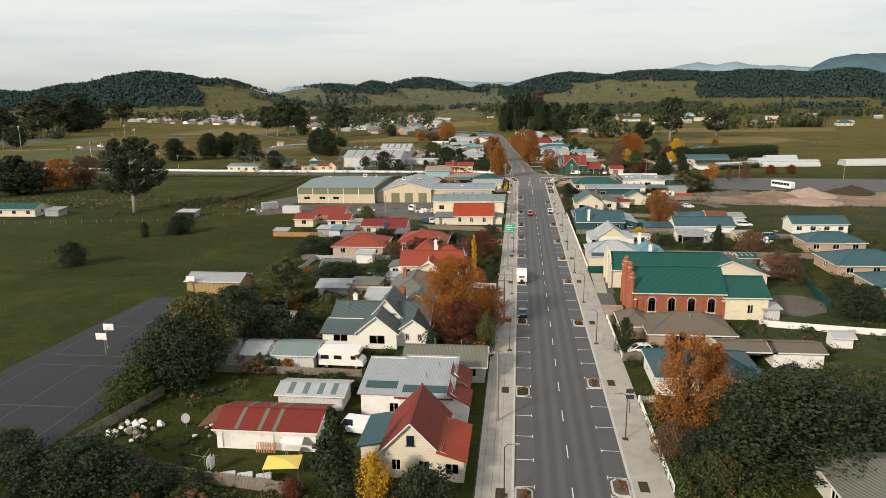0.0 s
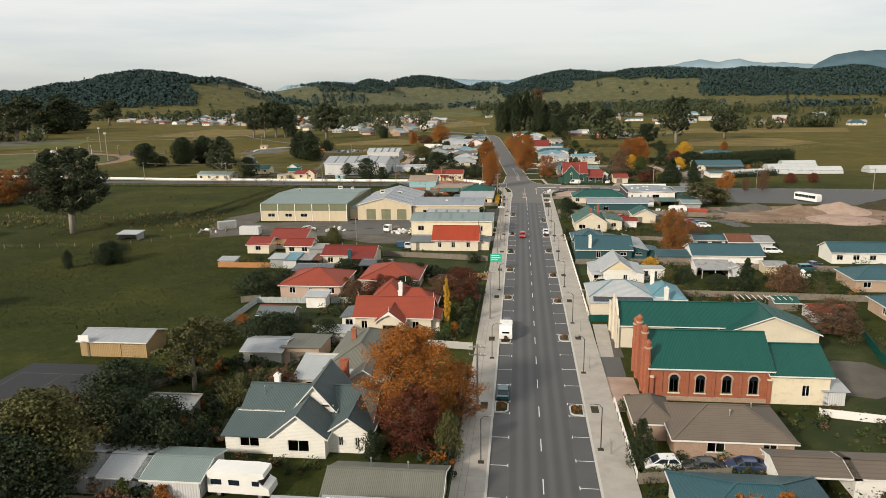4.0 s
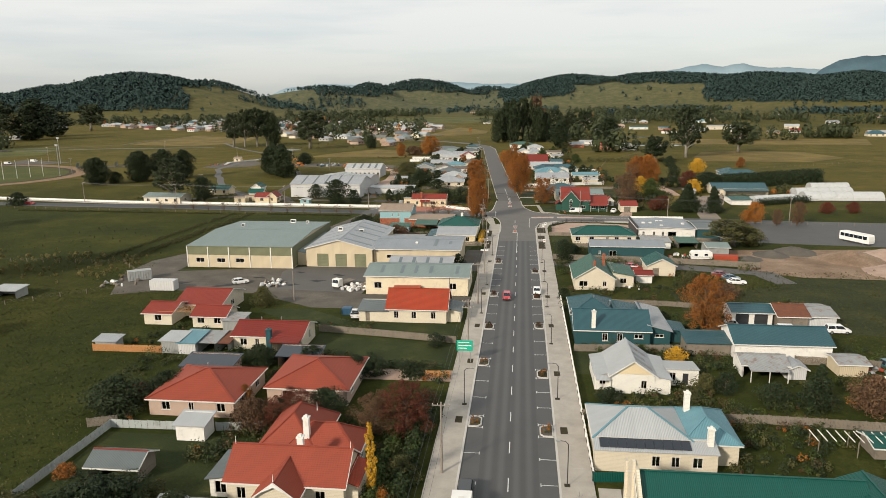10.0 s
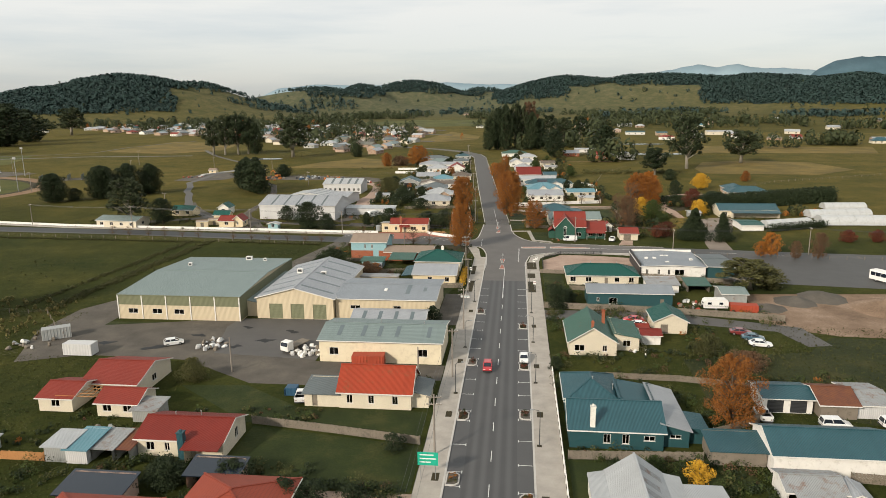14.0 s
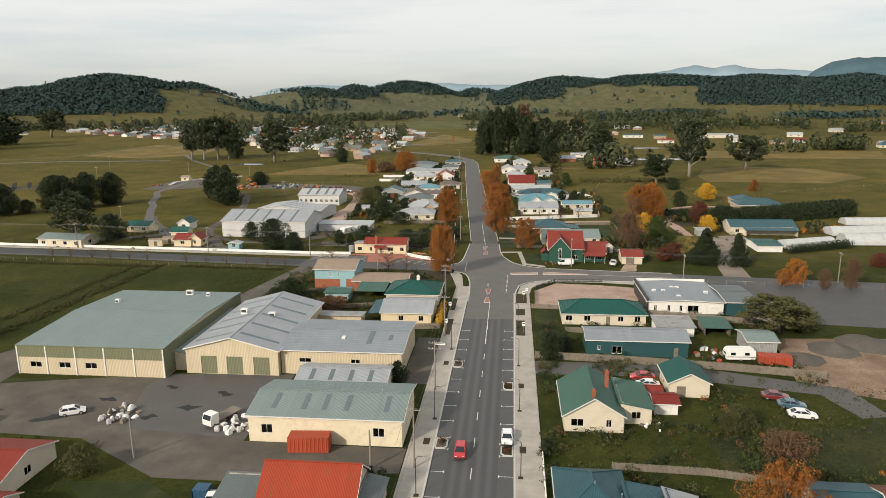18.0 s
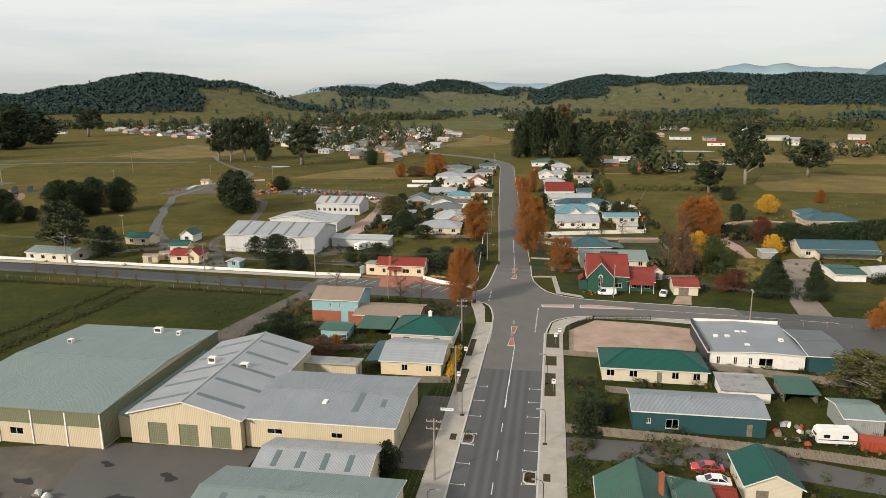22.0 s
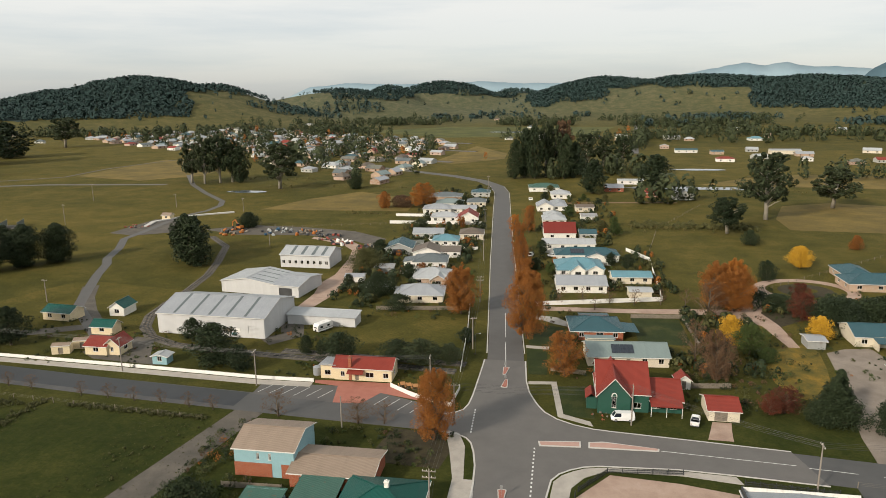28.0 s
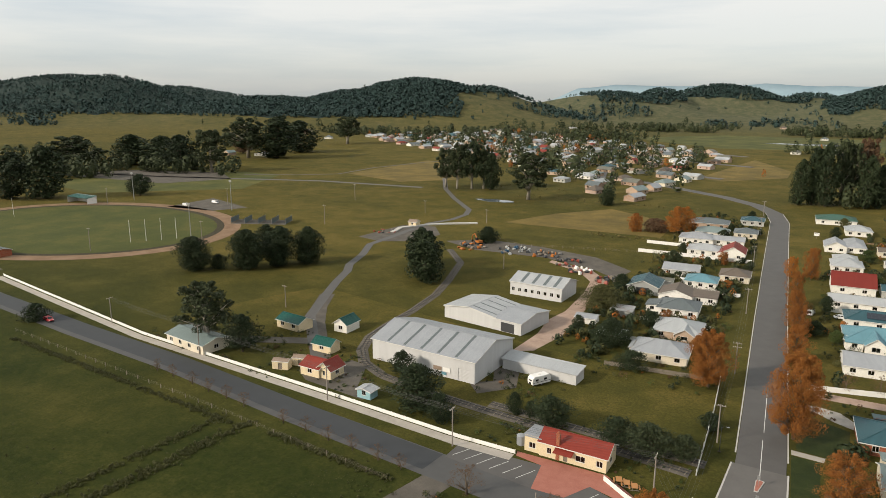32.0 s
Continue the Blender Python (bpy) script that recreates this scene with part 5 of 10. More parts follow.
strip("shed_apron", [(-72, 386), (-66, 392), (-70, 402)], 7, .017, "gravel", "grey gravel apron before the train shed", "path")
strip("oval_lane", [(-300, 386), (-330, 392), (-380, 378), (-470, 380)], 8, 0.02, "gravel", "grey gravel lane to the oval", "path")
strip("far_street", [(-285, 700), (-380, 690), (-520, 640), (-700, 600)], 6, 0.02, "asphalt_old", "far country road past the fields", "road")
strip("hill_road", [(94, 985), (110, 1130), (140, 1390), (164, 1600)], 8, .3, "asphalt_old", "straight country road climbing away", "road")
for k, (ax, ay, bx, by) in enumerate(((-470, 1060, -90, 880), (-520, 1180, -80, 1000), (-300, 900, -420, 1300), (-180, 820, -280, 1200), (-560, 1330, -100, 1120))):
    strip("village_street", [(ax, ay), (bx, by)], 8, 0.3 + 0.05 * k, "asphalt_old", "village street between houses", "road")
strip("far_lane", [(-470, 690), (-428, 712), (-400, 738), (-404, 800), (-390, 870), (-376, 900)], 4, .03, "gravel", "pale gravel lane beside a hedgerow", "path")
for mt_, lb_, pts_ in (("hay", "golden mown paddock behind the houses", [(-165, 598), (-150, 640), (-125, 676), (-78, 644), (-76, 600)]),
                       ("hay", "golden dry field at the village edge", [(-111, 874), (-88, 1086), (-43, 978), (-42, 919), (-86, 866)]),
                       ("hay", "tawny paddock beside the hedgerow", [(-395, 745), (-398, 890), (-300, 860), (-285, 760), (-320, 720)]),
                       ("meadow", "green paddock behind the oval", [(-560, 560), (-600, 700), (-440, 705), (-400, 620), (-480, 545)]),
                       ("hay", "golden dry paddock beyond the great gum", [(122, 566), (124, 596), (140, 640), (172, 655), (215, 640), (225, 590), (190, 560)]),
                       ("hay", "dry tawny paddock beyond the stream", [(110, 730), (180, 800), (330, 790), (300, 715)]),
                       ("meadow", "green flat before the far hills", [(-330, 1400), (-190, 1560), (120, 1540), (60, 1280), (-150, 1240)]),
                       ("meadow", "green flat before the wooded hill", [(-1000, 1240), (-900, 1420), (-640, 1500), (-660, 1340)])):
    patch("paddock", pts_, .006, mt_, lb_)
patch("gravel_pad", [(-377, 533), (-381, 575), (-330, 558), (-340, 538)], .03, "gravel", "grey gravel parking pad beside the oval")
patch("tip_yard", [(-620, 600), (-590, 660), (-500, 690), (-455, 660), (-480, 610)], .02, "gravel", "rough gravel yard beyond the oval")
# angle parking lines at the station
bay = shared("angle", lambda: Geo().bar((0, 0, 0), (2.2, 4.6, 0), 0.12, 0.006).mesh("bay_line"))
for k in range(6):
    part("bay_line", bay, "line", marks).matrix_local = pose(-60 + 3.0 * k, 354.2 - 0.25 * k, 0.05)
for k in range(5):
    part("bay_line", bay, "line", marks).matrix_local = pose(-31.5 + 2.9 * k, 351.2 - 0.9 * k, 0.05)
# court lines
cl_ = thing("court_marking", 0, 0, 0.035, "faded painted lines on the sports courts", "court marking", kind="structure")
for x0, y0, x1, y1 in ((-80, 126, -66, 126), (-80, 98, -66, 98), (-80, 126, -80, 98), (-66, 126, -66, 98), (-80, 112, -66, 112), (-80, 94, -64, 94), (-80, 66, -64, 66), (-80, 94, -80, 66), (-64, 94, -64, 66), (-80, 80, -64, 80), (-73, 126, -73, 98), (-72, 94, -72, 66)):
    part("court_line", Geo().bar((x0, y0, 0), (x1, y1, 0), 0.06, 0.006), "oldline", cl_)


# railway
def track(line):
    t = thing("railway_track", 0, 0, 0, "rusty narrow railway track on ballast", "railway track", kind="structure")
    pts = [Vector((*p, 0)) for p in line]
    bal, rails = Geo(), [Geo(), Geo()]
    sl = shared("sleeper", lambda: Geo().box(-1.1, -0.12, 0.08, 1.1, 0.12, 0.2).mesh("sleeper"))
    for a, b in zip(pts, pts[1:]):
        d = (b - a)
        n = d.length
        d.normalize()
        s = Vector((-d.y, d.x, 0))
        bal.add([a + s * 1.7 + Vector((0, 0, 0.01)), a - s * 1.7 + Vector((0, 0, 0.01)), b - s * 1.7 + Vector((0, 0, 0.01)), b + s * 1.7 + Vector((0, 0, 0.01)), a + s * 1.2 + Vector((0, 0, 0.12)), a - s * 1.2 + Vector((0, 0, 0.12)), b - s * 1.2 + Vector((0, 0, 0.12)), b + s * 1.2 + Vector((0, 0, 0.12))], [(4, 5, 6, 7), (0, 4, 7, 3), (1, 2, 6, 5)])
        for g, o in zip(rails, (-0.53, 0.53)):
            g.bar(a + s * o + Vector((0, 0, 0.26)), b + s * o + Vector((0, 0, 0.26)), 0.07, 0.13)
        m = int(n / 1.5)
        for i in range(m):
            p = a + d * (i + 0.5) * n / m
            part("sleeper", sl, "timber", t).matrix_local = pose(p.x, p.y, 0, 0, 0, math.degrees(math.atan2(d.y, d.x)) + 90)
    part("ballast", bal, "gravel", t)
    for g in rails:
        part("rail", g, "dark", t)


track([(-16, 372), (-40, 374.5), (-66, 376.5), (-82, 378), (-96, 380.5), (-106, 385.5), (-112.5, 393), (-117, 403), (-118.8, 416), (-119.8, 431), (-123, 452), (-129, 472), (-139, 500), (-156, 520)])
track([(-14, 377), (-40, 378.5), (-64, 380)])


# ---- buildings beside the main street ----
W = lambda fr, w=1.3, h=1.3, sill=0.9: (fr, w, h, sill, "w")  # noqa: E731
D = lambda fr, mat="timber", w=0.9, h=2.05: (fr, w, h, 0.05, mat)  # noqa: E731

house("long_shed", "white long shed with a dark red iron roof and rusty sheets", "shed", [(-40.7, 71.2, -28.8, 78, 2.7, 3.7, "gx", {"S": [D(.1, "trim", 1.0, 1.9), D(.62, "trim", 1.0, 1.9)]})], "w_whiter", "r_maroon")
house("lean_to", "open lean-to with a pale awning beside the long shed", "shed", [(-43.4, 72.4, -40.75, 77.6, 2.1, 2.9, "sW", {"skip": "SW", "over": .1})], "timber", "r_rust")
house("red_gable_house", "cream house with a steep red gabled roof", "house", [
    (-20.2, 66.6, -13.8, 76, 3.3, 6.6, "gy", {"S": [W(.25, 1.0, 1.3), W(.72, 1.2, 1.2)], "E": 2}),
    (-13.8, 66.2, -11.3, 74, 2.6, 3.6, "sE", {"S": 1, "roof": "r_redrust"}),
    (-23, 69, -20.2, 76, 2.4, 3.1, "sW", {"roof": "r_teal"})], "w_cream", "r_maroon")
house("white_house", "white house with a sloping pale roof and dark solar collectors", "house", [
    (-20.6, 79.6, -14, 89, 3.5, 5.1, "sS", {"S": [W(.72, .5, 1.0, 1.2)], "E": 1, "gutter": "r_maroon"}), (-25.6, 80.6, -20.6, 89, 3.3, 4.8, "sS", {"S": [W(.85, 1.2, 1.4, .6)]}),
    (-14, 79.5, -11.9, 83.6, 2.6, 4.2, "sE", {"roof": "r_maroon"}), (-14, 84.3, -12.2, 88.8, 3.0, 4.9, "sE", {"roof": "r_maroon"})], "w_whiter", "r_zinc")
house("grey_cottage", "low cottage with a slate-grey iron roof", "house", [(-22, 92.2, -10.4, 99.5, 2.7, 4.2, "gx", {"S": 3, "E": 2})], "w_grey", "r_olive")
house("gabled_house", "white weatherboard house with many grey gables", "house", [
    (-37, 108.5, -20.6, 118.5, 3.0, 5.3, "gx", {"E": [W(.5)], "W": 1}),
    (-31.6, 104.4, -25.2, 112, 3.0, 5.6, "gy", {"S": [W(.5, 2.6, 1.5, .8)]}),
    (-30.2, 109.5, -25.4, 117.5, 4.2, 7.0, "gy", {"S": [W(.5, 1.0, .8, 4.4)]}),
    (-25.2, 106, -20.2, 112.5, 2.9, 4.7, "gy", {"S": [W(.3, .6, 1.2), W(.7, .6, 1.2)], "E": 1}),
    (-37.6, 105, -31.6, 109.5, 2.4, 3.5, "sS", {"S": [W(.5, 2.4, 1.2)]})], "w_white", "r_slate", chim=[(-34, 114, 3, 6.4, "w_whiter")])
house("hipped_house", "cream house with a hipped olive-grey roof and brick chimneys", "house", [
    (-31, 124, -21.8, 140, 3.0, 5.4, "hip", {"S": 2, "E": 3}), (-34.4, 121.4, -26.6, 128, 2.6, 3.7, "sS", {"S": [W(.35, 2.2, 1.2)], "roof": "r_white"}), (-26.5, 121, -22, 126, 3.0, 4.4, "gy", {"S": [W(.6, 1.2, 1.4)]})], "w_cream", "r_olive", chim=[(-26.9, 120.9, 0, 5.8, "w_brick", 1.1), (-28.4, 133, 3, 6.2)])
house("tan_shed", "long tan steel shed beside the sports courts", "shed", [(-74.9, 133.4, -63.4, 139.6, 2.9, 3.9, "gx", {"S": [D(.75, "w_steeltan", 3.2, 2.4)]})], "w_steeltan", "r_zinc")
house("villa", "cream villa with orange-red iron roofs, finials and chimneys", "house", [
    (-31.8, 147.5, -18.2, 154.6, 3.4, 5.9, "gx", {"S": [W(.12, 1.1, 1.5), W(.8, 1.2, 1.5)], "E": 1}),
    (-27.4, 144.8, -22.8, 151, 3.3, 5.1, "gy", {"S": [W(.5, 2.4, 1.7, .8)], "frame": "dark"}),
    (-31, 154.6, -23.6, 165, 3.4, 6.5, "hip", {"W": 2}), (-27.6, 154.6, -18.4, 160.6, 3.4, 5.7, "hip", {"E": 1}), (-18.2, 148.5, -16.8, 154, 2.7, 3.3, "sE", {"roof": "r_redrust", "over": .15})], "w_cream", "r_orange", chim=[(-24.9, 156, 4, 7.2, "w_whiter"), (-24.2, 151.5, 4, 7.0, "w_whiter")])
house("pink_brick_house", "pink brick house with an orange hipped tile roof", "house", [(-53, 168.6, -40, 181, 2.8, 5.0, "hip", {"S": [W(.2), W(.5, .8), W(.85)], "E": 2})], "w_pink", "r_orange")
house("orange_roof_house", "house with an orange-red hipped tile roof", "house", [(-37, 174, -24.5, 187, 2.8, 4.9, "hip", {"S": 2, "E": 2})], "w_pink", "r_orange")
house("cream_red_house", "cream house with a dark red iron roof", "house", [(-51.5, 195.6, -38.5, 204, 2.9, 4.4, "gx", {"S": [W(.15), W(.35, .8), W(.6, .8)], "E": [W(.6, 1.2, 1.6)]}), (-43.4, 193.6, -38.6, 196, 2.5, 2.95, "sS", {"skip": "SE"})], "w_cream", "r_maroon", chim=[(-44.4, 195.1, 0, 4.4, "r_teal", .9)])
house("red_l_house", "cream house with red iron roofs and an open timber pergola", "house", [(-72, 214, -62, 226, 2.8, 4.6, "gx", {"S": 2, "E": 1}), (-76, 208, -70, 216, 2.6, 3.8, "gx", {"S": 1}), (-65, 207, -58, 213, 2.6, 3.9, "gx", {"S": 2})], "w_cream", "r_red")
house("red_cottage", "cream cottage with a bright red iron roof", "house", [(-26, 213.4, -13.8, 221.6, 3.2, 6.2, "gx", {"S": [W(.15, 1, 1.5), W(.45, 1, 1.5), W(.78, 1, 1.5)], "E": 1}), (-32, 213.6, -26, 219, 2.4, 3.2, "sS", {"S": [D(.3)], "roof": "r_grey"}), (-13.8, 214.5, -11, 220.5, 2.4, 3.1, "sE", {"roof": "r_grey"})], "w_cream", "r_redrust")
house("workshop", "cream rendered workshop with a sea-green roof and skylights", "workshop", [(-35, 233.4, -10.9, 246.5, 4.6, 5.9, "gx", {"S": [W(.12, 1.8, 1.5, 1.5), W(.85, 1.8, 1.5, 1.5)], "roof": "r_sea"})], "w_render", "r_sea")
house("rear_workshop", "low workshop with a grey iron roof and dark skylights", "workshop", [(-32, 247.5, -16.2, 256.5, 3.8, 5.0, "gx")], "w_render", "r_zinc")
house("yellow_store", "pale yellow store with a pale iron roof", "store", [(-38.7, 260, -15.2, 278, 5.0, 6.0, "gx", {"S": [W(.2, 2.4, .9, 2.4), W(.62, 1.8, .9, 2.4)], "E": [W(.2), D(.6)]})], "w_steelcream", "r_steel")
house("hall_shed", "cream gabled hall with three green roller doors", "shed", [(-57.3, 258.7, -38.9, 290, 5.2, 7.6, "gy", {"S": [D(.25, "w_steelolive", 3.2, 3.6), D(.53, "w_steelolive", 3.2, 3.6), D(.82, "w_steelolive", 3.2, 3.6)]}), (-60.2, 260, -57.4, 288, 3.4, 4.0, "sE", {"roof": "r_sea", "over": .05})], "w_steelcream", "r_zinc")
house("warehouse", "large cream and olive steel warehouse with a low grey-green roof", "warehouse", [(-90.2, 256, -60.3, 294, 6.0, 7.0, "gx", {"S": [W(.12, 2.4, 1.2, 1.4), W(.32, 2.4, 1.2, 1.4), W(.5, 2.4, 1.2, 1.4)], "barge": False, "over": .15, "gutter": "w_steelolive"})], "w_steelcream", "r_sea")
house("yellow_house", "small pale yellow house with a grey roof", "house", [(-25, 290.6, -13.2, 303, 3.0, 4.4, "gx", {"S": [W(.4, 1.2), W(.8, 1.2)], "E": 1})], "w_yellow", "r_zinc")
house("green_roof_house", "cream house with a dark green hipped roof", "house", [(-26.6, 306.1, -13.2, 318, 3.0, 5.2, "hip", {"S": 2, "E": 1})], "w_cream", "r_green", chim=[(-19, 312, 3, 6.2, "w_white")])
house("blue_house", "two-storey light blue house with a beige roof", "house", [(-49.3, 320, -38, 331, 5.6, 7.2, "gx", {"S": [W(.4, .5, 1.3, 3.4), W(.6, .5, 1.3, 3.4)], "E": 1, "wall": "w_blue"}), (-38, 317.5, -23, 327, 3.0, 4.0, "gx", {"S": 3, "wall": "w_brick"})], "w_blue", "r_beige")

house("brick_house", "brown brick house with a low brown tiled hip roof", "house", [(15.2, 108, 28.4, 117, 2.7, 4.8, "hip", {"S": [W(.35, 2), W(.8, 1.6)], "W": 1}), (11.5, 112, 16, 119, 2.6, 4.0, "hip", {})], "w_brown", "r_brown")
house("church", "red brick church hall with a green iron roof", "church", [(15.2, 123.7, 31, 134, 5.0, 8.4, "gx", {"S": [W(.2, 1.2, 2.0, 1.2), W(.42, 1.2, 2.0, 1.2), W(.64, 1.2, 2.0, 1.2), W(.86, 1.2, 2.0, 1.2)], "frame": "dark"}), (31, 123.5, 38.5, 134, 4.4, 6.8, "gx", {"S": [W(.6, 1.0, 1.6, 1.2)], "wall": "w_render"})], "w_brick", "r_green")
house("parish_hall", "cream hall with a green iron roof", "hall", [(13.7, 143.5, 36, 152, 4.2, 6.8, "gx", {"S": [W(.15, .8, 1.6), W(.35, .8, 1.6)], "W": 1}), (30, 141.8, 44.4, 150, 3.7, 6.5, "gy", {"S": [W(.22), W(.42, .8), D(.72), W(.86, .8)]})], "w_cream", "r_green")
house("teal_roof_house", "white house with a teal iron roof behind autumn trees", "house", [(13, 90, 27, 100, 2.9, 4.9, "hip", {"W": 2, "S": 2})], "w_white", "r_teal")
house("long_white_shed", "long low white shed with an open carport", "shed", [(31.9, 101.2, 39, 106, 2.6, 3.2, "gx", {}), (24.5, 101.2, 31.9, 106, 2.6, 3.2, "gx", {"skip": "SE"})], "w_whiter", "r_brown")
house("solar_house", "cream cottage with a pale blue roof and solar panels", "house", [(10.8, 161.4, 22.4, 170.6, 3.5, 5.5, "hip", {"cap": "r_blue", "roof": "r_white"}), (10.6, 159, 25.2, 161.4, 2.9, 3.5, "sS", {"S": [W(.5, 1, 1.4), W(.66, 1, 1.4), W(.84, 1.2, 1.4)], "roof": "r_white", "over": .2}), (21.6, 161.6, 28.4, 171, 3.2, 5.0, "hip", {"S": 1, "E": 1})], "w_cream", "r_blue", chim=[(23.4, 168.4, 3, 6.8, "w_white"), (24.6, 160.6, 0, 5.6, "w_white")])
house("white_cottage", "white weatherboard cottage with a patchy pale roof", "house", [(15.4, 182.3, 22, 192, 3.2, 5.5, "gy", {"S": [W(.75, .9)]}), (13.0, 183.4, 15.4, 192, 2.5, 3.05, "sW", {"W": 2, "S": [W(.5, 1)], "over": .2}), (22, 182.4, 24.4, 192, 2.5, 3.05, "sE", {"over": .2}), (24.4, 186, 29.4, 190.5, 2.4, 2.8, "sN", {"S": [W(.2, 1), D(.6, "dark"), D(.85, "trim")], "over": .15})], "w_white", "r_white")
house("teal_house", "dark teal weatherboard house with a slate-blue roof", "house", [(11.4, 203.3, 24.9, 213, 3.2, 5.6, "gx", {"S": [W(.4, 1, 1.5), W(.6, 1, 1.5), W(.85, 1.6, .8, 1.5)]}), (11.5, 213, 20, 224, 3.2, 5.2, "hip", {}), (24.9, 204.6, 28.8, 219, 2.7, 3.9, "sE", {"roof": "r_zinc", "S": [W(.5, 1.6, .6, 1.4)]}), (28.8, 206, 31.6, 211, 2.3, 2.8, "sE", {}), (20, 213, 24.9, 220, 3.0, 3.9, "sE", {})], "w_teal", "r_teal", chim=[(14.7, 203.8, 3, 6.6, "w_white")])
house("white_shed", "white shed with a slate-blue roof", "shed", [(38.4, 198.1, 54.4, 207, 3.2, 5.0, "gx", {})], "w_whiter", "r_teal")
house("green_cottage", "cream cottage with a faded green patched roof", "house", [(14, 240.7, 23.3, 254, 3.0, 5.9, "gy", {"S": [W(.22, 2), W(.75, .9)]}), (23.3, 244, 28.2, 254, 2.8, 3.8, "sE", {"S": 1})], "w_cream", "r_greenold", chim=[(21.5, 249, 4, 7, "w_brick", .6), (18.5, 241.2, 5, 7, "w_brick", .5)])
house("green_roof_garage", "cream garage with a green iron roof", "garage", [(33.3, 255, 40.2, 263, 2.9, 4.6, "gy", {"S": [D(.3, "timber", 1.6, 2.0)]})], "w_cream", "r_green")
house("dark_green_shed", "long dark green shed with a pale roof", "shed", [(20.9, 274, 41.1, 282, 3.6, 4.6, "gx", {"S": [W(.12, .6, .9, 1.3), W(.3, 2, 1.6, .6), D(.88)]})], "w_teal", "r_steel")
house("cream_green_house", "long cream house with a green hipped roof", "house", [(17.3, 293.5, 36.3, 303, 2.9, 4.9, "hip", {"S": [W(.08, 1.5), W(.3, 1.5), D(.55), W(.7), W(.9)]})], "w_cream", "r_green")
house("white_office", "white flat-roofed office building", "office", [(38.6, 303.5, 56.4, 322, 3.1, 3.5, "gy", {"S": [W(.1, .7, 1.5, .6), W(.28, .7, 1.5, .6), W(.44, .7, 1.5, .6), W(.6, 2.6, 1.6, .5)]})], "w_whiter", "r_steel")
house("green_church", "dark green weatherboard church with a red iron roof", "church", [(17.2, 355.5, 28, 371, 4.4, 8.6, "gx", {"S": [W(.78, 1.6)]}), (17.2, 354, 24, 366, 4.4, 8.2, "gy", {"S": [W(.5, .9, 2.6, 1.4)]}), (28, 356, 35, 368, 3.0, 5.4, "gx", {"S": 2})], "w_green", "r_red")
house("red_roof_garage", "small cream garage with a red roof", "garage", [(39.9, 353.5, 46.1, 361, 2.6, 4.0, "gx", {"S": [D(.4, "timber", 2.6, 2.1)]})], "w_cream", "r_red")

# ---- the railway yard ----
house("station", "yellow railway station with a red roof and brick chimney", "station", [(-44.5, 363.6, -30.3, 370, 3.4, 5.0, "gx", {"S": [W(.15, 1), D(.4), W(.62, 2), W(.9)], "E": 1}), (-48, 364, -44.5, 370, 3.0, 3.6, "sN", {"S": 1, "roof": "r_zinc"})], "w_yellow", "r_red", chim=[(-40.5, 363.8, 0, 6.0)])
house("train_shed", "large pale grey steel train shed", "shed", [(-105.3, 388.5, -72.2, 410, 6.2, 9.0, "gx", {"S": [D(.9, "w_steelwhite", 3.2, 3.4)]})], "w_steelwhite", "r_zinc", rz=-2)


# ---- more buildings: sheds, the far end of the street, the farm ----
S = "S"
house("striped_shed", "low white shed with pale and dark roof sheets", "shed", [(-37, 81.8, -28.4, 86.5, 2.3, 2.9, "gx", {"S": 0})], "w_steelwhite", "r_white")
for x0, x1, rf, lb in ((-52.6, -48, "r_zincrust", "rusty tin lean-to shed"), (-48, -43.1, "r_white", "white tin garden shed"), (-43.1, -36.2, "r_sea", "white garage with a grey-green roof")):
    house("garden_shed", lb, "shed", [(x0 + .03, 95.2, x1 - .03, 101.5, 2.4, 3.2, "gx", {"E": [D(.5, "dark", 2.6, 2.1)] if x1 > -40 else 0})], "w_steelwhite", rf)
house("grey_shed", "grey boarded shed with a zinc roof", "shed", [(-46.2, 131.6, -40, 138, 2.6, 3.3, "gx", {"S": [W(.25, 1.0, .9)]})], "w_grey", "r_zinc")
house("tan_garage", "tan garage with a flat beige roof", "garage", [(-39.9, 132.4, -34, 139, 2.7, 3.0, "sN", {"S": [D(.4, "timber", 2.6, 2.1)]})], "w_tan", "r_olive")
house("tin_shelter", "leaning rusty tin lean-to among bushes", "shed", [(-52, 112, -45.5, 115, 2.0, 2.6, "sS", {"skip": "S"})], "timber", "r_zincrust")
house("tin_hut", "small green-streaked tin roofed hut", "hut", [(-60.5, 103.5, -56.5, 108, 2.0, 3.0, "gy", {})], "timber", "r_zincrust")
house("flat_shed", "small white-roofed garden shed", "shed", [(-36.5, 141.5, -31.5, 144.5, 2.3, 2.5, "sS", {"S": [D(.3)]})], "w_grey", "r_white")
house("sunroom", "glazed sunroom beside the villa", "sunroom", [(-34.6, 149, -32, 155, 2.5, 3.0, "sW", {"S": [W(.5, 1.4, 1.6, .5)], "W": 2})], "w_white", "r_grey")
house("dark_shed", "dark shed with a red ridge", "shed", [(-51, 150.8, -44.6, 155, 2.2, 3.2, "gx", {"skip": "S", "cap": "r_red"})], "timber", "r_grey")
house("cube_shed", "small pale cubic garden shed", "shed", [(-45.2, 161.5, -41.2, 164.6, 2.4, 2.9, "sS", {})], "w_whiter", "r_white")
house("solar_lean", "dark solar roofed lean-to", "shed", [(-54.5, 181.5, -46, 186, 2.4, 3.0, "sS", {"skip": "S"})], "w_pink", "solar")
house("solar_lean", "dark solar roofed lean-to", "shed", [(-40, 187.3, -33, 191, 2.4, 3.0, "sS", {"skip": "S"})], "w_pink", "solar")
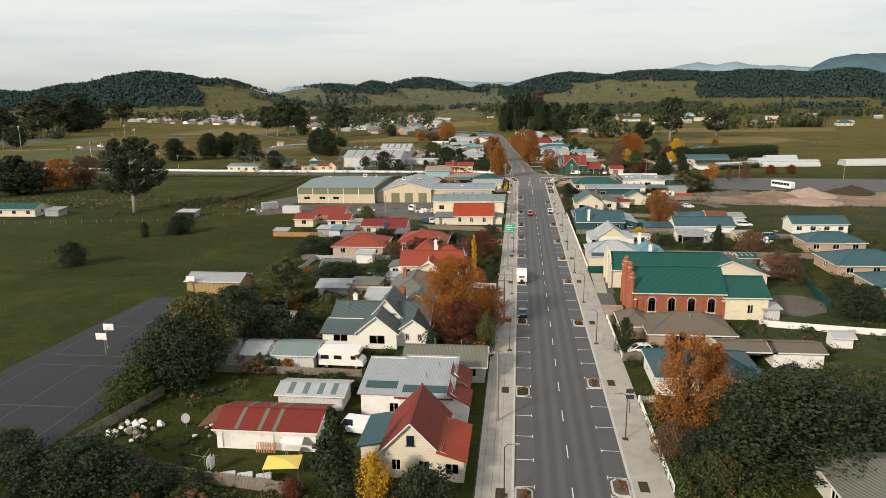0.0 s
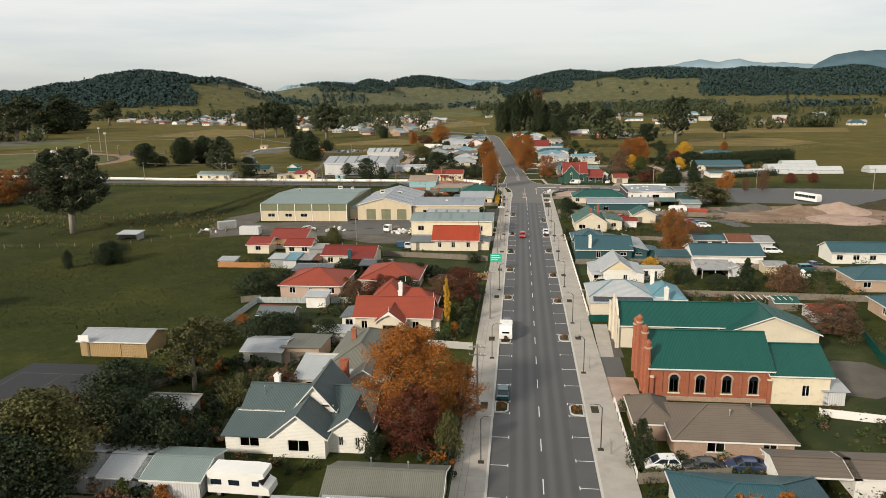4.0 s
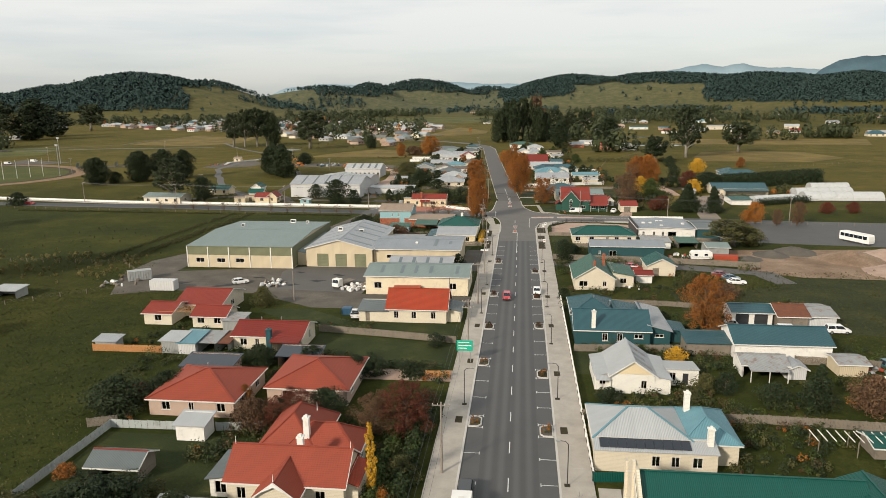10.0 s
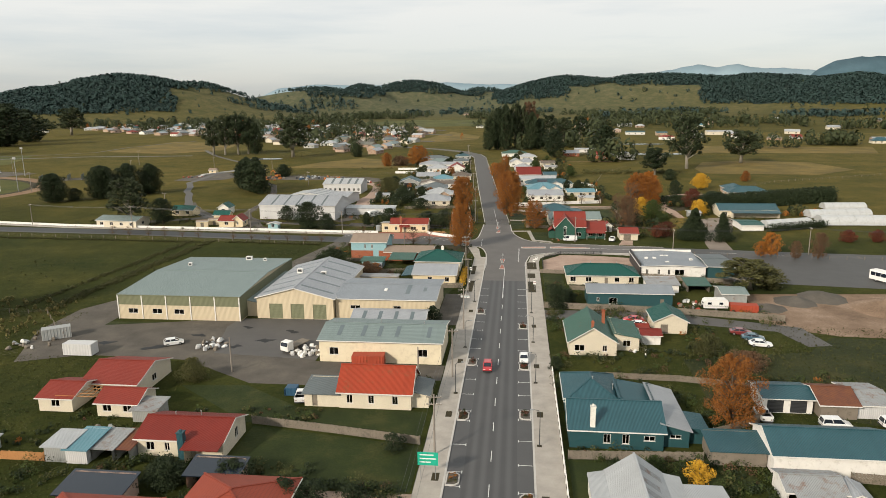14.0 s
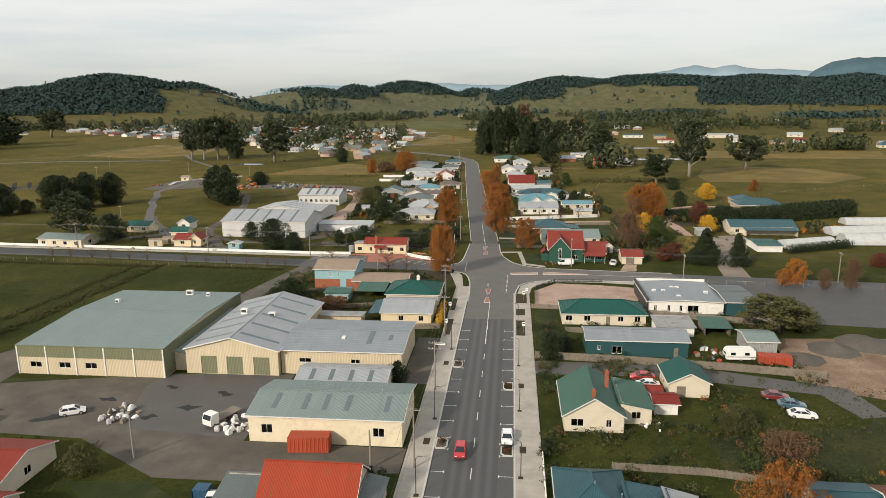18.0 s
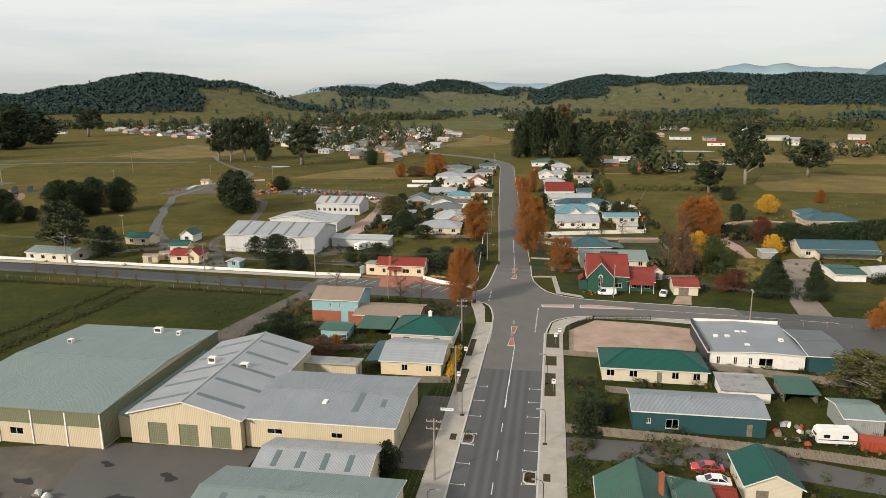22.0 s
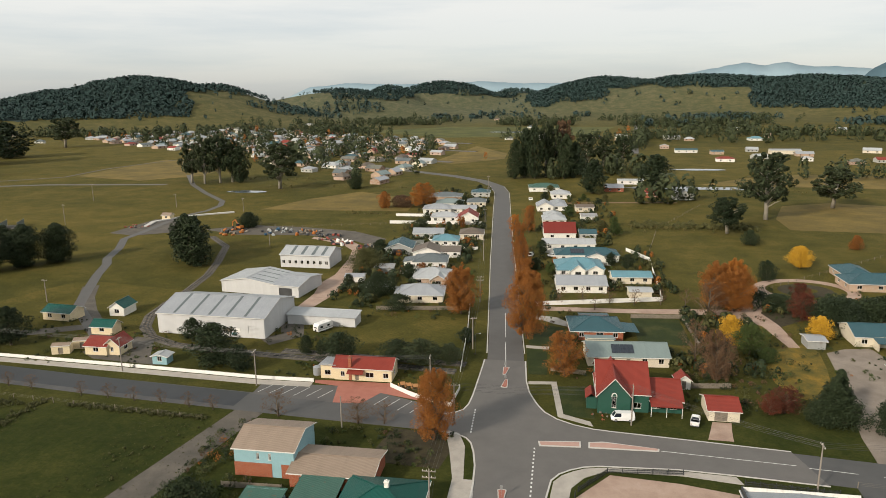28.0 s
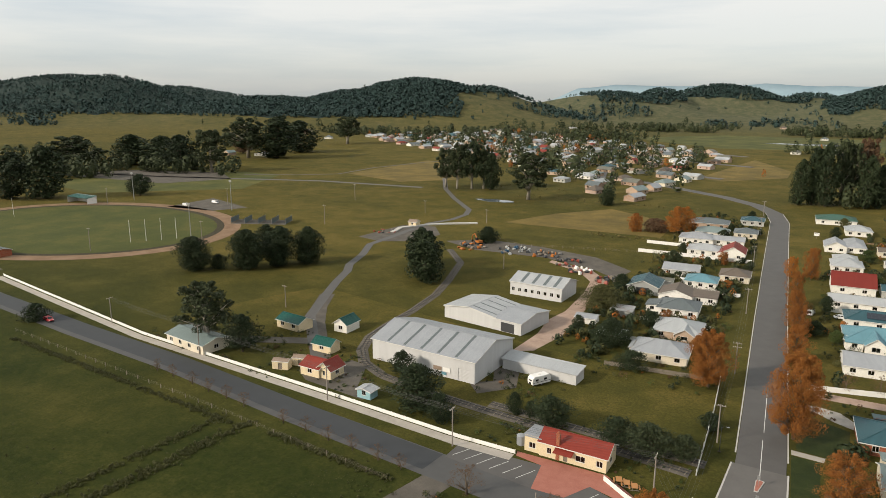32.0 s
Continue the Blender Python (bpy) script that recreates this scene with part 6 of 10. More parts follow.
house("scrap_shed", "patchwork of rusty corrugated iron sheds", "shed", [(-64, 192.6, -60.6, 197, 2.5, 2.8, "sS", {"roof": "r_white"}), (-60.6, 192.4, -57.4, 198, 2.3, 2.8, "sS", {"wall": "w_steelwhite", "roof": "r_blue"}), (-57.4, 193.4, -54, 198.5, 2.1, 2.5, "sS", {"skip": "S", "roof": "r_zincrust"}), (-54, 193.8, -51.7, 199, 2.0, 2.3, "sS", {"skip": "S", "roof": "r_rust"})], "w_steelgrey", "r_zincrust")
house("tin_side_shed", "small tin shed with a rusty roof", "shed", [(-58, 205.5, -54, 209.5, 2.2, 2.6, "sS", {})], "w_steelgrey", "r_zincrust")
house("water_tank_shed", "small grey tin hut on grass", "hut", [(-77.5, 193.5, -73.5, 196, 1.7, 2.1, "sS", {})], "w_steelgrey", "r_zinc")
house("yellow_annexe", "low pale yellow store with a rusty roof", "store", [(-39.6, 286.4, -28.8, 290.6, 2.9, 3.3, "sN", {"E": [D(.5)]})], "w_steelcream", "r_zincrust")
house("carport", "open carport with a striped grey-green roof", "carport", [(-35, 310, -28, 318, 2.4, 3.0, "sS", {"skip": "SWE"})], "w_white", "r_greenold")
house("green_lean", "small blue-grey garden shed", "shed", [(-43.5, 309, -37, 313, 2.0, 2.4, "sS", {})], "w_blue", "r_greenold")
house("veranda", "glazed veranda beside the yellow house", "veranda", [(-28, 291.5, -25.1, 302, 2.3, 2.8, "sW", {"skip": "SW"})], "w_white", "r_teal")
# right of the street
house("olive_roof_house", "house with a broad olive-grey gabled roof", "house", [(25, 58, 43, 71, 2.9, 5.3, "hip", {"W": 1})], "w_white", "r_olive")
house("garden_shed", "pale tin garden shed behind a fence", "shed", [(37.8, 123.5, 40.6, 126.5, 2.2, 2.5, "sS", {})], "w_steelwhite", "r_white")
house("small_green_shed", "small white boarded garden shed", "shed", [(44, 110, 47, 112.5, 2.0, 2.5, "gx", {})], "w_whiter", "r_white")
house("teal_farm_house", "tan brick house with a teal hipped roof", "house", [(63.5, 155, 80, 167, 2.8, 5.0, "hip", {"S": 3, "W": 1})], "w_tan", "r_teal")
house("teal_long_house", "tan brick house with a long teal roof", "house", [(66.5, 179, 80.5, 188, 2.8, 4.6, "hip", {"S": 3})], "w_tan", "r_teal")
house("teal_white_house", "white house with a teal iron roof", "house", [(72, 203.5, 87, 211, 3.0, 4.6, "gx", {"S": 4})], "w_white", "r_teal")
house("teal_corner_house", "tan brick house with a teal hipped roof beside a lawn", "house", [(64, 137, 82, 148, 2.8, 4.8, "hip", {"S": 3, "W": 1})], "w_tan", "r_teal")
house("green_roof_cottage", "cream farm cottage with a green iron roof on the flats", "house", [(-191, 223, -175, 231, 2.8, 4.4, "gx", {"S": 3, "E": 1})], "w_cream", "r_green")
house("tin_stable", "small pale tin stable beside a cottage", "shed", [(-172, 224, -167, 229, 2.2, 2.7, "sS", {})], "w_steelgrey", "r_zincrust")
house("field_shelter", "open tin roofed field shelter in a paddock", "shed", [(-122.3, 223.0, -116.3, 227.0, 2.0, 2.4, "sS", {"skip": "S"})], "w_steelgrey", "r_white")
house("rusty_lean", "rusty red roofed shed", "shed", [(50, 158, 56, 163, 2.2, 2.8, "gx", {})], "w_steelwhite", "r_redrust")
house("pergola_shed", "green roofed chicken shed", "shed", [(46, 165, 50, 169, 1.8, 2.3, "gx", {})], "timber", "r_green")
house("teal_annexe", "grey-walled lean-to with a teal roof", "shed", [(30.8, 200, 38.2, 205, 2.3, 2.9, "sS", {})], "timber", "r_teal")
house("rusty_hut", "white hut with a rusty iron roof and veranda", "hut", [(37.4, 190.4, 44.4, 195.5, 2.4, 3.2, "gx", {"skip": "S"})], "w_whiter", "r_zincrust")
house("curved_tank", "pale rounded tin tank shed", "tank", [(44.4, 190, 47.2, 193.5, 2.0, 2.6, "gy", {})], "w_steelwhite", "r_zinc")
house("open_garage", "white double garage with a teal roof", "garage", [(43.5, 217.6, 51.2, 224, 2.7, 3.5, "gx", {"S": [D(.25, "dark", 2.6, 2.2), D(.72, "dark", 2.6, 2.2)]})], "w_whiter", "r_teal")
house("rust_barn", "timber barn with a rusty red iron roof", "barn", [(51.8, 216, 57.4, 224, 2.6, 3.9, "gx", {})], "timber", "r_rust")
house("pale_barn", "tin barn with a pale rusty roof", "barn", [(57.6, 216.5, 62.8, 225, 2.5, 3.2, "gx", {})], "w_steelwhite", "r_zincrust")
house("yellow_tin_shed", "yellowed tin shed behind a fence", "shed", [(53, 192, 57.5, 196.5, 2.3, 2.7, "gx", {})], "w_steelcream", "r_zincrust")
house("red_privy", "small white outhouse with a red roof", "shed", [(29.4, 247.8, 33.2, 252, 2.2, 2.8, "gx", {})], "w_whiter", "r_maroon")
house("white_privy", "small white boarded outhouse", "shed", [(29, 253, 31.5, 255.5, 2.0, 2.4, "gx", {})], "w_whiter", "r_red")
house("grey_tin_shed", "grey tin shed beside a caravan", "shed", [(53.6, 277, 59.4, 284, 3.0, 3.7, "gx", {})], "w_steelgrey", "r_sea")
house("patched_shed", "low shed with a patched rusty roof", "shed", [(37.6, 287, 45.5, 293.5, 2.2, 2.7, "sS", {})], "w_whiter", "r_zincrust")
house("mossy_shed", "low mossy roofed glasshouse frame", "shed", [(48, 288, 53.5, 294, 1.9, 2.4, "sS", {"skip": "S"})], "timber", "r_greenold")
house("dark_office_shed", "dark green shed behind the white office", "shed", [(57, 303, 64, 318, 3.4, 3.9, "gx", {})], "w_teal", "r_grey")
# the railway park
house("long_store", "long low pale grey store beside the train shed", "store", [(-71, 401, -49.8, 406.5, 3.0, 3.6, "sS", {})], "w_steelwhite", "r_white", rz=-2)
house("green_cabin", "small white cabin with a green roof", "cabin", [(-129.8, 401.5, -124.8, 408, 2.9, 4.6, "gy", {"S": [W(.5, 1.6)]})], "w_white", "r_green")
house("yellow_cabin", "yellow cabin with a green roof", "cabin", [(-124.5, 385.2, -117.8, 389.5, 2.6, 4.0, "gx", {"S": 1})], "w_yellow", "r_green")
house("red_roof_hut", "cream station hut with a red gabled roof", "hut", [(-115.8, 370.4, -109.5, 377, 2.7, 4.2, "gx", {"S": 1}), (-110.5, 371, -106, 376.5, 2.8, 4.7, "gy", {"S": [W(.5, .8)], "E": 1})], "w_yellow", "r_red")
for x, y in ((-125.2, 369.6), (-122.2, 374.2)):
    house("goods_van", "small yellow railway goods van body", "wagon", [(x, y, x + 4.6, y + 2.6, 2.4, 2.8, "gx", {"S": [D(.5, "timber", 1.2, 1.8)], "over": .1})], "w_yellow", "r_beige", group="goods vans", rz=18)
house("ticket_hut", "small pale blue-grey kiosk", "hut", [(-94, 366.6, -90, 369.6, 2.3, 2.8, "gy", {"S": [W(.5, 1.2)]})], "w_blue", "r_white")
house("curved_shed", "low white shed with folded roof bays", "shed", [(-106, 430, -86, 446, 4.2, 5.6, "gy", {"roof": "r_white"}), (-86, 430, -76, 447, 4.0, 5.4, "gx", {"S": [D(.5, "dark", 5, 3)]})], "w_steelwhite", "r_zinc", rz=-8)
house("loco_shed", "pale steel engine shed with window row", "shed", [(-99.5, 467, -79, 481, 5.2, 7.4, "gx", {"S": [W((k + .5) / 8, 1.2, 1.4, 1.5) for k in range(8)]})], "w_steelwhite", "r_white", rz=-2)
house("oval_clubhouse", "cream clubrooms with a pale sea-green roof", "clubhouse", [(-166, 367, -148, 376, 3.0, 4.2, "gx", {"S": 4, "E": 1})], "w_cream", "r_sea", rz=-6)
house("green_roof_hall", "cream hut with a teal green roof", "hut", [(-148, 395, -138, 401, 2.8, 4.2, "gx", {"S": 2})], "w_yellow", "r_green", rz=-5)
house("grandstand", "low white grandstand beside the oval", "stand", [(-452, 512, -430, 519, 4, 5, "sS", {"skip": "S"})], "w_whiter", "r_green")
house("clubroom_far", "low dark clubrooms at the oval gate", "clubhouse", [(-342, 398, -322, 406, 3, 4, "gx", {"S": 3})], "w_brick", "r_grey")
# the street beyond the crossing, left
FAR = [  # volumes, wall, roof, label
    ([(-43.5, 427, -28.5, 438.5, 2.8, 5.0, "hip", {S: 3, "E": 2}), (-44.5, 429.5, -43.5, 436, 2.4, 2.9, "sW", {})], "w_cream", "r_zinc", "cream house with a pale grey hipped roof"),
    ([(-42.5, 448, -29, 460.5, 2.8, 5.2, "hip", {S: 3, "E": 2}), (-36, 446.2, -30.5, 452, 2.7, 4.4, "gy", {S: [W(.5, 2, 1.2)]})], "w_tan", "r_white", "tan brick house with a pale hipped roof"),
    ([(-47, 471, -34, 483, 2.9, 5.0, "hip", {S: 3, "E": 1}), (-51, 473, -47, 480, 2.5, 3.2, "sW", {S: 1})], "w_whiter", "r_grey", "white house with a dark grey hipped roof"),
    ([(-63.2, 492, -52, 505, 3.2, 5.4, "gy", {S: [D(.5, "dark", 5, 2.6)]})], "w_steelgrey", "r_teal", "shed with a dark teal gabled roof"),
    ([(-46.1, 511, -34.6, 521, 2.9, 4.8, "hip", {S: 3})], "w_white", "r_blue", "white house with a pale blue hipped roof"),
    ([(-50.5, 487.5, -39, 499, 2.8, 4.8, "gy", {S: 2}), (-39, 489.5, -31, 497, 2.7, 3.6, "sS", {S: 2})], "w_whiter", "r_brown", "white house with a brown gabled roof"),
    ([(-36, 527, -25, 538, 2.8, 4.8, "hip", {S: 2})], "w_cream", "r_brown", "cream house with a brown hipped roof"),
    ([(-58, 526, -44, 536, 2.8, 4.4, "gx", {S: 3})], "w_grey", "r_zinc", "grey house with a zinc roof"),
    ([(-57, 569, -43, 580, 2.9, 4.8, "hip", {S: 3})], "w_white", "r_white", "white house with a pale hipped roof"),
    ([(-42.1, 567, -32, 581, 3.2, 6.0, "gy", {S: 2, "E": 1}), (-43.5, 568.5, -42.1, 579, 2.6, 3.4, "sW", {})], "w_white", "r_red", "white house with a red gabled roof"),
    ([(-66, 594, -50, 606, 3.0, 5.0, "hip", {S: 3}), (-50, 596, -36, 604, 2.8, 4.2, "gx", {S: 3})], "w_white", "r_zinc", "long white house with a grey roof"),
    ([(-62, 614, -46, 626, 3.0, 5.0, "hip", {S: 3})], "w_white", "r_sea", "white house with a blue-grey roof"),
    ([(-44, 620, -33, 632, 3.0, 4.8, "hip", {S: 2})], "w_cream", "r_grey", "cream house with a grey hipped roof"),
    ([(-70, 640, -50, 653, 3.0, 5.0, "hip", {S: 3})], "w_tan", "r_grey", "tan house with a dark hipped roof"),
    ([(-46, 660, -34, 672, 3.0, 4.8, "hip", {S: 3})], "w_grey", "r_teal", "grey house with a teal roof"),
    ([(-67.6, 448.6, -61, 453.5, 2.2, 2.8, "gx", {S: [D(.4)]})], "w_whiter", "r_zinc", "white boarded garden shed"),
    ([(-56, 436.4, -48.6, 443, 2.3, 2.9, "gx", {})], "w_cream", "r_white", "small cream garden shed with a pale roof"),
    ([(-60, 462, -53, 467, 2.2, 2.7, "sS", {})], "w_steelgrey", "r_zincrust", "rusty tin garden shed"),
    ([(-56, 508, -50, 513, 2.2, 2.8, "gx", {})], "w_whiter", "r_olive", "small white shed with an olive roof"),
    ([(12.2, 399, 26.4, 411.5, 2.8, 5.0, "hip", {S: [W(.2), W(.55, 2), W(.85)], "W": 2}), (16, 411.5, 24, 415, 2.6, 3.2, "sN", {}), (26.4, 400, 30.4, 407, 2.3, 2.6, "sE", {"skip": "SE"})], "w_brick", "r_teal", "red brick house with a slate-teal hipped roof"),
    ([(16, 380.8, 36, 391, 2.8, 4.8, "gx", {S: [W(.1), W(.3), D(.5), W(.7), W(.9)]}), (17, 391, 24, 396, 2.7, 3.6, "sN", {})], "w_cream", "r_sea", "cream house with a pale sea-green roof and solar panels"),
    ([(8.6, 445, 25.4, 456.5, 2.9, 4.8, "gx", {S: 4, "W": 2})], "w_white", "r_zinc", "white house with a grey gabled roof"),
    ([(8.4, 468, 26, 481.5, 2.9, 5.4, "hip", {"W": 2}), (13.4, 464.6, 18.6, 474, 2.9, 5.0, "gy", {S: [W(.5, 2.2, 1.4)]}), (19.6, 466, 25.4, 473, 2.8, 4.4, "gy", {S: [W(.5, 1.8, 1.3)]}), (8.6, 466.4, 13, 470, 2.5, 3.2, "sS", {S: 1})], "w_white", "r_blue", "white house with a many-gabled sky-blue roof"),
    ([(28.4, 458.4, 42, 466, 2.7, 3.9, "gx", {S: 3})], "w_cream", "r_blue", "cream outbuilding with a pale blue roof"),
    ([(8.2, 489.5, 33.4, 500, 3.0, 5.0, "hip", {S: 4}), (20, 487, 28, 492, 2.8, 4.2, "gy", {S: 1})], "w_white", "r_teal", "white house with a dark teal roof and solar panels"),
    ([(3.0, 510, 25.2, 518.5, 2.9, 4.4, "gx", {S: 4})], "w_white", "r_white", "white house with a pale grey roof"),
    ([(3.0, 532, 17.4, 546, 3.2, 7.0, "gx", {S: 2})], "w_white", "r_maroon", "house with a steep dark red roof and dormers"),
    ([(19.5, 533, 27, 541, 2.8, 4.2, "gx", {S: 2})], "w_grey", "r_teal", "grey outbuilding with a teal roof"),
    ([(2, 567, 13.6, 580, 3.0, 5.2, "hip", {S: 3}), (3.5, 580, 12.6, 590, 2.9, 4.6, "hip", {})], "w_white", "r_white", "white house with two pale hipped roofs"),
    ([(-2, 608, 7, 622, 3.0, 5.2, "gy", {S: 2}), (7, 610, 15, 630, 3.0, 4.8, "hip", {S: 2})], "w_white", "r_zinc", "white house with zinc roofs"),
    ([(6, 656.5, 18, 670, 3.0, 5.2, "hip", {S: 3})], "w_white", "r_white", "white house with a pale roof"),
    ([(-9.3, 687, 11, 702, 3.0, 5.2, "hip", {S: 3})], "w_white", "r_greenold", "white house with a faded green roof"),
    ([(32.6, 440.5, 39.8, 446, 2.6, 3.2, "gx", {})], "w_cream", "r_white", "small cream garden shed"),
    ([(22, 580, 30, 588, 2.6, 3.6, "gx", {})], "w_white", "r_zincrust", "small tin roofed shed"),
    ([(20, 608, 30, 616, 2.8, 4.0, "gx", {S: 2})], "w_cream", "r_brown", "cream outbuilding with a brown roof"),
    ([(107, 458, 127, 470, 2.9, 5.2, "hip", {"W": 2, S: 3}), (110, 468, 120, 484, 2.9, 4.8, "hip", {"W": 2})], "w_tan", "r_teal", "brick farmhouse with broad teal hipped roofs"),
    ([(74.5, 399.5, 79, 404.5, 2.5, 2.9, "gx", {})], "w_steelgrey", "r_zinc", "grey steel garden shed"),
    ([(87.5, 403, 111, 414, 3.0, 5.0, "gx", {S: 5}), (92, 399.6, 110.5, 403, 2.4, 3.0, "sS", {"skip": "S"})], "w_cream", "r_teal", "cream dairy building with a teal roof"),
    ([(87.5, 373.5, 95.5, 385, 2.2, 2.6, "gx", {})], "w_whiter", "r_green", "white walled store with a green roof"),
    ([(66, 666, 74, 676, 3.2, 5.6, "gx", {S: 2})], "w_brick", "r_maroon", "dark red barn with a white gable"),
    ([(82, 657.5, 94, 672, 4.0, 5.8, "gy", {S: 1})], "w_white", "r_white", "plain white farm shed"),
    ([(42, 690, 54, 700, 3.0, 5.0, "gx", {S: 2})], "w_brick", "r_zinc", "brick cottage with a pale roof"),
    ([(138, 997, 161, 1004, 3.2, 4.6, "gx", {S: 3})], "w_white", "r_teal", "long white shed with a teal roof"),
    ([(171, 978, 184, 986, 3.2, 4.6, "gx", {S: 2})], "w_tan", "r_teal", "tan shed with a teal roof"),
    ([(232, 984, 262, 994, 4.2, 5.4, "gx", {S: 2})], "w_cream", "r_zinc", "long cream farm shed"),
    ([(263, 1186, 282, 1200, 3.0, 5.6, "hip", {S: 3})], "w_white", "r_blue", "white farmhouse with a blue hipped roof"),
    ([(157, 1205, 178, 1217, 3.4, 5.6, "gx", {S: 3})], "w_white", "r_white", "white farmhouse with a pale roof"),
    ([(297, 1428, 327, 1438, 4.0, 5.2, "gx", {S: 2})], "w_cream", "r_white", "long cream shed below the woods"),
    ([(95, 1244, 112, 1252, 3.2, 4.6, "gx", {S: 2})], "w_white", "r_white", "low white shed beside the hill road"),
    ([(36, 368.8, 39, 372, 2.4, 3.6, "gy", {S: [D(.5)]})], "w_white", "r_red", "little white outhouse with a red roof"),
    ([(54, 730, 72, 736, 3.0, 3.8, "gx", {S: 3})], "w_whiter", "r_white", "long white farm shed"),
]
for vs_, wl_, rf, lb in FAR:
    hh_ = house("house", lb, "house", vs_, wl_, rf, group="houses of the far street", rz=4.3 if vs_[0][0] < 50 and vs_[0][1] < 720 else 0)
    if "solar" in lb:
        v = vs_[0]
        ox_, oy_ = (v[0] + v[2]) / 2, (v[1] + v[3]) / 2
        tl = math.degrees(math.atan2(v[5] - v[4], (v[3] - v[1]) / 2))
        solar_row(hh_, v[0] + 6 - ox_, v[1] + .9 - oy_, v[4] + .9 * math.tan(radians(tl)) + .16, 5, 2, 0, tl, 1.1, 1.6)


# white plastic tunnels of the farm
def tunnel(x, y, L, w, rz):
    t = thing("poly_tunnel", x, y, 0, "long white plastic covered growing tunnel", "tunnel", "growing tunnels", rz)
    n = 9
    rings = [[(u, w / 2 * math.cos(math.pi * k / n), 0.2 + w * 0.42 * math.sin(math.pi * k / n)) for k in range(n + 1)] for u in np.linspace(0, L, 8)]
    part("cover", Geo().loft(rings), "poly", t)
    for u in np.linspace(0, L, 6):
        part("hoop", Geo().tube([(u, (w / 2 + .04) * math.cos(math.pi * k / n), 0.2 + (w * 0.42 + .04) * math.sin(math.pi * k / n)) for k in range(n + 1)], [.05] * (n + 1), 5), "steel", t)


tunnel(97.5, 380, 20, 6.5, 20)
tunnel(121, 389, 32, 8, 2)
tunnel(123, 405, 26, 7, 9)
tunnel(138, 427, 18, 6, 4)
tunnel(166, 392, 24, 8, 6)

# the far village and scattered farms
r_ = random.Random(11)
VW = ["w_white", "w_cream", "w_tan", "w_grey", "w_brown", "w_grey", "w_pink", "w_tan"]
VR = ["r_grey", "r_zinc", "r_white", "r_red", "r_teal", "r_brown", "r_sea", "r_white", "r_zinc", "r_white", "r_beige", "r_grey", "r_olive", "r_zinc"]
RW = {"r_grey": "grey", "r_zinc": "zinc", "r_white": "pale", "r_orange": "orange", "r_teal": "teal", "r_brown": "brown", "r_sea": "grey-green", "r_red": "red", "r_beige": "beige", "r_olive": "olive-grey"}
WW = {"w_brown": "brown brick", "w_white": "white", "w_cream": "cream", "w_tan": "tan brick", "w_whiter": "white", "w_brick": "red brick", "w_grey": "grey", "w_yellow": "pale yellow", "w_pink": "pink brick"}


def village_house(x, y, rz, z=0.0, small=False):
    a, b = r_.uniform(9, 17), r_.uniform(8, 11)
    if small:
        a, b = r_.uniform(5, 8), r_.uniform(4, 6)
    wl_, rf = r_.choice(VW), r_.choice(VR)
    k = r_.choice(["hip", "gx", "gx", "hip", "gy"])
    h = house("village_house", f"{WW[wl_]} village house with a {RW[rf]} roof", "house", [(x, y, x + a, y + b, r_.uniform(2.8, 3.3), r_.uniform(4.6, 6), k, {S: r_.choice([2, 3]), "nocap": True, "plain": True})], wl_, rf, group="village houses", rz=rz)
    h.location.z = z
    return h


VILLAGE = [(-128, 715), (-172, 740), (-241, 815), (-343, 932), (-430, 980), (-560, 1060), (-720, 1200), (-650, 1330), (-608, 1480), (-480, 1420), (-388, 1340), (-290, 1280), (-177, 1170), (-120, 1110), (-125, 900), (-98, 780)]


def inside(x, y, poly):
    k = False
    for (ax, ay), (bx, by) in zip(poly, poly[1:] + poly[:1]):
        if (ay > y) != (by > y) and x < (bx - ax) * (y - ay) / (by - ay) + ax:
            k = not k
    return k


done = []
for k in range(7000):
    if len(done) > 225:
        break
    x, y = r_.uniform(-740, -60), r_.uniform(700, 1500)
    if not inside(x, y, VILLAGE) or any(abs(x - p) < 20 and abs(y - q) < 20 for p, q in done) or (y > 1150 and r_.random() < .4):
        continue
    if any(abs((x - MAIN2[i][0])) < 18 and abs(y - MAIN2[i][1]) < 22 for i in range(len(MAIN2))):
        continue
    done.append((x, y))
    village_house(x, y, -18 + 90 * r_.randint(0, 1) + r_.uniform(-4, 4), lift(x, y))
for x, y in ((-700, 1180), (-690, 1195), (-640, 1150), (-560, 1120), (-730, 1110), (-540, 1090), (-520, 1075), (-590, 1130), (-640, 820), (-600, 830), (130, 1050), (160, 900), (200, 930), (240, 910), (270, 880), (300, 900), (250, 960), (330, 1000), (215, 1010), (360, 850), (350, 830), (180, 1180), (90, 1180), (60, 1220), (-20, 1200), (-60, 1190), (-500, 1600), (-40, 1500), (300, 1250), (420, 1100), (480, 1020), (-130, 1850), (520, 780), (700, 900), (640, 1050), (900, 1200), (-900, 1250), (-860, 1200), (-960, 1300), (-780, 1280), (450, 1400), (600, 1350)):
    village_house(x, y, r_.uniform(-20, 20), lift(x, y))


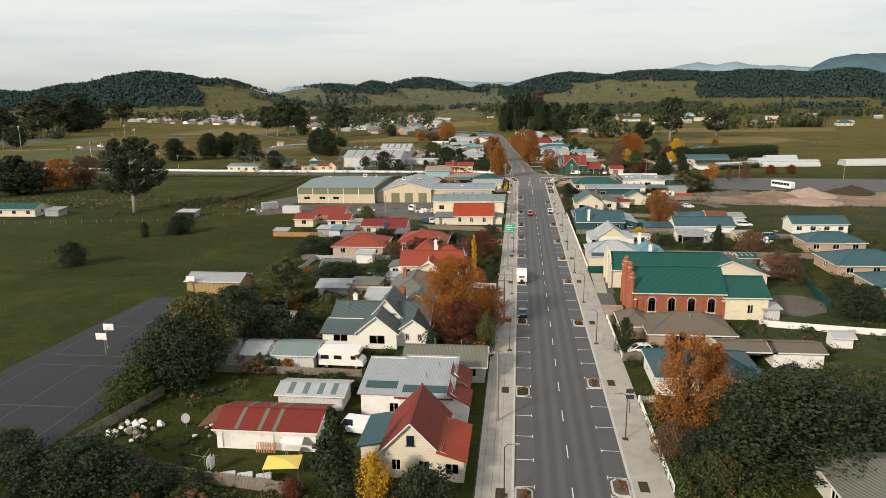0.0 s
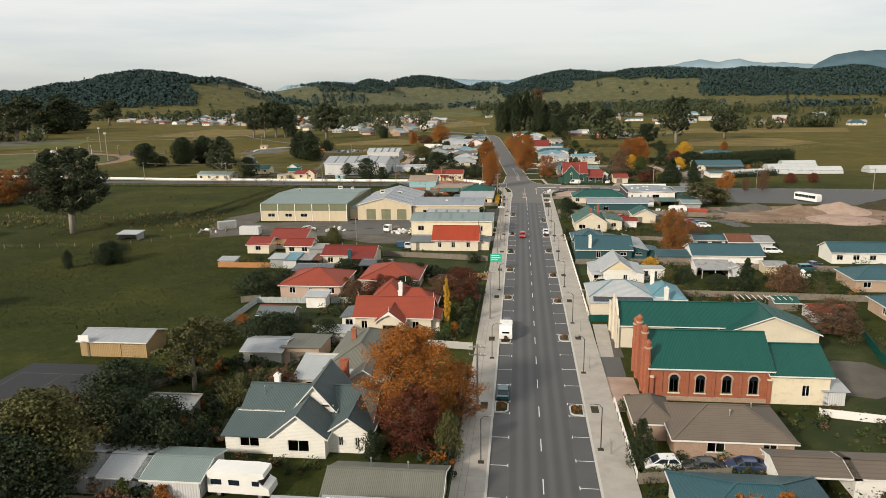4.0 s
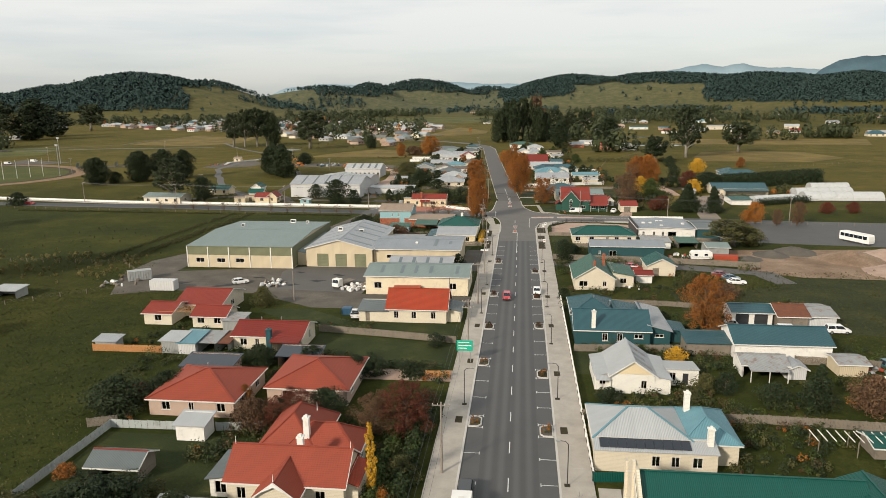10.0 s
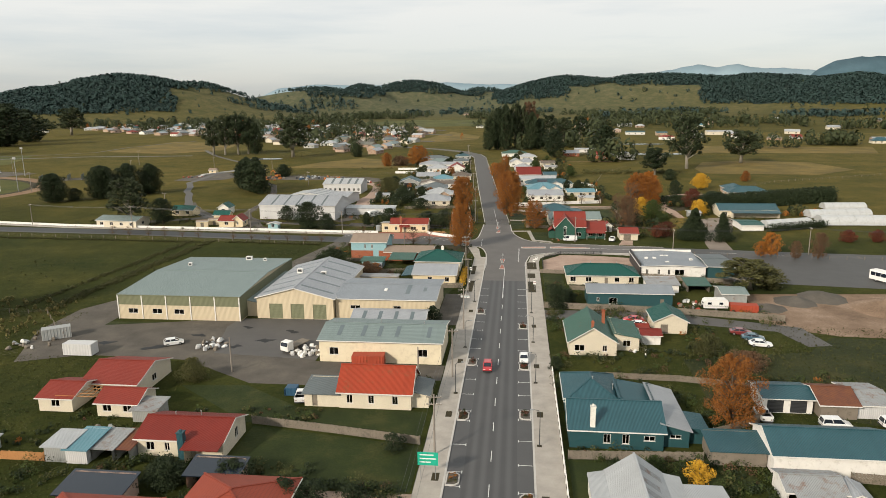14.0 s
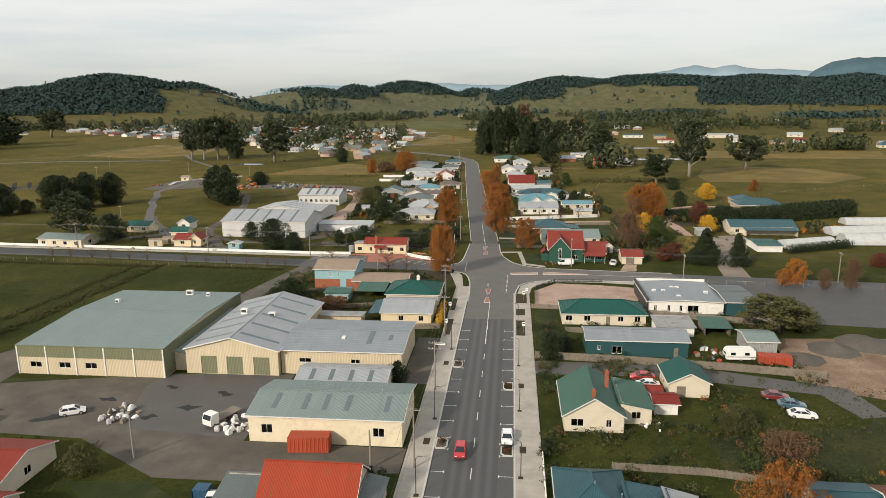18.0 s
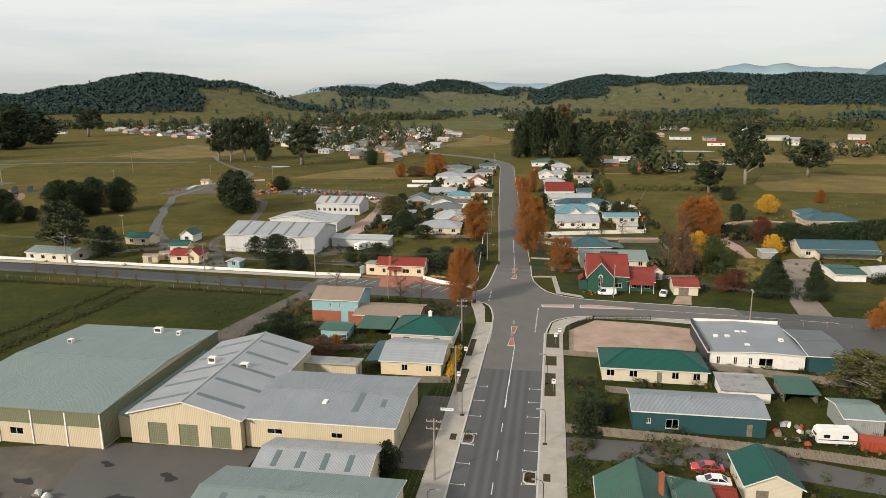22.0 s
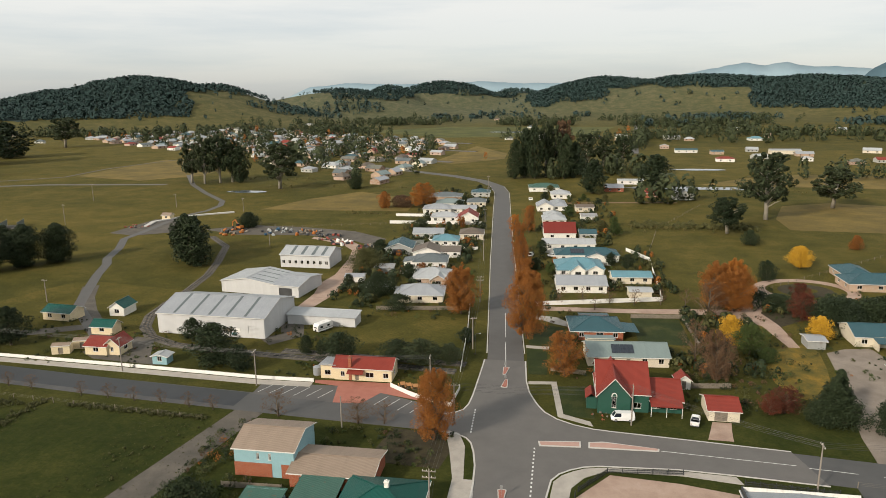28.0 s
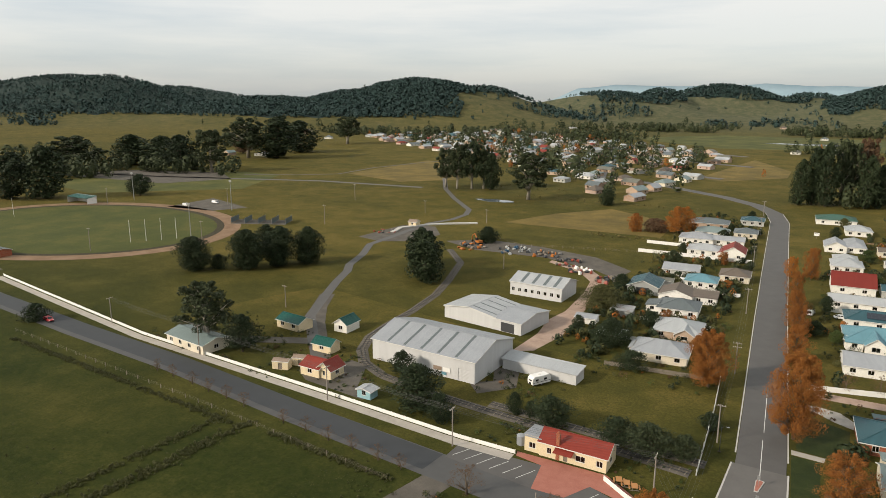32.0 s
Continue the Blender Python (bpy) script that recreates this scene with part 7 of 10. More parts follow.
# ---- roof sheets, vents, towers and other parts of the large buildings ----
def slope_strip(name, fx, x0, y0, x1, y1, eave, ridge, side, lo, hi, w=.8, mat="skylight"):
    """A sheet laid on the front or back slope of a roof with its ridge along x, at x = fx."""
    h, ox, oy = BUILT[name]
    my = (y0 + y1) / 2
    a, b = (y0, my) if side == "S" else (y1, my)
    k = (ridge - eave) / abs(my - y0)
    P = lambda f: (a + (b - a) * f, eave + (ridge - eave) * f + .03)  # noqa: E731
    (ya, za), (yb, zb) = P(lo), P(hi)
    v = [(fx - w / 2 - ox, ya - oy, za), (fx + w / 2 - ox, ya - oy, za), (fx + w / 2 - ox, yb - oy, zb), (fx - w / 2 - ox, yb - oy, zb)]
    part("skylight", Geo().slab(v, [(0, 1, 2, 3) if side == "S" else (3, 2, 1, 0)], .04), mat, h)


def slope_strip_y(name, fy, x0, y0, x1, y1, eave, ridge, side, lo, hi, w=1.0, mat="skylight"):
    """The same on a roof with its ridge along y, at y = fy."""
    h, ox, oy = BUILT[name]
    mx = (x0 + x1) / 2
    a, b = (x0, mx) if side == "W" else (x1, mx)
    P = lambda f: (a + (b - a) * f, eave + (ridge - eave) * f + .03)  # noqa: E731
    (xa, za), (xb, zb) = P(lo), P(hi)
    v = [(xa - ox, fy - w / 2 - oy, za), (xb - ox, fy - w / 2 - oy, zb), (xb - ox, fy + w / 2 - oy, zb), (xa - ox, fy + w / 2 - oy, za)]
    part("skylight", Geo().slab(v, [(0, 1, 2, 3) if side == "W" else (3, 2, 1, 0)], .04), mat, h)


def roof_unit(name, x, y, z, w=1.4, d=1.0, h=.9):
    b, ox, oy = BUILT[name]
    u = part("roof_unit", Geo().box(x - ox - w / 2, y - oy - d / 2, z - .3, x - ox + w / 2, y - oy + d / 2, z + h), "white", b, "white evaporative cooler")
    part("grille", Geo().box(x - ox - w * .38, y - oy - d / 2 - .02, z + .15, x - ox + w * .38, y - oy - d / 2, z + h - .15), "dark", u)


for fx in (-31.5, -26.7, -23.4, -19.9, -13.6):
    slope_strip("workshop", fx, -35, 233.4, -10.9, 246.5, 4.6, 5.9, "S", .25, .85)
for fx in (-29.5, -26, -22.5, -19):
    slope_strip("rear_workshop", fx, -32, 247.5, -16.2, 256.5, 3.8, 5.0, "S", .2, .85)
slope_strip("yellow_store", -22.2, -38.7, 260, -15.2, 278, 5.0, 6.0, "S", .35, .98, 1.0)
slope_strip("yellow_store", -18.2, -38.7, 260, -15.2, 278, 5.0, 6.0, "S", .55, .8, .8)
for x, y in ((-31, 270), (-26.5, 270), (-27.6, 265.5)):
    roof_unit("yellow_store", x, y, 5.5, .7, 1.3, .3)
for fy in (262, 268, 274, 280, 286):
    slope_strip_y("hall_shed", fy, -57.3, 258.7, -38.9, 290, 5.2, 7.6, "E", .08, .92, .9)
    slope_strip_y("hall_shed", fy, -57.3, 258.7, -38.9, 290, 5.2, 7.6, "W", .08, .92, .9)
roof_unit("hall_shed", -52, 276, 6.9)
roof_unit("hall_shed", -45.5, 275, 6.5)
roof_unit("warehouse", -71.5, 291, 6.3, 1.6)
roof_unit("warehouse", -66.5, 290, 6.3, .8, .8, .7)
roof_unit("warehouse", -84.5, 282, 6.6, .9, .9, .8)
wh, wx, wy = BUILT["warehouse"]
part("upper_cladding", Geo().box(-90.23 - wx, 255.94 - wy, 3.5, -60.27 - wx, 255.99 - wy, 5.95), "w_steelolive", wh, "olive green steel cladding")
part("upper_cladding", Geo().box(-60.29 - wx, 256 - wy, .2, -60.24 - wx, 294 - wy, 5.95), "w_steelolive", wh, "olive green steel cladding")
for k in range(6):
    part("pilaster", Geo().box(-90.2 + 5.95 * k - wx - .12, 255.86 - wy, 0, -90.2 + 5.95 * k - wx + .12, 255.93 - wy, 5.9), "w_whiter", wh)
# train shed roof stripes and sign boards
for fx in (-100, -94.5, -89, -83.5, -78):
    slope_strip("train_shed", fx, -105.3, 388.5, -72.2, 410, 6.2, 9.0, "S", .02, .98, .8, "r_grey")
for fx in (-95, -90.5, -86, -82):
    slope_strip("loco_shed", fx, -99.5, 467, -79, 481, 5.2, 7.4, "S", .04, .96, 1.2, "r_grey")
for fy in (432, 436, 440, 444):
    slope_strip_y("curved_shed", fy, -106, 430, -86, 446, 4.2, 5.6, "E", .05, .95, .5, "r_grey")
ts, tx, ty = BUILT["train_shed"]
for x, w, mt in ((-83.5, 2.6, "r_beige"), (-80.6, 2.2, "white"), (-81.5, 1.6, "r_blue")):
    part("sign_board", Geo().box(x - tx - w / 2, 388.38 - ty, 1.6 if mt != "r_blue" else .6, x - tx + w / 2, 388.44 - ty, 2.7 if mt != "r_blue" else 1.4), mt, ts, "painted sign board with no readable words")
# striped garden shed roof
for fx in (-35.4, -33.4, -31.4, -29.6):
    slope_strip("striped_shed", fx, -37, 81.8, -28.4, 86.5, 2.3, 2.9, "S", 0, 1, .7, "skylight")
# solar panels
def solar_on(name, x, y, z, nx, ny, tilt, w=1.0, d=1.65):
    h, ox, oy = BUILT[name]
    solar_row(h, x - ox, y - oy, z, nx, ny, 0, tilt, w, d)


wx_, wxx, wxy = BUILT["white_house"]
for x0, x1, y0, z0 in ((-25.2, -18.6, 81.6, 3.62), (-20.2, -14.6, 80.3, 3.75)):
    k_ = .17
    part("collector", Geo().slab([(x0 - wxx, y0 - wxy, z0), (x1 - wxx, y0 - wxy, z0), (x1 - wxx, y0 + 1.5 - wxy, z0 + 1.5 * k_), (x0 - wxx, y0 + 1.5 - wxy, z0 + 1.5 * k_)], [(0, 1, 2, 3)], .06), "solar_teal", wx_, "dark green pool-type solar collector")
for x, y, z in ((-17.6, 84, 4.2), (-16.2, 86.5, 4.6)):
    part("flue", Geo().tube([(x - wxx, y - wxy, z - .2), (x - wxx, y - wxy, z + .7)], [.08, .08], 7), "steel", wx_)
part("fascia", Geo().box(-21 - wxx, 79.1 - wxy, 3.28, -13.6 - wxx, 79.18 - wxy, 3.46), "r_maroon", wx_)
rgh, rgx, rgy = BUILT["red_gable_house"]
part("gable_window", Geo().box(-17.4 - rgx, 66.5 - rgy, 3.9, -16.6 - rgx, 66.58 - rgy, 5.0).box(-17.5 - rgx, 66.44 - rgy, 3.8, -16.5 - rgx, 66.6 - rgy, 3.88), "solar", rgh)
solar_on("solar_house", 11.2, 159.3, 3.06, 10, 1, 14, 1.1, 1.75)
# brick church: towers, piers, arched windows
ch, cx, cy = BUILT["church"]
def ch_box(nm, x0, y0, z0, x1, y1, z1, mt):
    return part(nm, Geo().box(x0 - cx, y0 - cy, z0, x1 - cx, y1 - cy, z1), mt, ch)


for x in (15.35, 30.75):
    p = ch_box("buttress", x - .25, 123.3, 0, x + .25, 123.69, 3.4, "w_brick")
    part("coping", Geo().box(x - .3 - cx, 123.22 - cy, 3.4, x + .3 - cx, 123.7 - cy, 3.55), "w_render", p)
for y, top in ((123.9, 7.4), (126.6, 8.6), (131.2, 8.6), (133.8, 7.4)):
    oct_ = lambda r, z: [(14.75 - cx + r * math.cos(.3927 + .7854 * k), y - cy + r * math.sin(.3927 + .7854 * k), z) for k in range(8)]  # noqa: E731
    t_ = part("tower", Geo().loft([oct_(.5, 0), oct_(.5, top - 2.2), oct_(.42, top - 2.0), oct_(.42, top)]), "w_brick", ch, "eight-sided brick turret")
    part("cap", Geo().loft([oct_(.54, top), oct_(.54, top + .22)]), "w_tan", t_)
    part("finial", Geo().loft([oct_(.4, top + .22), oct_(.4, top + .75), oct_(.5, top + .8), oct_(.12, top + 1.25)]), "w_brick", t_)
for fr in (.09, .31, .53, .75, .97):
    ch_box("pilaster", 15.2 + 15.8 * fr - .2, 123.56, 0, 15.2 + 15.8 * fr + .2, 123.69, 4.25, "w_brick")
ch_box("plinth", 15.3, 123.52, 0, 30.9, 123.69, .6, "w_brown")
part("parapet", Geo().loft([[(x - cx, y - cy, z) for y, z in ((124.2, 0), (124.2, 6.2), (126.6, 7.6), (128.9, 9.0), (131.2, 7.6), (133.4, 6.2), (133.4, 0))] for x in (14.7, 15.1)]), "w_brick", ch, "stepped brick gable front")
ch_box("string_course", 15.3, 123.62, 4.3, 30.9, 123.69, 4.5, "w_brown")
for fr in (.2, .42, .64, .86):
    x = 15.2 + 15.8 * fr - cx
    a_ = np.linspace(0, math.pi, 9)
    arch = lambda r0, r1, y0, y1, zc: Geo().loft([[(x + (r1 if k < 9 else r0) * math.cos(t), yy - cy, zc + (r1 if k < 9 else r0) * math.sin(t)) for k, t in list(enumerate(a_)) + [(9 + i, t2) for i, t2 in enumerate(a_[::-1])]] for yy in (y0, y1)])  # noqa: E731
    part("window_arch", arch(.6, .86, 123.6, 123.68, 3.2), "w_tan", ch, "pale brick arch over a window")
    part("fanlight", Geo().loft([[(x + .6 * math.cos(t), yy - cy, 3.2 + .6 * math.sin(t)) for t in a_] for yy in (123.63, 123.67)]), "solar", ch)
    for sx in (-.73, .61):
        part("jamb", Geo().box(x + sx, 123.62 - cy, 1.2, x + sx + .12, 123.68 - cy, 3.2), "w_tan", ch)
    part("sill", Geo().box(x - .8, 123.5 - cy, 1.05, x + .8, 123.69 - cy, 1.2), "w_render", ch)
# parish hall: stepped front and porch roof
ph, hx, hy = BUILT["parish_hall"]
part("facade", Geo().loft([[(x - hx, y - hy, z) for y, z in ((143.1, 0), (143.1, 5.0), (143.9, 5.0), (144.5, 5.9), (146.8, 7.4), (148.8, 7.4), (151, 5.9), (151.7, 5.0), (152.4, 5.0), (152.4, 0))] for x in (13.35, 13.69)]), "w_cream", ph)
for y in (143.4, 147.7, 152):
    part("pier", Geo().box(13.1 - hx, y - .3 - hy, 0, 13.4 - hx, y + .3 - hy, 5.6 if y != 147.7 else 7.9), "w_cream", ph)
part("porch_roof", Geo().slab([(22.5 - hx, 140.6 - hy, 2.7), (29.3 - hx, 140.6 - hy, 2.7), (29.3 - hx, 143.4 - hy, 3.6), (22.5 - hx, 143.4 - hy, 3.6)], [(0, 1, 2, 3)], .1), "r_green", ph)
for x in (22.7, 29.1):
    part("post", Geo().box(x - .07 - hx, 140.7 - hy, 0, x + .07 - hx, 140.84 - hy, 2.62), "w_cream", ph)
# villa: finials and gable trim
vl, vx, vy = BUILT["villa"]
for x, y, z in ((-25.1, 144.5, 5.1), (-31.9, 151, 5.9), (-18.1, 151, 5.9), (-24.5, 159.3, 6.6)):
    part("finial", Geo().tube([(x - vx, y - vy, z - .2), (x - vx, y - vy, z + .9)], [.07, .02], 6), "white", vl)
part("gable_trim", Geo().loft([[(a - vx, 144.33 - vy + u, b) for a, b in ((-26.4, 3.9), (-25.1, 5.0), (-23.8, 3.9), (-25.1, 4.5))] for u in (0, .05)]), "white", vl)
# verandas and window hoods
def awning(name, x0, y0, x1, y1, z0, z1, mt, posts=True):
    b, ox, oy = BUILT[name]
    a = part("awning", Geo().slab([(x0 - ox, y0 - oy, z0), (x1 - ox, y0 - oy, z0), (x1 - ox, y1 - oy, z1), (x0 - ox, y1 - oy, z1)], [(0, 1, 2, 3)], .08), mt, b)
    if posts:
        for x in np.linspace(x0 + .15, x1 - .15, max(2, int((x1 - x0) / 3) + 1)):
            part("post", Geo().box(x - .06 - ox, y0 + .1 - oy, -.0, x + .06 - ox, y0 + .22 - oy, z0 - .05), "trim", a)


awning("white_cottage", 13, 181.8, 15.3, 183.3, 2.3, 2.6, "r_white")
awning("rusty_hut", 38, 188.2, 44, 190.3, 2.0, 2.5, "r_zincrust")
awning("station", -41, 361.9, -37, 363.5, 2.3, 2.8, "r_red", False)
awning("green_church", 28.2, 353.6, 34.8, 356, 2.4, 3.0, "r_red")
gc_, gcx, gcy = BUILT["green_church"]
part("porch", Geo().box(15 - gcx, 356 - gcy, 0, 17.15 - gcx, 360 - gcy, 2.6), "w_green", gc_)
part("porch_roof", Geo().slab([(14.7 - gcx, 355.7 - gcy, 2.6), (16 - gcx, 355.7 - gcy, 3.7), (16 - gcx, 360.3 - gcy, 3.7), (14.7 - gcx, 360.3 - gcy, 2.6), (17.3 - gcx, 355.7 - gcy, 2.6), (17.3 - gcx, 360.3 - gcy, 2.6)], [(0, 1, 2, 3), (1, 4, 5, 2)], .1), "r_red", gc_)
a_ = np.linspace(0, math.pi, 9)
part("window_arch", Geo().loft([[(20.6 - gcx + (.62 if k < 9 else .46) * math.cos(t), 353.85 - gcy + yy, 4.0 + (.9 if k < 9 else .7) * math.sin(t)) for k, t in list(enumerate(a_)) + [(9 + i, t2) for i, t2 in enumerate(a_[::-1])]] for yy in (0, .08)]), "white", gc_)
# white office: parapet, dark flank and roof plant
of, fx_, fy_ = BUILT["white_office"]
part("parapet", Geo().box(38.35 - fx_, 303.2 - fy_, 0, 38.58 - fx_, 322.2 - fy_, 3.9), "dark", of, "dark steel parapet wall")
part("parapet", Geo().box(38.4 - fx_, 322.03 - fy_, 0, 56.6 - fx_, 322.25 - fy_, 3.8), "w_whiter", of)
for x, y in ((46.5, 315), (47.8, 315), (41.5, 312), (43.8, 312), (46.5, 307), (54, 311)):
    roof_unit("white_office", x, y, 3.3, .9, .9, .35)
# rusty bare sheets on the long shed, patched sheets on the white cottage and the red cottage
for fx in (-38.2, -35.4, -33.6):
    for sd in "SN":
        slope_strip("long_shed", fx, -40.7, 71.2, -28.8, 78, 2.7, 3.7, sd, -.08, .97, .5, "r_olive")
for fy, lo in ((184, .05), (186.4, .3), (189.5, .1)):
    slope_strip_y("white_cottage", fy, 15.4, 182.3, 22, 192, 3.2, 5.5, "E", lo, .95, 1.3, "r_zincrust")
wc, wcx, wcy = BUILT["white_cottage"]
part("gable_panel", Geo().loft([[(a - wcx, 182.2 - wcy + u, b) for a, b in ((15.9, 3.25), (21.5, 3.25), (18.7, 5.1))] for u in (0, .06)]), "w_yellow", wc, "pale yellow gable panel")
# blue house: red brick lower storey; faint dark sheets and vents on other roofs
bh, bhx, bhy = BUILT["blue_house"]
part("lower_wall", Geo().box(-49.34 - bhx, 319.94 - bhy, 0, -42.2 - bhx, 319.99 - bhy, 2.7).box(-40.4 - bhx, 319.94 - bhy, 0, -38.1 - bhx, 319.99 - bhy, 2.7), "w_brick", bh, "red brick lower storey")
for nm, pts_ in (("cream_red_house", ((-44, 201, 4.1), (-47.5, 200, 4.3))), ("teal_house", ((16, 217, 4.9), (19, 215, 4.6))), ("grey_cottage", ((-14, 96.5, 4.1), (-18, 97, 4.1))), ("brick_house", ((22, 111, 4.2), (25, 113, 4.2))),
                 ("cream_green_house", ((24, 299.5, 4.5), (31, 299, 4.6))), ("dark_green_shed", ((30, 277, 4.4),)), ("pink_brick_house", ((-47, 176, 4.7),)), ("gabled_house", ((-35, 112, 4.9), (-22.5, 113, 4.6))), ("workshop", ((-24, 241, 5.8), (-15, 240, 5.8)))):
    hb, hbx, hby = BUILT[nm]
    for x, y, z in pts_:
        part("vent_pipe", Geo().tube([(x - hbx, y - hby, z - .4), (x - hbx, y - hby, z + .55)], [.07, .07], 7).tube([(x - hbx, y - hby, z + .55), (x - hbx, y - hby, z + .68)], [.13, .1], 7), "steel", hb)


# ---- vehicles ----
PAINT = {}


def paint(col):
    if col not in PAINT:
        PAINT[col] = "paint_%d" % len(PAINT)
        MT[PAINT[col]] = plain("car_paint", col, 0.28, 0.1, var=0.05, bump=0.0, coat=0.7)
    return PAINT[col]


def wheel_mesh(r=0.32, w=0.22):
    return shared(("wheel", r, w), lambda: Geo().tube([(0, -w / 2, r), (0, w / 2, r)], [r, r], 16).mesh("wheel", True))


def wheel(parent, x, y, r=0.32):
    t = part("wheel", wheel_mesh(r), "black", parent)
    t.matrix_local = pose(x, y, 0)
    h = part("rim", shared(("rim", r), lambda: Geo().tube([(0, -0.12, r), (0, 0.12, r)], [r * 0.6, r * 0.6], 10).mesh("rim")), "steel", t)


def car(x, y, rz, col, label, kind="sedan", group="parked cars", z=0.03):
    """A car with its nose to +x: shaped body, cabin glass, wheels and lights."""
    p = paint(col)
    L, Wd, H = {"sedan": (4.5, 1.75, 1.42), "wagon": (4.5, 1.8, 1.7), "hatch": (4.0, 1.7, 1.48), "ute": (4.9, 1.8, 1.6), "van": (4.8, 1.8, 1.95)}[kind]
    t = thing("car" if kind not in ("ute", "van") else kind, x, y, z, label, "car" if kind not in ("ute", "van") else kind, group, rz)
    w = Wd / 2
    prof = {  # lower body: x, height
        "sedan": [(-2.25, .62, .92), (-1.6, .3, .98), (-.9, .25, .98), (.9, .25, .95), (1.7, .3, .86), (2.25, .45, .68)],
        "wagon": [(-2.25, .5, 1.0), (-1.6, .3, 1.05), (.9, .3, 1.02), (1.7, .32, .95), (2.25, .45, .75)],
        "hatch": [(-2.0, .5, .98), (-1.4, .28, 1.0), (.8, .25, .98), (1.5, .3, .86), (2.0, .45, .66)],
        "ute": [(-2.45, .55, 1.0), (-1.6, .35, 1.02), (.9, .32, 1.02), (1.8, .34, .95), (2.45, .48, .74)],
        "van": [(-2.4, .5, 1.05), (-1.6, .3, 1.08), (1.2, .3, 1.08), (2.0, .32, 1.0), (2.4, .45, .8)]}[kind]
    rings = []
    for X, z0, z1 in prof:
        k = 0.9 if abs(X) > 2.1 else 1.0
        rings.append([(X, -w * k, z0), (X, w * k, z0), (X, w * k, z1 - .12), (X, w * k * .93, z1), (X, -w * k * .93, z1), (X, -w * k, z1 - .12)])
    part("body", Geo().loft(rings), p, t)
    cab = {"sedan": (-1.75, -1.0, .35, 1.15), "wagon": (-2.2, -2.0, .5, 1.25), "hatch": (-1.95, -1.45, .3, 1.1), "ute": (-.5, -.35, .7, 1.4), "van": (-2.35, -2.25, 1.5, 2.1)}[kind]
    b = 0.97 if kind != "van" else 1.05

    def ringx(X, ww, zz):
        return [(X, -ww, zz), (X, ww, zz)]
    a0, a1, a2, a3 = cab
    lo, hi = w * .92, w * .76
    vs = [(a0, -lo, b), (a0, lo, b), (a3, lo, b), (a3, -lo, b), (a1, -hi, H - .06), (a1, hi, H - .06), (a2, hi, H - .06), (a2, -hi, H - .06)]
    part("window_glass", Geo().add(vs, [(0, 1, 5, 4), (1, 2, 6, 5), (2, 3, 7, 6), (3, 0, 4, 7), (4, 5, 6, 7), (3, 2, 1, 0)]), "solar", t)
    rg = Geo().slab([(a1 - .05, -hi - .02, H), (a2 + .03, -hi - .02, H), (a2 + .03, hi + .02, H), (a1 - .05, hi + .02, H)], [(0, 1, 2, 3)], 0.07)
    for s in (-1, 1):
        rg.bar((a0, lo * s, b), (a1, hi * s, H - .04), .09).bar((a3, lo * s, b), (a2, hi * s, H - .04), .09).bar(((a0 + a3) / 2 - .1, (lo + .01) * s, b), ((a1 + a2) / 2 - .1, (hi + .01) * s, H - .04), .09)
        if kind == "van":
            rg.add([(a0 - .02, (lo + .02) * s, b), (.4, (lo + .02) * s, b), (.4, (hi + .03) * s, H - .05), (a1, (hi + .03) * s, H - .05)], [(0, 1, 2, 3)])
    part("roof", rg, p, t)
    if kind == "ute":
        part("tray", Geo().box(-2.4, -w, .95, -.6, w, 1.02).box(-2.4, -w, 1.0, -.6, -w + .05, 1.3).box(-2.4, w - .05, 1.0, -.6, w, 1.3).box(-2.44, -w, 1.0, -2.38, w, 1.3), p if col[0] > .3 else "steel", t)
    for s in (-1, 1):
        part("headlight", Geo().box(L / 2 - .12, s * w * .62 - .18, .58, L / 2 - .02, s * w * .62 + .18, .72), "white", t)
        part("tail_light", Geo().box(-L / 2 + .0, s * w * .66 - .15, .7, -L / 2 + .09, s * w * .66 + .15, .88), "r_red", t)
        for X in (-L * .31, L * .31):
            wheel(t, X, s * (w - .1))
    part("bumper", Geo().box(L / 2 - .06, -w * .85, .3, L / 2 + .05, w * .85, .5), "dark", t)
    part("bumper", Geo().box(-L / 2 - .05, -w * .85, .35, -L / 2 + .1, w * .85, .55), "dark", t)
    return t


WHT, BLK, RED, SIL, TEAL = (.78, .78, .77), (.02, .022, .025), (.45, .02, .025), (.42, .43, .44), (.03, .11, .13)
car(-4.9, 123.2, 90, TEAL, "dark teal sedan parked at the kerb")
car(-4.9, 152.2, 90, BLK, "black four-wheel drive hitched to a caravan", "wagon")
car(5.0, 236.8, -90, WHT, "white sedan parked at the kerb beside the footpath")
car(-1.9, 232, -90, RED, "red hatchback on the main street", "hatch")
car(13.3, 105.6, 185, WHT, "white hatchback in a driveway", "hatch")
car(17.8, 105.4, 180, BLK, "dark sedan beside a brick house")
car(22.5, 105.9, 180, (.03, .05, .12), "dark blue sedan beside a brick house")
car(-25, 76.4, 170, WHT, "white van with a roof rack in a yard", "van")
car(-30.3, 141.2, 10, WHT, "white utility truck in a driveway", "ute")
car(-47.2, 142, 12, SIL, "silver station wagon on grass", "wagon")
car(-37.2, 146.0, 8, SIL, "grey station wagon beside the villa", "wagon")
car(-55.5, 140.3, 10, SIL, "silver hatchback under shrubs", "hatch")
car(24.4, 172.2, 0, WHT, "white four-wheel drive behind the cottage", "wagon")
car(-68.6, 240, 30, WHT, "white hatchback in the works yard", "hatch")
car(-33.4, 216.2, 100, WHT, "white utility beside a lean-to", "ute")
car(30.2, 259, 178, WHT, "white sedan beside a small garage")
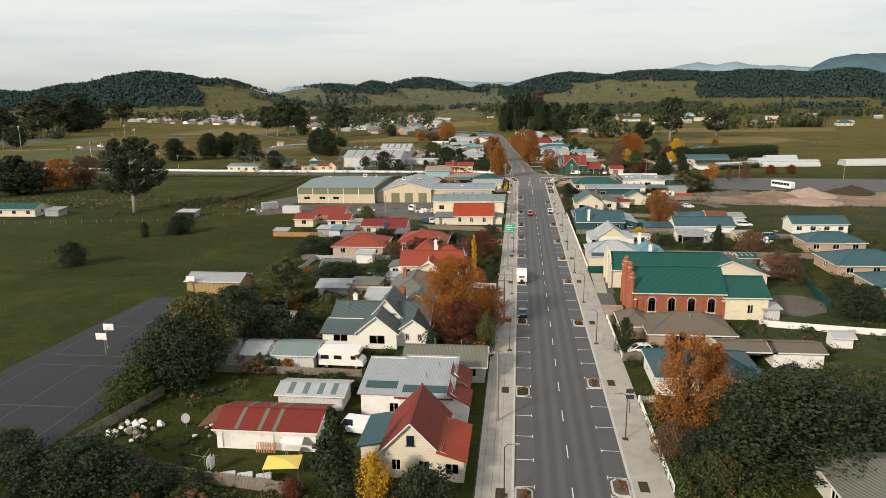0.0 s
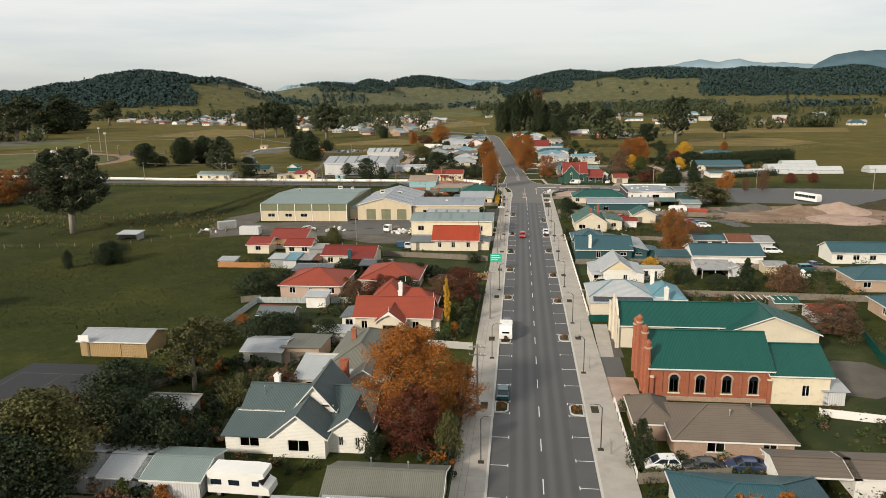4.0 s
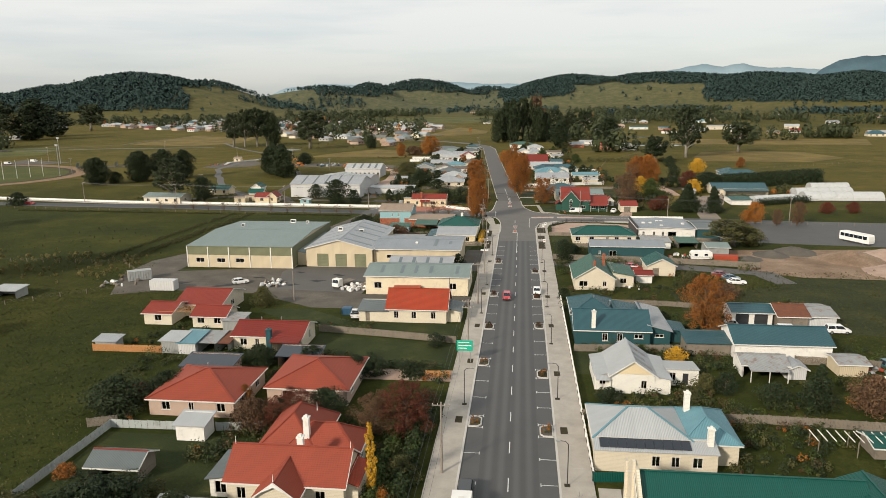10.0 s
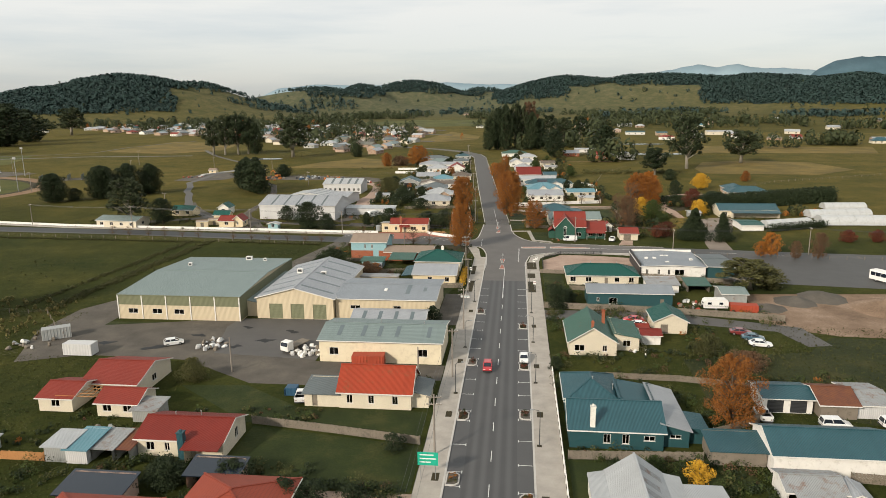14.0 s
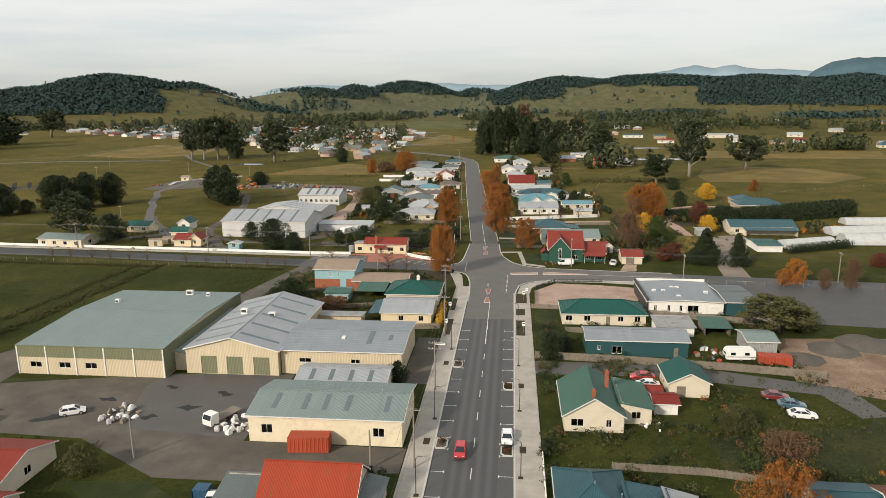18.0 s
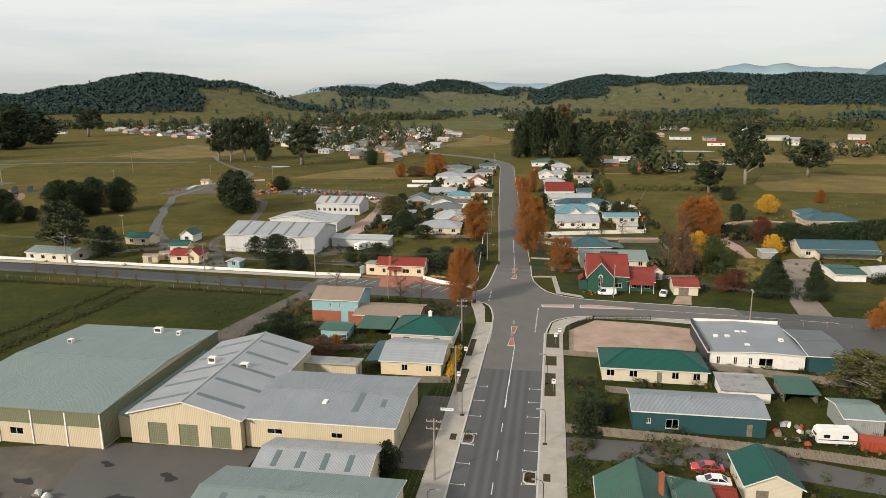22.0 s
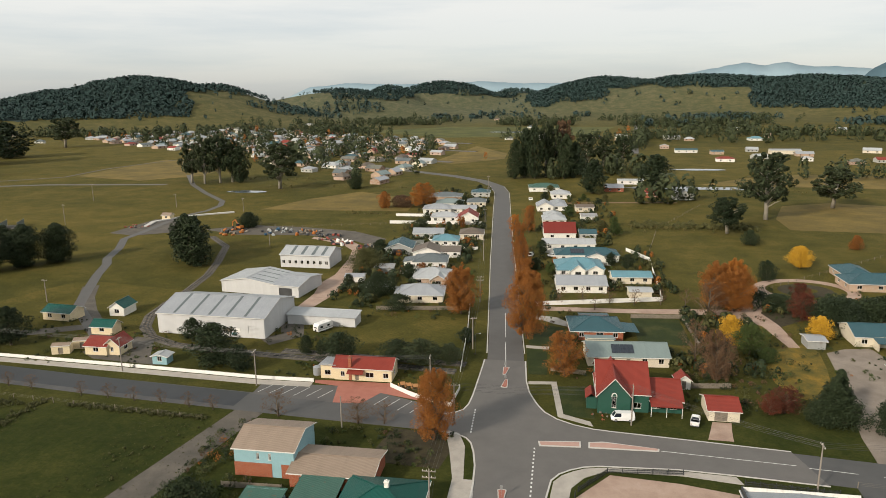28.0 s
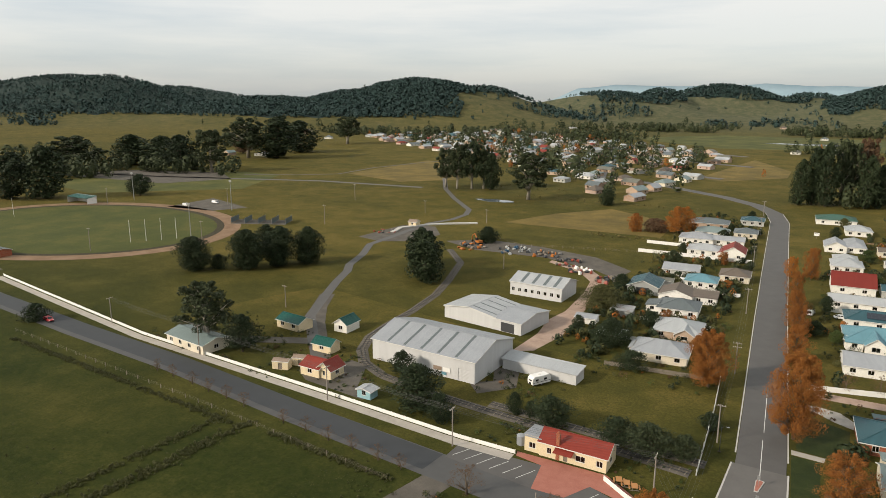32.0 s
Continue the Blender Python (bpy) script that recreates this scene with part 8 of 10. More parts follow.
car(30, 262.5, 178, RED, "dark red sedan on the lane")
car(53.3, 248.6, -8, WHT, "white sedan on a rough field", "sedan", "old cars in the field")
car(53, 252.3, -8, (.06, .12, .16), "blue-grey old sedan on a rough field", "sedan", "old cars in the field")
car(51.5, 255.6, -8, (.18, .03, .03), "rusty red old sedan on a rough field", "sedan", "old cars in the field")
car(52.8, 213, 0, WHT, "white four-wheel drive beside a shed", "wagon")
car(62, 213.8, 0, WHT, "white station wagon behind sheds", "wagon")
car(42.8, 215.6, 90, WHT, "white utility before the open garage", "ute")
car(63.5, 196, 10, TEAL, "dark green old car among sheds", "wagon")
car(66.5, 200, 30, (.04, .06, .14), "dark blue old car among sheds", "sedan")
car(59.8, 313.5, -20, WHT, "white utility on the car park", "ute")
car(66, 309.5, -20, WHT, "white sedan on the car park")
car(72.5, 299.5, 80, TEAL, "dark green car beside rubble", "wagon")
car(22.2, 351.2, 184, WHT, "white minivan in front of the green church", "van")
car(37, 352.0, 75, WHT, "white old utility on the verge", "ute")
car(-37.8, 308.6, 95, SIL, "silver hatchback under a carport", "hatch")
car(-46.5, 516.5, 0, WHT, "white motor coach beside a house", "van")
car(7.5, 497, 10, WHT, "white sedan in a driveway")
car(-1.5, 497, 80, WHT, "white van in a driveway", "van")
car(-216, 361, -5, RED, "red hatchback on the side street", "hatch")


def caravan(x, y, rz, L=4.6, label="white touring caravan", group="caravans"):
    t = thing("caravan", x, y, 0.03, label, "caravan", group, rz)
    w, sec = 1.1, [(0.0, .45), (-.15, 1.3), (.05, 2.2), (.5, 2.55), (L - .5, 2.58), (L - .05, 2.3), (L + .1, 1.4), (L, .45)]
    part("body", Geo().loft([[(X - L / 2, s * w, Z) for X, Z in sec] for s in (-1, 1)]), "white", t)
    for s in (-1, 1):
        for X in (-L * .28, L * .2):
            part("window", Geo().box(X - .45, s * (w + .01) - .01, 1.35, X + .45, s * (w + .01) + .01, 1.9), "solar", t)
        part("stripe", Geo().box(-L / 2 + .1, s * (w + .006) - .006, .95, L / 2, s * (w + .006) + .006, 1.08), "dark", t)
        wheel(t, 0, s * (w - .12), .33)
    part("rear_window", Geo().box(-L / 2 - .16, -.6, 1.45, -L / 2 - .08, .6, 1.75), "solar", t)
    part("spare_wheel", Geo().tube([(-L / 2 - .25, 0, .75), (-L / 2 - .05, 0, .75)], [.32, .32], 14), "black", t)
    part("roof_vent", Geo().box(-.4, -.3, 2.55, .4, .3, 2.68), "trim", t)
    part("drawbar", Geo().bar((L / 2, -.5, .5), (L / 2 + 1.2, 0, .5), .08).bar((L / 2, .5, .5), (L / 2 + 1.2, 0, .5), .08), "steel", t)


caravan(-5.0, 147.2, 90, 4.4, "white touring caravan parked at the kerb")
caravan(51, 273.8, 2, 5.6, "white caravan with dark windows beside a shed")
caravan(-58.5, 397, 60, 5.6, "white caravan on the railway lawn")

# motorhome beside the grey gabled house
mh = thing("motorhome", -32.2, 96.9, 0.02, "large white motorhome in a gravel drive", "motorhome", rz=-2)
part("body", Geo().loft([[(X, s * 1.15, Z) for X, Z in ((-3.4, .5), (-3.4, 2.8), (-3.1, 3.05), (1.6, 3.1), (2.9, 3.0), (3.0, 2.5), (2.2, 2.2), (2.6, 1.7), (3.4, 1.25), (3.5, .5))] for s in (-1, 1)]), "white", mh)
for X in (-2.4, -.4):
    part("window", Geo().box(X - .6, -1.18, 1.5, X + .6, -1.14, 2.1), "solar", mh)
part("windscreen", Geo().add([(2.3, -1.0, 2.15), (2.3, 1.0, 2.15), (2.75, 1.05, 1.62), (2.75, -1.05, 1.62)], [(0, 1, 2, 3)]), "solar", mh)
part("cab_window", Geo().box(1.6, -1.18, 1.55, 2.4, -1.14, 2.1), "solar", mh)
for X in (-2.2, 2.4):
    for s in (-1, 1):
        wheel(mh, X, s * 1.0, .36)

# bus on the car park
bus = thing("bus", 103.5, 300, 0.03, "white coach with dark windows on the car park", "bus", rz=-62)
part("body", Geo().loft([[(X, s * 1.2, Z) for X, Z in ((-5, .5), (-5, 2.9), (-4.8, 3.1), (4.6, 3.1), (4.95, 2.6), (5.1, 1.3), (5, .5))] for s in (-1, 1)]), "white", bus)
for s in (-1, 1):
    for k in range(6):
        part("window", Geo().box(-4.6 + 1.5 * k, s * 1.21 - .015, 1.6, -3.25 + 1.5 * k, s * 1.21 + .015, 2.6), "solar", bus)
    for X in (-3, 3.2):
        wheel(bus, X, s * 1.05, .45)

# tray truck and its load in the works yard
tk = thing("truck", -42, 239.5, 0.03, "white tray truck in the works yard", "truck", rz=65)
part("cab", Geo().loft([[(X, s * 1.0, Z) for X, Z in ((-3.2, .6), (-3.2, 1.5), (-2.9, 2.4), (-1.5, 2.45), (-1.5, .6))] for s in (-1, 1)]), "white", tk)
part("windscreen", Geo().add([(-3.22, -.9, 1.55), (-3.22, .9, 1.55), (-2.95, .85, 2.3), (-2.95, -.85, 2.3)], [(0, 1, 2, 3)]), "solar", tk)
part("tray", Geo().box(-1.4, -1.1, .95, 3.4, 1.1, 1.1), "timber", tk)
for X in (-2.4, 2):
    for s in (-1, 1):
        wheel(tk, X, s * .9, .4)

# shipping containers, skips and piles
def container(x, y, L, rz, mat, label, h=2.5, w=2.4, group=""):
    t = thing("shipping_container", x, y, 0, label, "container", group, rz)
    n = int(L / .3)
    us = [-L / 2 + L * k / n for k in range(n + 1)]
    plan = [(u, -w / 2 - (.05 if k % 2 else 0)) for k, u in enumerate(us)] + [(u, w / 2 + (.05 if k % 2 else 0)) for k, u in reversed(list(enumerate(us)))]
    g = Geo().loft([[(a, b, z) for a, b in plan] for z in (.1, h)])
    part("body", g, mat, t)
    for s in (-1, 1):
        part("door", Geo().box(-L / 2 - .05, s * .58 - .55, .2, -L / 2, s * .58 + .55, h - .12), mat, t)


MT["cont_red"] = iron("red_container_steel", (.35, .06, .03), .6, 0, .2)
container(-24.8, 231.6, 6.2, 4, "cont_red", "rust-red shipping container beside the workshop")
container(57.3, 272.6, 6.2, -6, "cont_red", "red shipping container beside a caravan", 1.7)
container(-85.2, 233.4, 6.2, 0, "w_steelwhite", "white shipping container at the yard edge")
container(-96.4, 242, 5.6, 35, "w_steelgrey", "grey container hut at the yard edge")
MT["bin_blue"] = plain("blue_bin", (.02, .07, .13), .5)
container(-35.6, 218, 2, 0, "bin_blue", "dark blue rubbish skip", 1.5, 1.8)


def heap(name, x, y, n, spread, size, mats, label, category, seed=1, flat=.8):
    """A loose pile of separate boxy pieces."""
    r = random.Random(seed)
    t = thing(name, x, y, 0, label, category)
    for k in range(n):
        a, q = r.uniform(0, 6.28), spread * math.sqrt(r.random())
        s = [size * r.uniform(.4, 1.2) for _ in range(3)]
        z = max(0, (1 - q / spread)) * size * flat * r.random()
        p = part("piece", Geo().loft([[(X * s[0] / 2 * k + e * s[0] * .15, Y * s[1] / 2 * k, Z * s[2] * .7) for X, Y in ((-1, -.7), (-.2, -1), (1, -.6), (.8, .9), (-.9, 1))] for k, e, Z in ((.9, 0, 0), (1, r.uniform(-1, 1), .45), (r.uniform(.2, .9), r.uniform(-1, 1), 1))]), r.choice(mats), t)
        p.matrix_local = pose(q * math.cos(a), q * math.sin(a), z, r.uniform(-12, 12), r.uniform(-12, 12), r.uniform(0, 180))
    return t


heap("bag_pile", -39, 238.5, 40, 3.4, 1.1, ["white", "white", "w_steelwhite", "timber"], "pile of white bulk bags beside a truck", "pile", 3)
heap("scrap_pile", -60.5, 240, 26, 3.4, 1.1, ["white", "steel", "timber", "w_steelwhite"], "pile of pale scrap and pallets in the yard", "pile", 4)
heap("yard_scrap", -99, 237, 16, 4.5, 1.0, ["white", "steel", "timber"], "scattered pale scrap along a yard fence", "pile", 5)
heap("garden_clutter", -52.5, 74.5, 22, 3.2, .9, ["white", "w_steelgrey", "timber", "white"], "white garden chairs and clutter on grass", "clutter", 6)
heap("garden_clutter", -43, 75.5, 14, 2.6, .7, ["white", "timber", "steel"], "clutter on a trestle behind a shed", "clutter", 7)
heap("timber_stack", -60.5, 200.5, 14, 2.4, 1.4, ["timber", "steel", "w_steelgrey"], "stack of old timber and tin behind the sheds", "pile", 8)
heap("junk_row", 46, 276, 20, 3.6, 1.0, ["timber", "steel", "white", "cont_red"], "junk and timber beside a green shed", "clutter", 9)
heap("back_junk", 28, 244, 14, 2.6, .6, ["white", "timber", "dark"], "pots and junk behind the cottage", "clutter", 10)
heap("shed_junk", 60, 192, 18, 3.5, 1.0, ["steel", "timber", "white", "cont_red"], "old machinery and junk among sheds", "clutter", 13)
heap("porch_clutter", 18, 352.6, 8, 2.0, .5, ["timber", "w_brick"], "pots beside the church steps", "clutter", 15)
MT["machine"] = plain("orange_machine", (.40, .13, .02), .5, dirt=(.2, .08, .03))
MT["machine_red"] = plain("red_machine", (.26, .05, .03), .5, dirt=(.15, .05, .03))
for x, y, n, s, mt, sd in ((-150, 530, 22, 7, ["machine", "dark", "timber"], 21), (-128, 533, 24, 8, ["dark", "w_steelgrey", "timber", "bin_blue"], 22), (-112, 533, 22, 7, ["machine", "dark", "timber"], 23), (-98, 524, 22, 7, ["dark", "timber", "machine_red"], 24), (-88, 512, 20, 5, ["machine_red", "white", "dark"], 25), (-74, 503, 18, 5, ["machine_red", "timber", "dark"], 26)):
    heap("machinery_row", x, y, n, s, 1.8, mt, "row of rusty old machinery and scrap", "machinery", sd, .5)


def excavator(x, y, rz, col, label):
    t = thing("excavator", x, y, 0, label, "excavator", rz=rz)
    for s in (-1, 1):
        part("track", Geo().loft([[(X, s * 1.1 + o, Z) for X, Z in ((-1.9, .3), (-1.6, .85), (1.6, .85), (1.9, .3), (1.5, 0), (-1.5, 0))] for o in (-.25, .25)]), "black", t)
    part("body", Geo().box(-1.9, -1.2, .95, 1.2, 1.2, 2.0), col, t)
    part("cab", Geo().box(.0, .1, 2.0, 1.3, 1.15, 3.1), "solar", t)
    part("boom", Geo().bar((1.0, -.3, 1.6), (4.0, -.3, 4.6), .45).bar((4.0, -.3, 4.6), (6.4, -.3, 3.2), .4), col, t)
    part("stick", Geo().bar((6.4, -.3, 3.2), (6.6, -.3, .9), .32), col, t)
    part("bucket", Geo().box(6.0, -.8, .2, 7.0, .2, 1.0), "dark", t)


excavator(-150, 538, 150, "machine", "orange excavator with a raised boom beside scrap")
MT["machine_y"] = plain("yellow_machine", (.55, .33, .03), .5)
excavator(150, 280, 190, "machine_y", "yellow earthmover beside soil heaps")
for x, y, R, h, mt, sd in ((72, 281, 5, 1.4, "gravel", 1), (80, 285, 6, 1.8, "gravel", 2), (92, 276, 9, 2.6, "earth", 3), (106, 279, 10, 2.8, "dirt", 4), (125, 287, 9, 3.0, "bed", 5), (140, 270, 14, 2.6, "earth", 6), (100, 263, 11, 1.0, "dirt", 7), (64, 275, 4, 1.0, "gravel", 8), (160, 284, 11, 3.2, "bed", 9)):
    n, m, v = 9, 18, []
    for j in range(n):
        q = j / (n - 1)
        for k in range(m):
            a = 6.2832 * k / m
            rr = R * q * (1 + .2 * noise.noise((math.cos(a) * 2 + sd, math.sin(a) * 2, sd)))
            z = h * (1 - q) ** .8 * (1 + .35 * noise.noise((rr * math.cos(a) * .5, rr * math.sin(a) * .5, sd * 3.1)))
            v.append((rr * math.cos(a), rr * math.sin(a), max(z, -.02)))
    fs = [(j * m + k, (j + 1) * m + k, (j + 1) * m + (k + 1) % m, j * m + (k + 1) % m) for j in range(n - 1) for k in range(m)]
    solid("soil_mound", mesh_of("soil_heap", v, fs, True), mt, "mound of loose soil and rubble on bare ground", "soil mound", x, y, 0, group="soil mounds")

# ---- poles, wires, lamps, signs ----
def power_pole(x, y, h=9.5, arms=1, rz=0):
    t = thing("power_pole", x, y, 0, "timber power pole with crossarms and insulators", "power pole", "power poles", rz)
    part("pole", Geo().tube([(0, 0, -.3), (0, 0, h)], [.17, .11], 9), "pole", t)
    for k in range(arms):
        z = h - .5 - 1.1 * k
        part("crossarm", Geo().box(-1.1, -.06, z, 1.1, .06, z + .13), "pole", t)
        g = Geo()
        for u in (-1.0, -.4, .4, 1.0):
            g.tube([(u, 0, z + .13), (u, 0, z + .33)], [.05, .035], 6)
        part("insulators", g, "trim", t)
    return (x, y, h)


def wires(line, sag=.7, offs=(-1.0, -.4, .4, 1.0), drop=.3):
    t = thing("power_line", 0, 0, 0, "slack overhead power wires", "wires", "power wires")
    for (x0, y0, h0), (x1, y1, h1) in zip(line, line[1:]):
        n = math.hypot(x1 - x0, y1 - y0)
        sx_, sy_ = -(y1 - y0) / n, (x1 - x0) / n
        for o in offs:
            pts = []
            for k in range(9):
                f = k / 8
                pts.append((x0 + (x1 - x0) * f + sx_ * o, y0 + (y1 - y0) * f + sy_ * o, h0 + (h1 - h0) * f - drop - sag * 4 * f * (1 - f)))
            part("wire", Geo().tube(pts, [.016] * 9, 3), "dark", t)


pl = [power_pole(-8.2, y, 9.5, 2 if k % 2 else 1) for k, y in enumerate((5, 43, 80.5, 118.4, 156.5, 199.3, 227.5, 254.5))]
pl += [power_pole(-9.2, 283, 9.5, 1), power_pole(-11.8, 311, 9.5, 2), power_pole(-12.6, 345, 9, 1)]
wires(pl)
pr = [power_pole(-13.6, 388, 9, 1, 4), power_pole(-16, 430, 9, 2, 4), power_pole(-20.5, 487, 9, 1, 4), power_pole(-27, 560, 9, 1, 4), power_pole(-33, 640, 9, 1, 4), power_pole(-38, 700, 9, 1, 4)]
wires([pl[-1]] + pr)
cp = [power_pole(-99, 361.3, 9, 1, 90), power_pole(-61.8, 357.6, 9, 1, 90), power_pole(-20.4, 360.8, 8.5, 1, 90)]
wires([power_pole(-196, 370, 9, 1, 90), power_pole(-150, 366, 9, 1, 90)] + cp + [(-12.6, 345, 9)])
cq = [power_pole(23.8, 349.2, 9, 1, 90), power_pole(52.8, 329, 9, 1, 90), power_pole(96, 334, 9, 1, 90), power_pole(140, 329, 9, 1, 90)]
wires([(-12.6, 345, 9)] + cq)
wires([(-12.6, 345, 9), (23.8, 349.2, 9)], 1.0, (-.3, .3), 1.2)
power_pole(-35.4, 340, 7, 0)
power_pole(-14.5, 227, 6, 0)
power_pole(-50.3, 226.8, 7, 0)
for x, y in ((-270, 470), (-300, 430), (-250, 540), (-350, 560), (-420, 520), (-220, 600), (-290, 620), (-172, 590), (-118, 500), (-160, 412)):
    power_pole(x, y, 11 if x < -240 else 8, 1)


def street_lamp(x, y, face):
    t = thing("street_lamp", x, y, .15, "slim grey street lamp with a curved arm", "street lamp", "street lamps", face)
    part("base", Geo().box(-.35, -.35, 0, .35, .35, .02), "bed", t)
    part("pole", Geo().tube([(0, 0, 0), (0, 0, 5.4)], [.07, .05], 8), "dark", t)
    part("arm", Geo().tube([(0, 0, 5.3), (.3, 0, 5.7), (1.1, 0, 5.8)], [.045, .04, .035], 6), "dark", t)
    part("lamp_head", Geo().box(.95, -.12, 5.72, 1.5, .12, 5.84), "steel", t)


for y in (77, 109, 132, 155, 179, 203, 226, 247, 267, 290):
    street_lamp(7.0, y, 180)
for y in (64, 105, 137, 176, 220.5, 243, 275):
    street_lamp(-7.0, y, 0)
street_lamp(-12.5, 384, 0)

MT["sign_green"] = plain("sign_green_sheet", (0.01, 0.36, 0.24), 0.45, var=.08)
sg = thing("direction_sign", -8.3, 192.6, .15, "green road direction sign with pale lettering bars", "road sign")
part("board", Geo().box(-1.4, -.04, 2.1, 1.4, .04, 4.0), "sign_green", sg)
for z, w_ in ((3.55, 1.9), (3.0, 2.2), (2.5, 1.5)):
    part("lettering_bar", Geo().box(-1.1, -.055, z, -1.1 + w_, -.042, z + .16), "white", sg)
for u in (-1.0, 1.0):
    part("post", Geo().tube([(u, .08, 0), (u, .08, 4.0)], [.05, .05], 6), "steel", sg)
def road_sign(x, y, label, mats=("white", "r_blue"), w=.7, h=.9, top=2.6):
    t = thing("road_sign", x, y, .05, label, "road sign", "street signs")
    part("post", Geo().tube([(0, .05, 0), (0, .05, top)], [.03, .03], 6), "steel", t)
    part("board", Geo().box(-w / 2, -.02, top - h, w / 2, .02, top), mats[0], t)
    part("lettering_bar", Geo().box(-w * .38, -.03, top - h * .45, w * .38, -.021, top - h * .25), mats[1], t)


road_sign(-9.2, 272.5, "blue and white town information sign on the footpath", ("white", "r_blue"), 2.2, .5, 2.4)
road_sign(8.2, 286.5, "small white parking sign in a bed", ("white", "r_red"))
road_sign(8.6, 311.5, "small white sign in the corner bed", ("white", "dark"))
road_sign(9.4, 314.6, "small white sign in the corner bed", ("white", "dark"))
road_sign(-9.6, 300.5, "small white sign on the footpath", ("white", "dark"))
road_sign(-9.3, 287.5, "small white sign on the footpath", ("white", "dark"))
road_sign(-6.4, 640, "white roadside board at the bend", ("white", "dark"), 2.4, 1.6, 3)
road_sign(3, 700, "white roadside board at the bend", ("white", "dark"), 3.4, 1.8, 3)
# banner poles on the footpath
bn = thing("banner_pole", 8.5, 84, .15, "dark banner pole with fluttering pennants", "flag pole")
part("pole", Geo().tube([(0, 0, 0), (0, 0, 3.4)], [.05, .04], 6), "dark", bn)
for z in (1.9, 2.7):
    part("pennant", Geo().box(-.5, -.02, z, .5, .02, z + .55), "dark", bn)
for y in (132.6, 106.5, 149):
    b_ = thing("street_sculpture", 8.0, y + 1.5, .15, "slender grey metal street sculpture", "sculpture")
    part("stem", Geo().tube([(0, 0, 0), (.1, 0, 1.0), (-.05, .05, 2.1)], [.09, .06, .03], 6).tube([(.05, 0, .9), (.4, .1, 1.7)], [.05, .02], 5).tube([(.05, 0, .8), (-.4, -.1, 1.5)], [.05, .02], 5), "steel", b_)

# ---- fences, walls, hedges ----
GR = "fences"
fence([(-54.4, 84.5), (-58.6, 66)], 1.5, label="grey timber paling fence beside the courts")
fence([(-53.7, 67.4), (-46, 65.6), (-40.2, 64.0), (-29, 62.3)], 1.5)
fence([(-50.9, 93.0), (-40, 93.2), (-28.4, 93.0)], 1.2)
fence([(-59.8, 163.9), (-56.1, 165.4)], 1.4)
fence([(-57.3, 146), (-56.4, 164.2), (-45.4, 164.4)], 1.3, "sheet_fence", .8, .05, "pale grey sheet-panel boundary fence", "", "panel_fence", "timber")
fence([(-41, 164.6), (-34.5, 165.4)], 1.3, "sheet_fence", .8, .05, "pale grey sheet-panel boundary fence", "", "panel_fence", "timber")
MT["orange_wood"] = plain("new_timber", (.42, .20, .07), .8, var=.25)
fence([(-77.5, 192.6), (-64.2, 192.7)], 1.4, "orange_wood", .14, .02, "new orange timber paling fence", "", "fence", "orange_wood")
fence([(-38.5, 206.6), (-25, 204.6), (-10.8, 202.1)], 1.4)
fence([(-14.2, 185.8), (-10.2, 186)], 1.2, "orange_wood", .9, .0, "low tan rendered garden wall", "", "garden_wall", "orange_wood", True)
fence([(-56.5, 121), (-38.5, 141)], 1.3)
fence([(-33.5, 143), (-18, 141.5), (-10.4, 140.6)], 1.3, "w_grey", .9, 0, "pale grey rendered boundary wall", "", "boundary_wall", "w_grey", True)
fence([(-28.5, 285.6), (-11, 288.2)], 1.4)
fence([(-49, 299.5), (-29, 303.5)], 1.3)
fence([(-50, 315.8), (-39, 316.2)], 1.2)
fence([(10.3, 102), (20.5, 104)], 1.4)
fence([(11, 199.8), (30, 201)], 1.4)
fence([(10.3, 173.2), (36, 173.6), (66, 171.8)], 1.4)
fence([(30.5, 206.8), (36, 209.5), (43, 214.8)], 1.6)
fence([(48, 197), (70, 195)], 1.5)
fence([(10.3, 271.5), (30, 270), (47, 268), (64, 265)], 1.6)
fence([(10.3, 305.3), (17, 304.8)], 1.2)
fence([(17.5, 288), (37, 286.4)], 1.3)
fence([(37, 301.8), (50, 298.8), (62, 296)], 1.5)
fence([(20, 229.5), (33, 229), (48, 226)], 1.2)
fence([(56, 155), (53, 140), (52.6, 131.5)], 1.6, "r_green", .9, 0, "green sheet-steel boundary fence", "", "panel_fence", "dark", True)
fence([(10.1, 156.2), (14.6, 156.6)], 1.4, "r_green", .9, 0, "green sheet-steel fence panel", "", "panel_fence", "dark", True)
fence([(36, 120), (46, 118), (60, 115.5)], 1.2, "white", .9, 0, "long white garden wall with round shrubs", "", "garden_wall", "white", True)
fence([(10.3, 66), (10.3, 87.4), (13, 87.8)], 1.0, "white", .12, .08, "low white picket fence along the footpath", "", "picket_fence", "white")
fence([(10.3, 103), (10.3, 122)], .9, "white", .12, .08, "low white picket fence along the footpath", "", "picket_fence", "white")
fence([(10.3, 157), (10.3, 232)], 1.0, "white", .12, .08, "low white picket fence along the footpath", "", "picket_fence", "white")
fence([(-14.8, 372), (-16.8, 404), (-19, 428)], 1.4, "white", .9, .0, "white timber fence along the railway lawn", "", "panel_fence", "white", True)
fence([(-288, 384.4), (-178, 368.5), (-100, 364), (-62, 361.3), (-49, 361.4)], .95, "white", .9, 0, "long white boarded fence of the railway yard", "", "boarded_fence", "white", True)
strip("new_asphalt", [(-300, 370.6), (-260, 367.0), (-200, 362.0), (-150, 359.0), (-100, 353.5), (-62, 350.0)], 7.0, .028, "new_seal", "fresh dark asphalt lane beside the railway yard", "road")
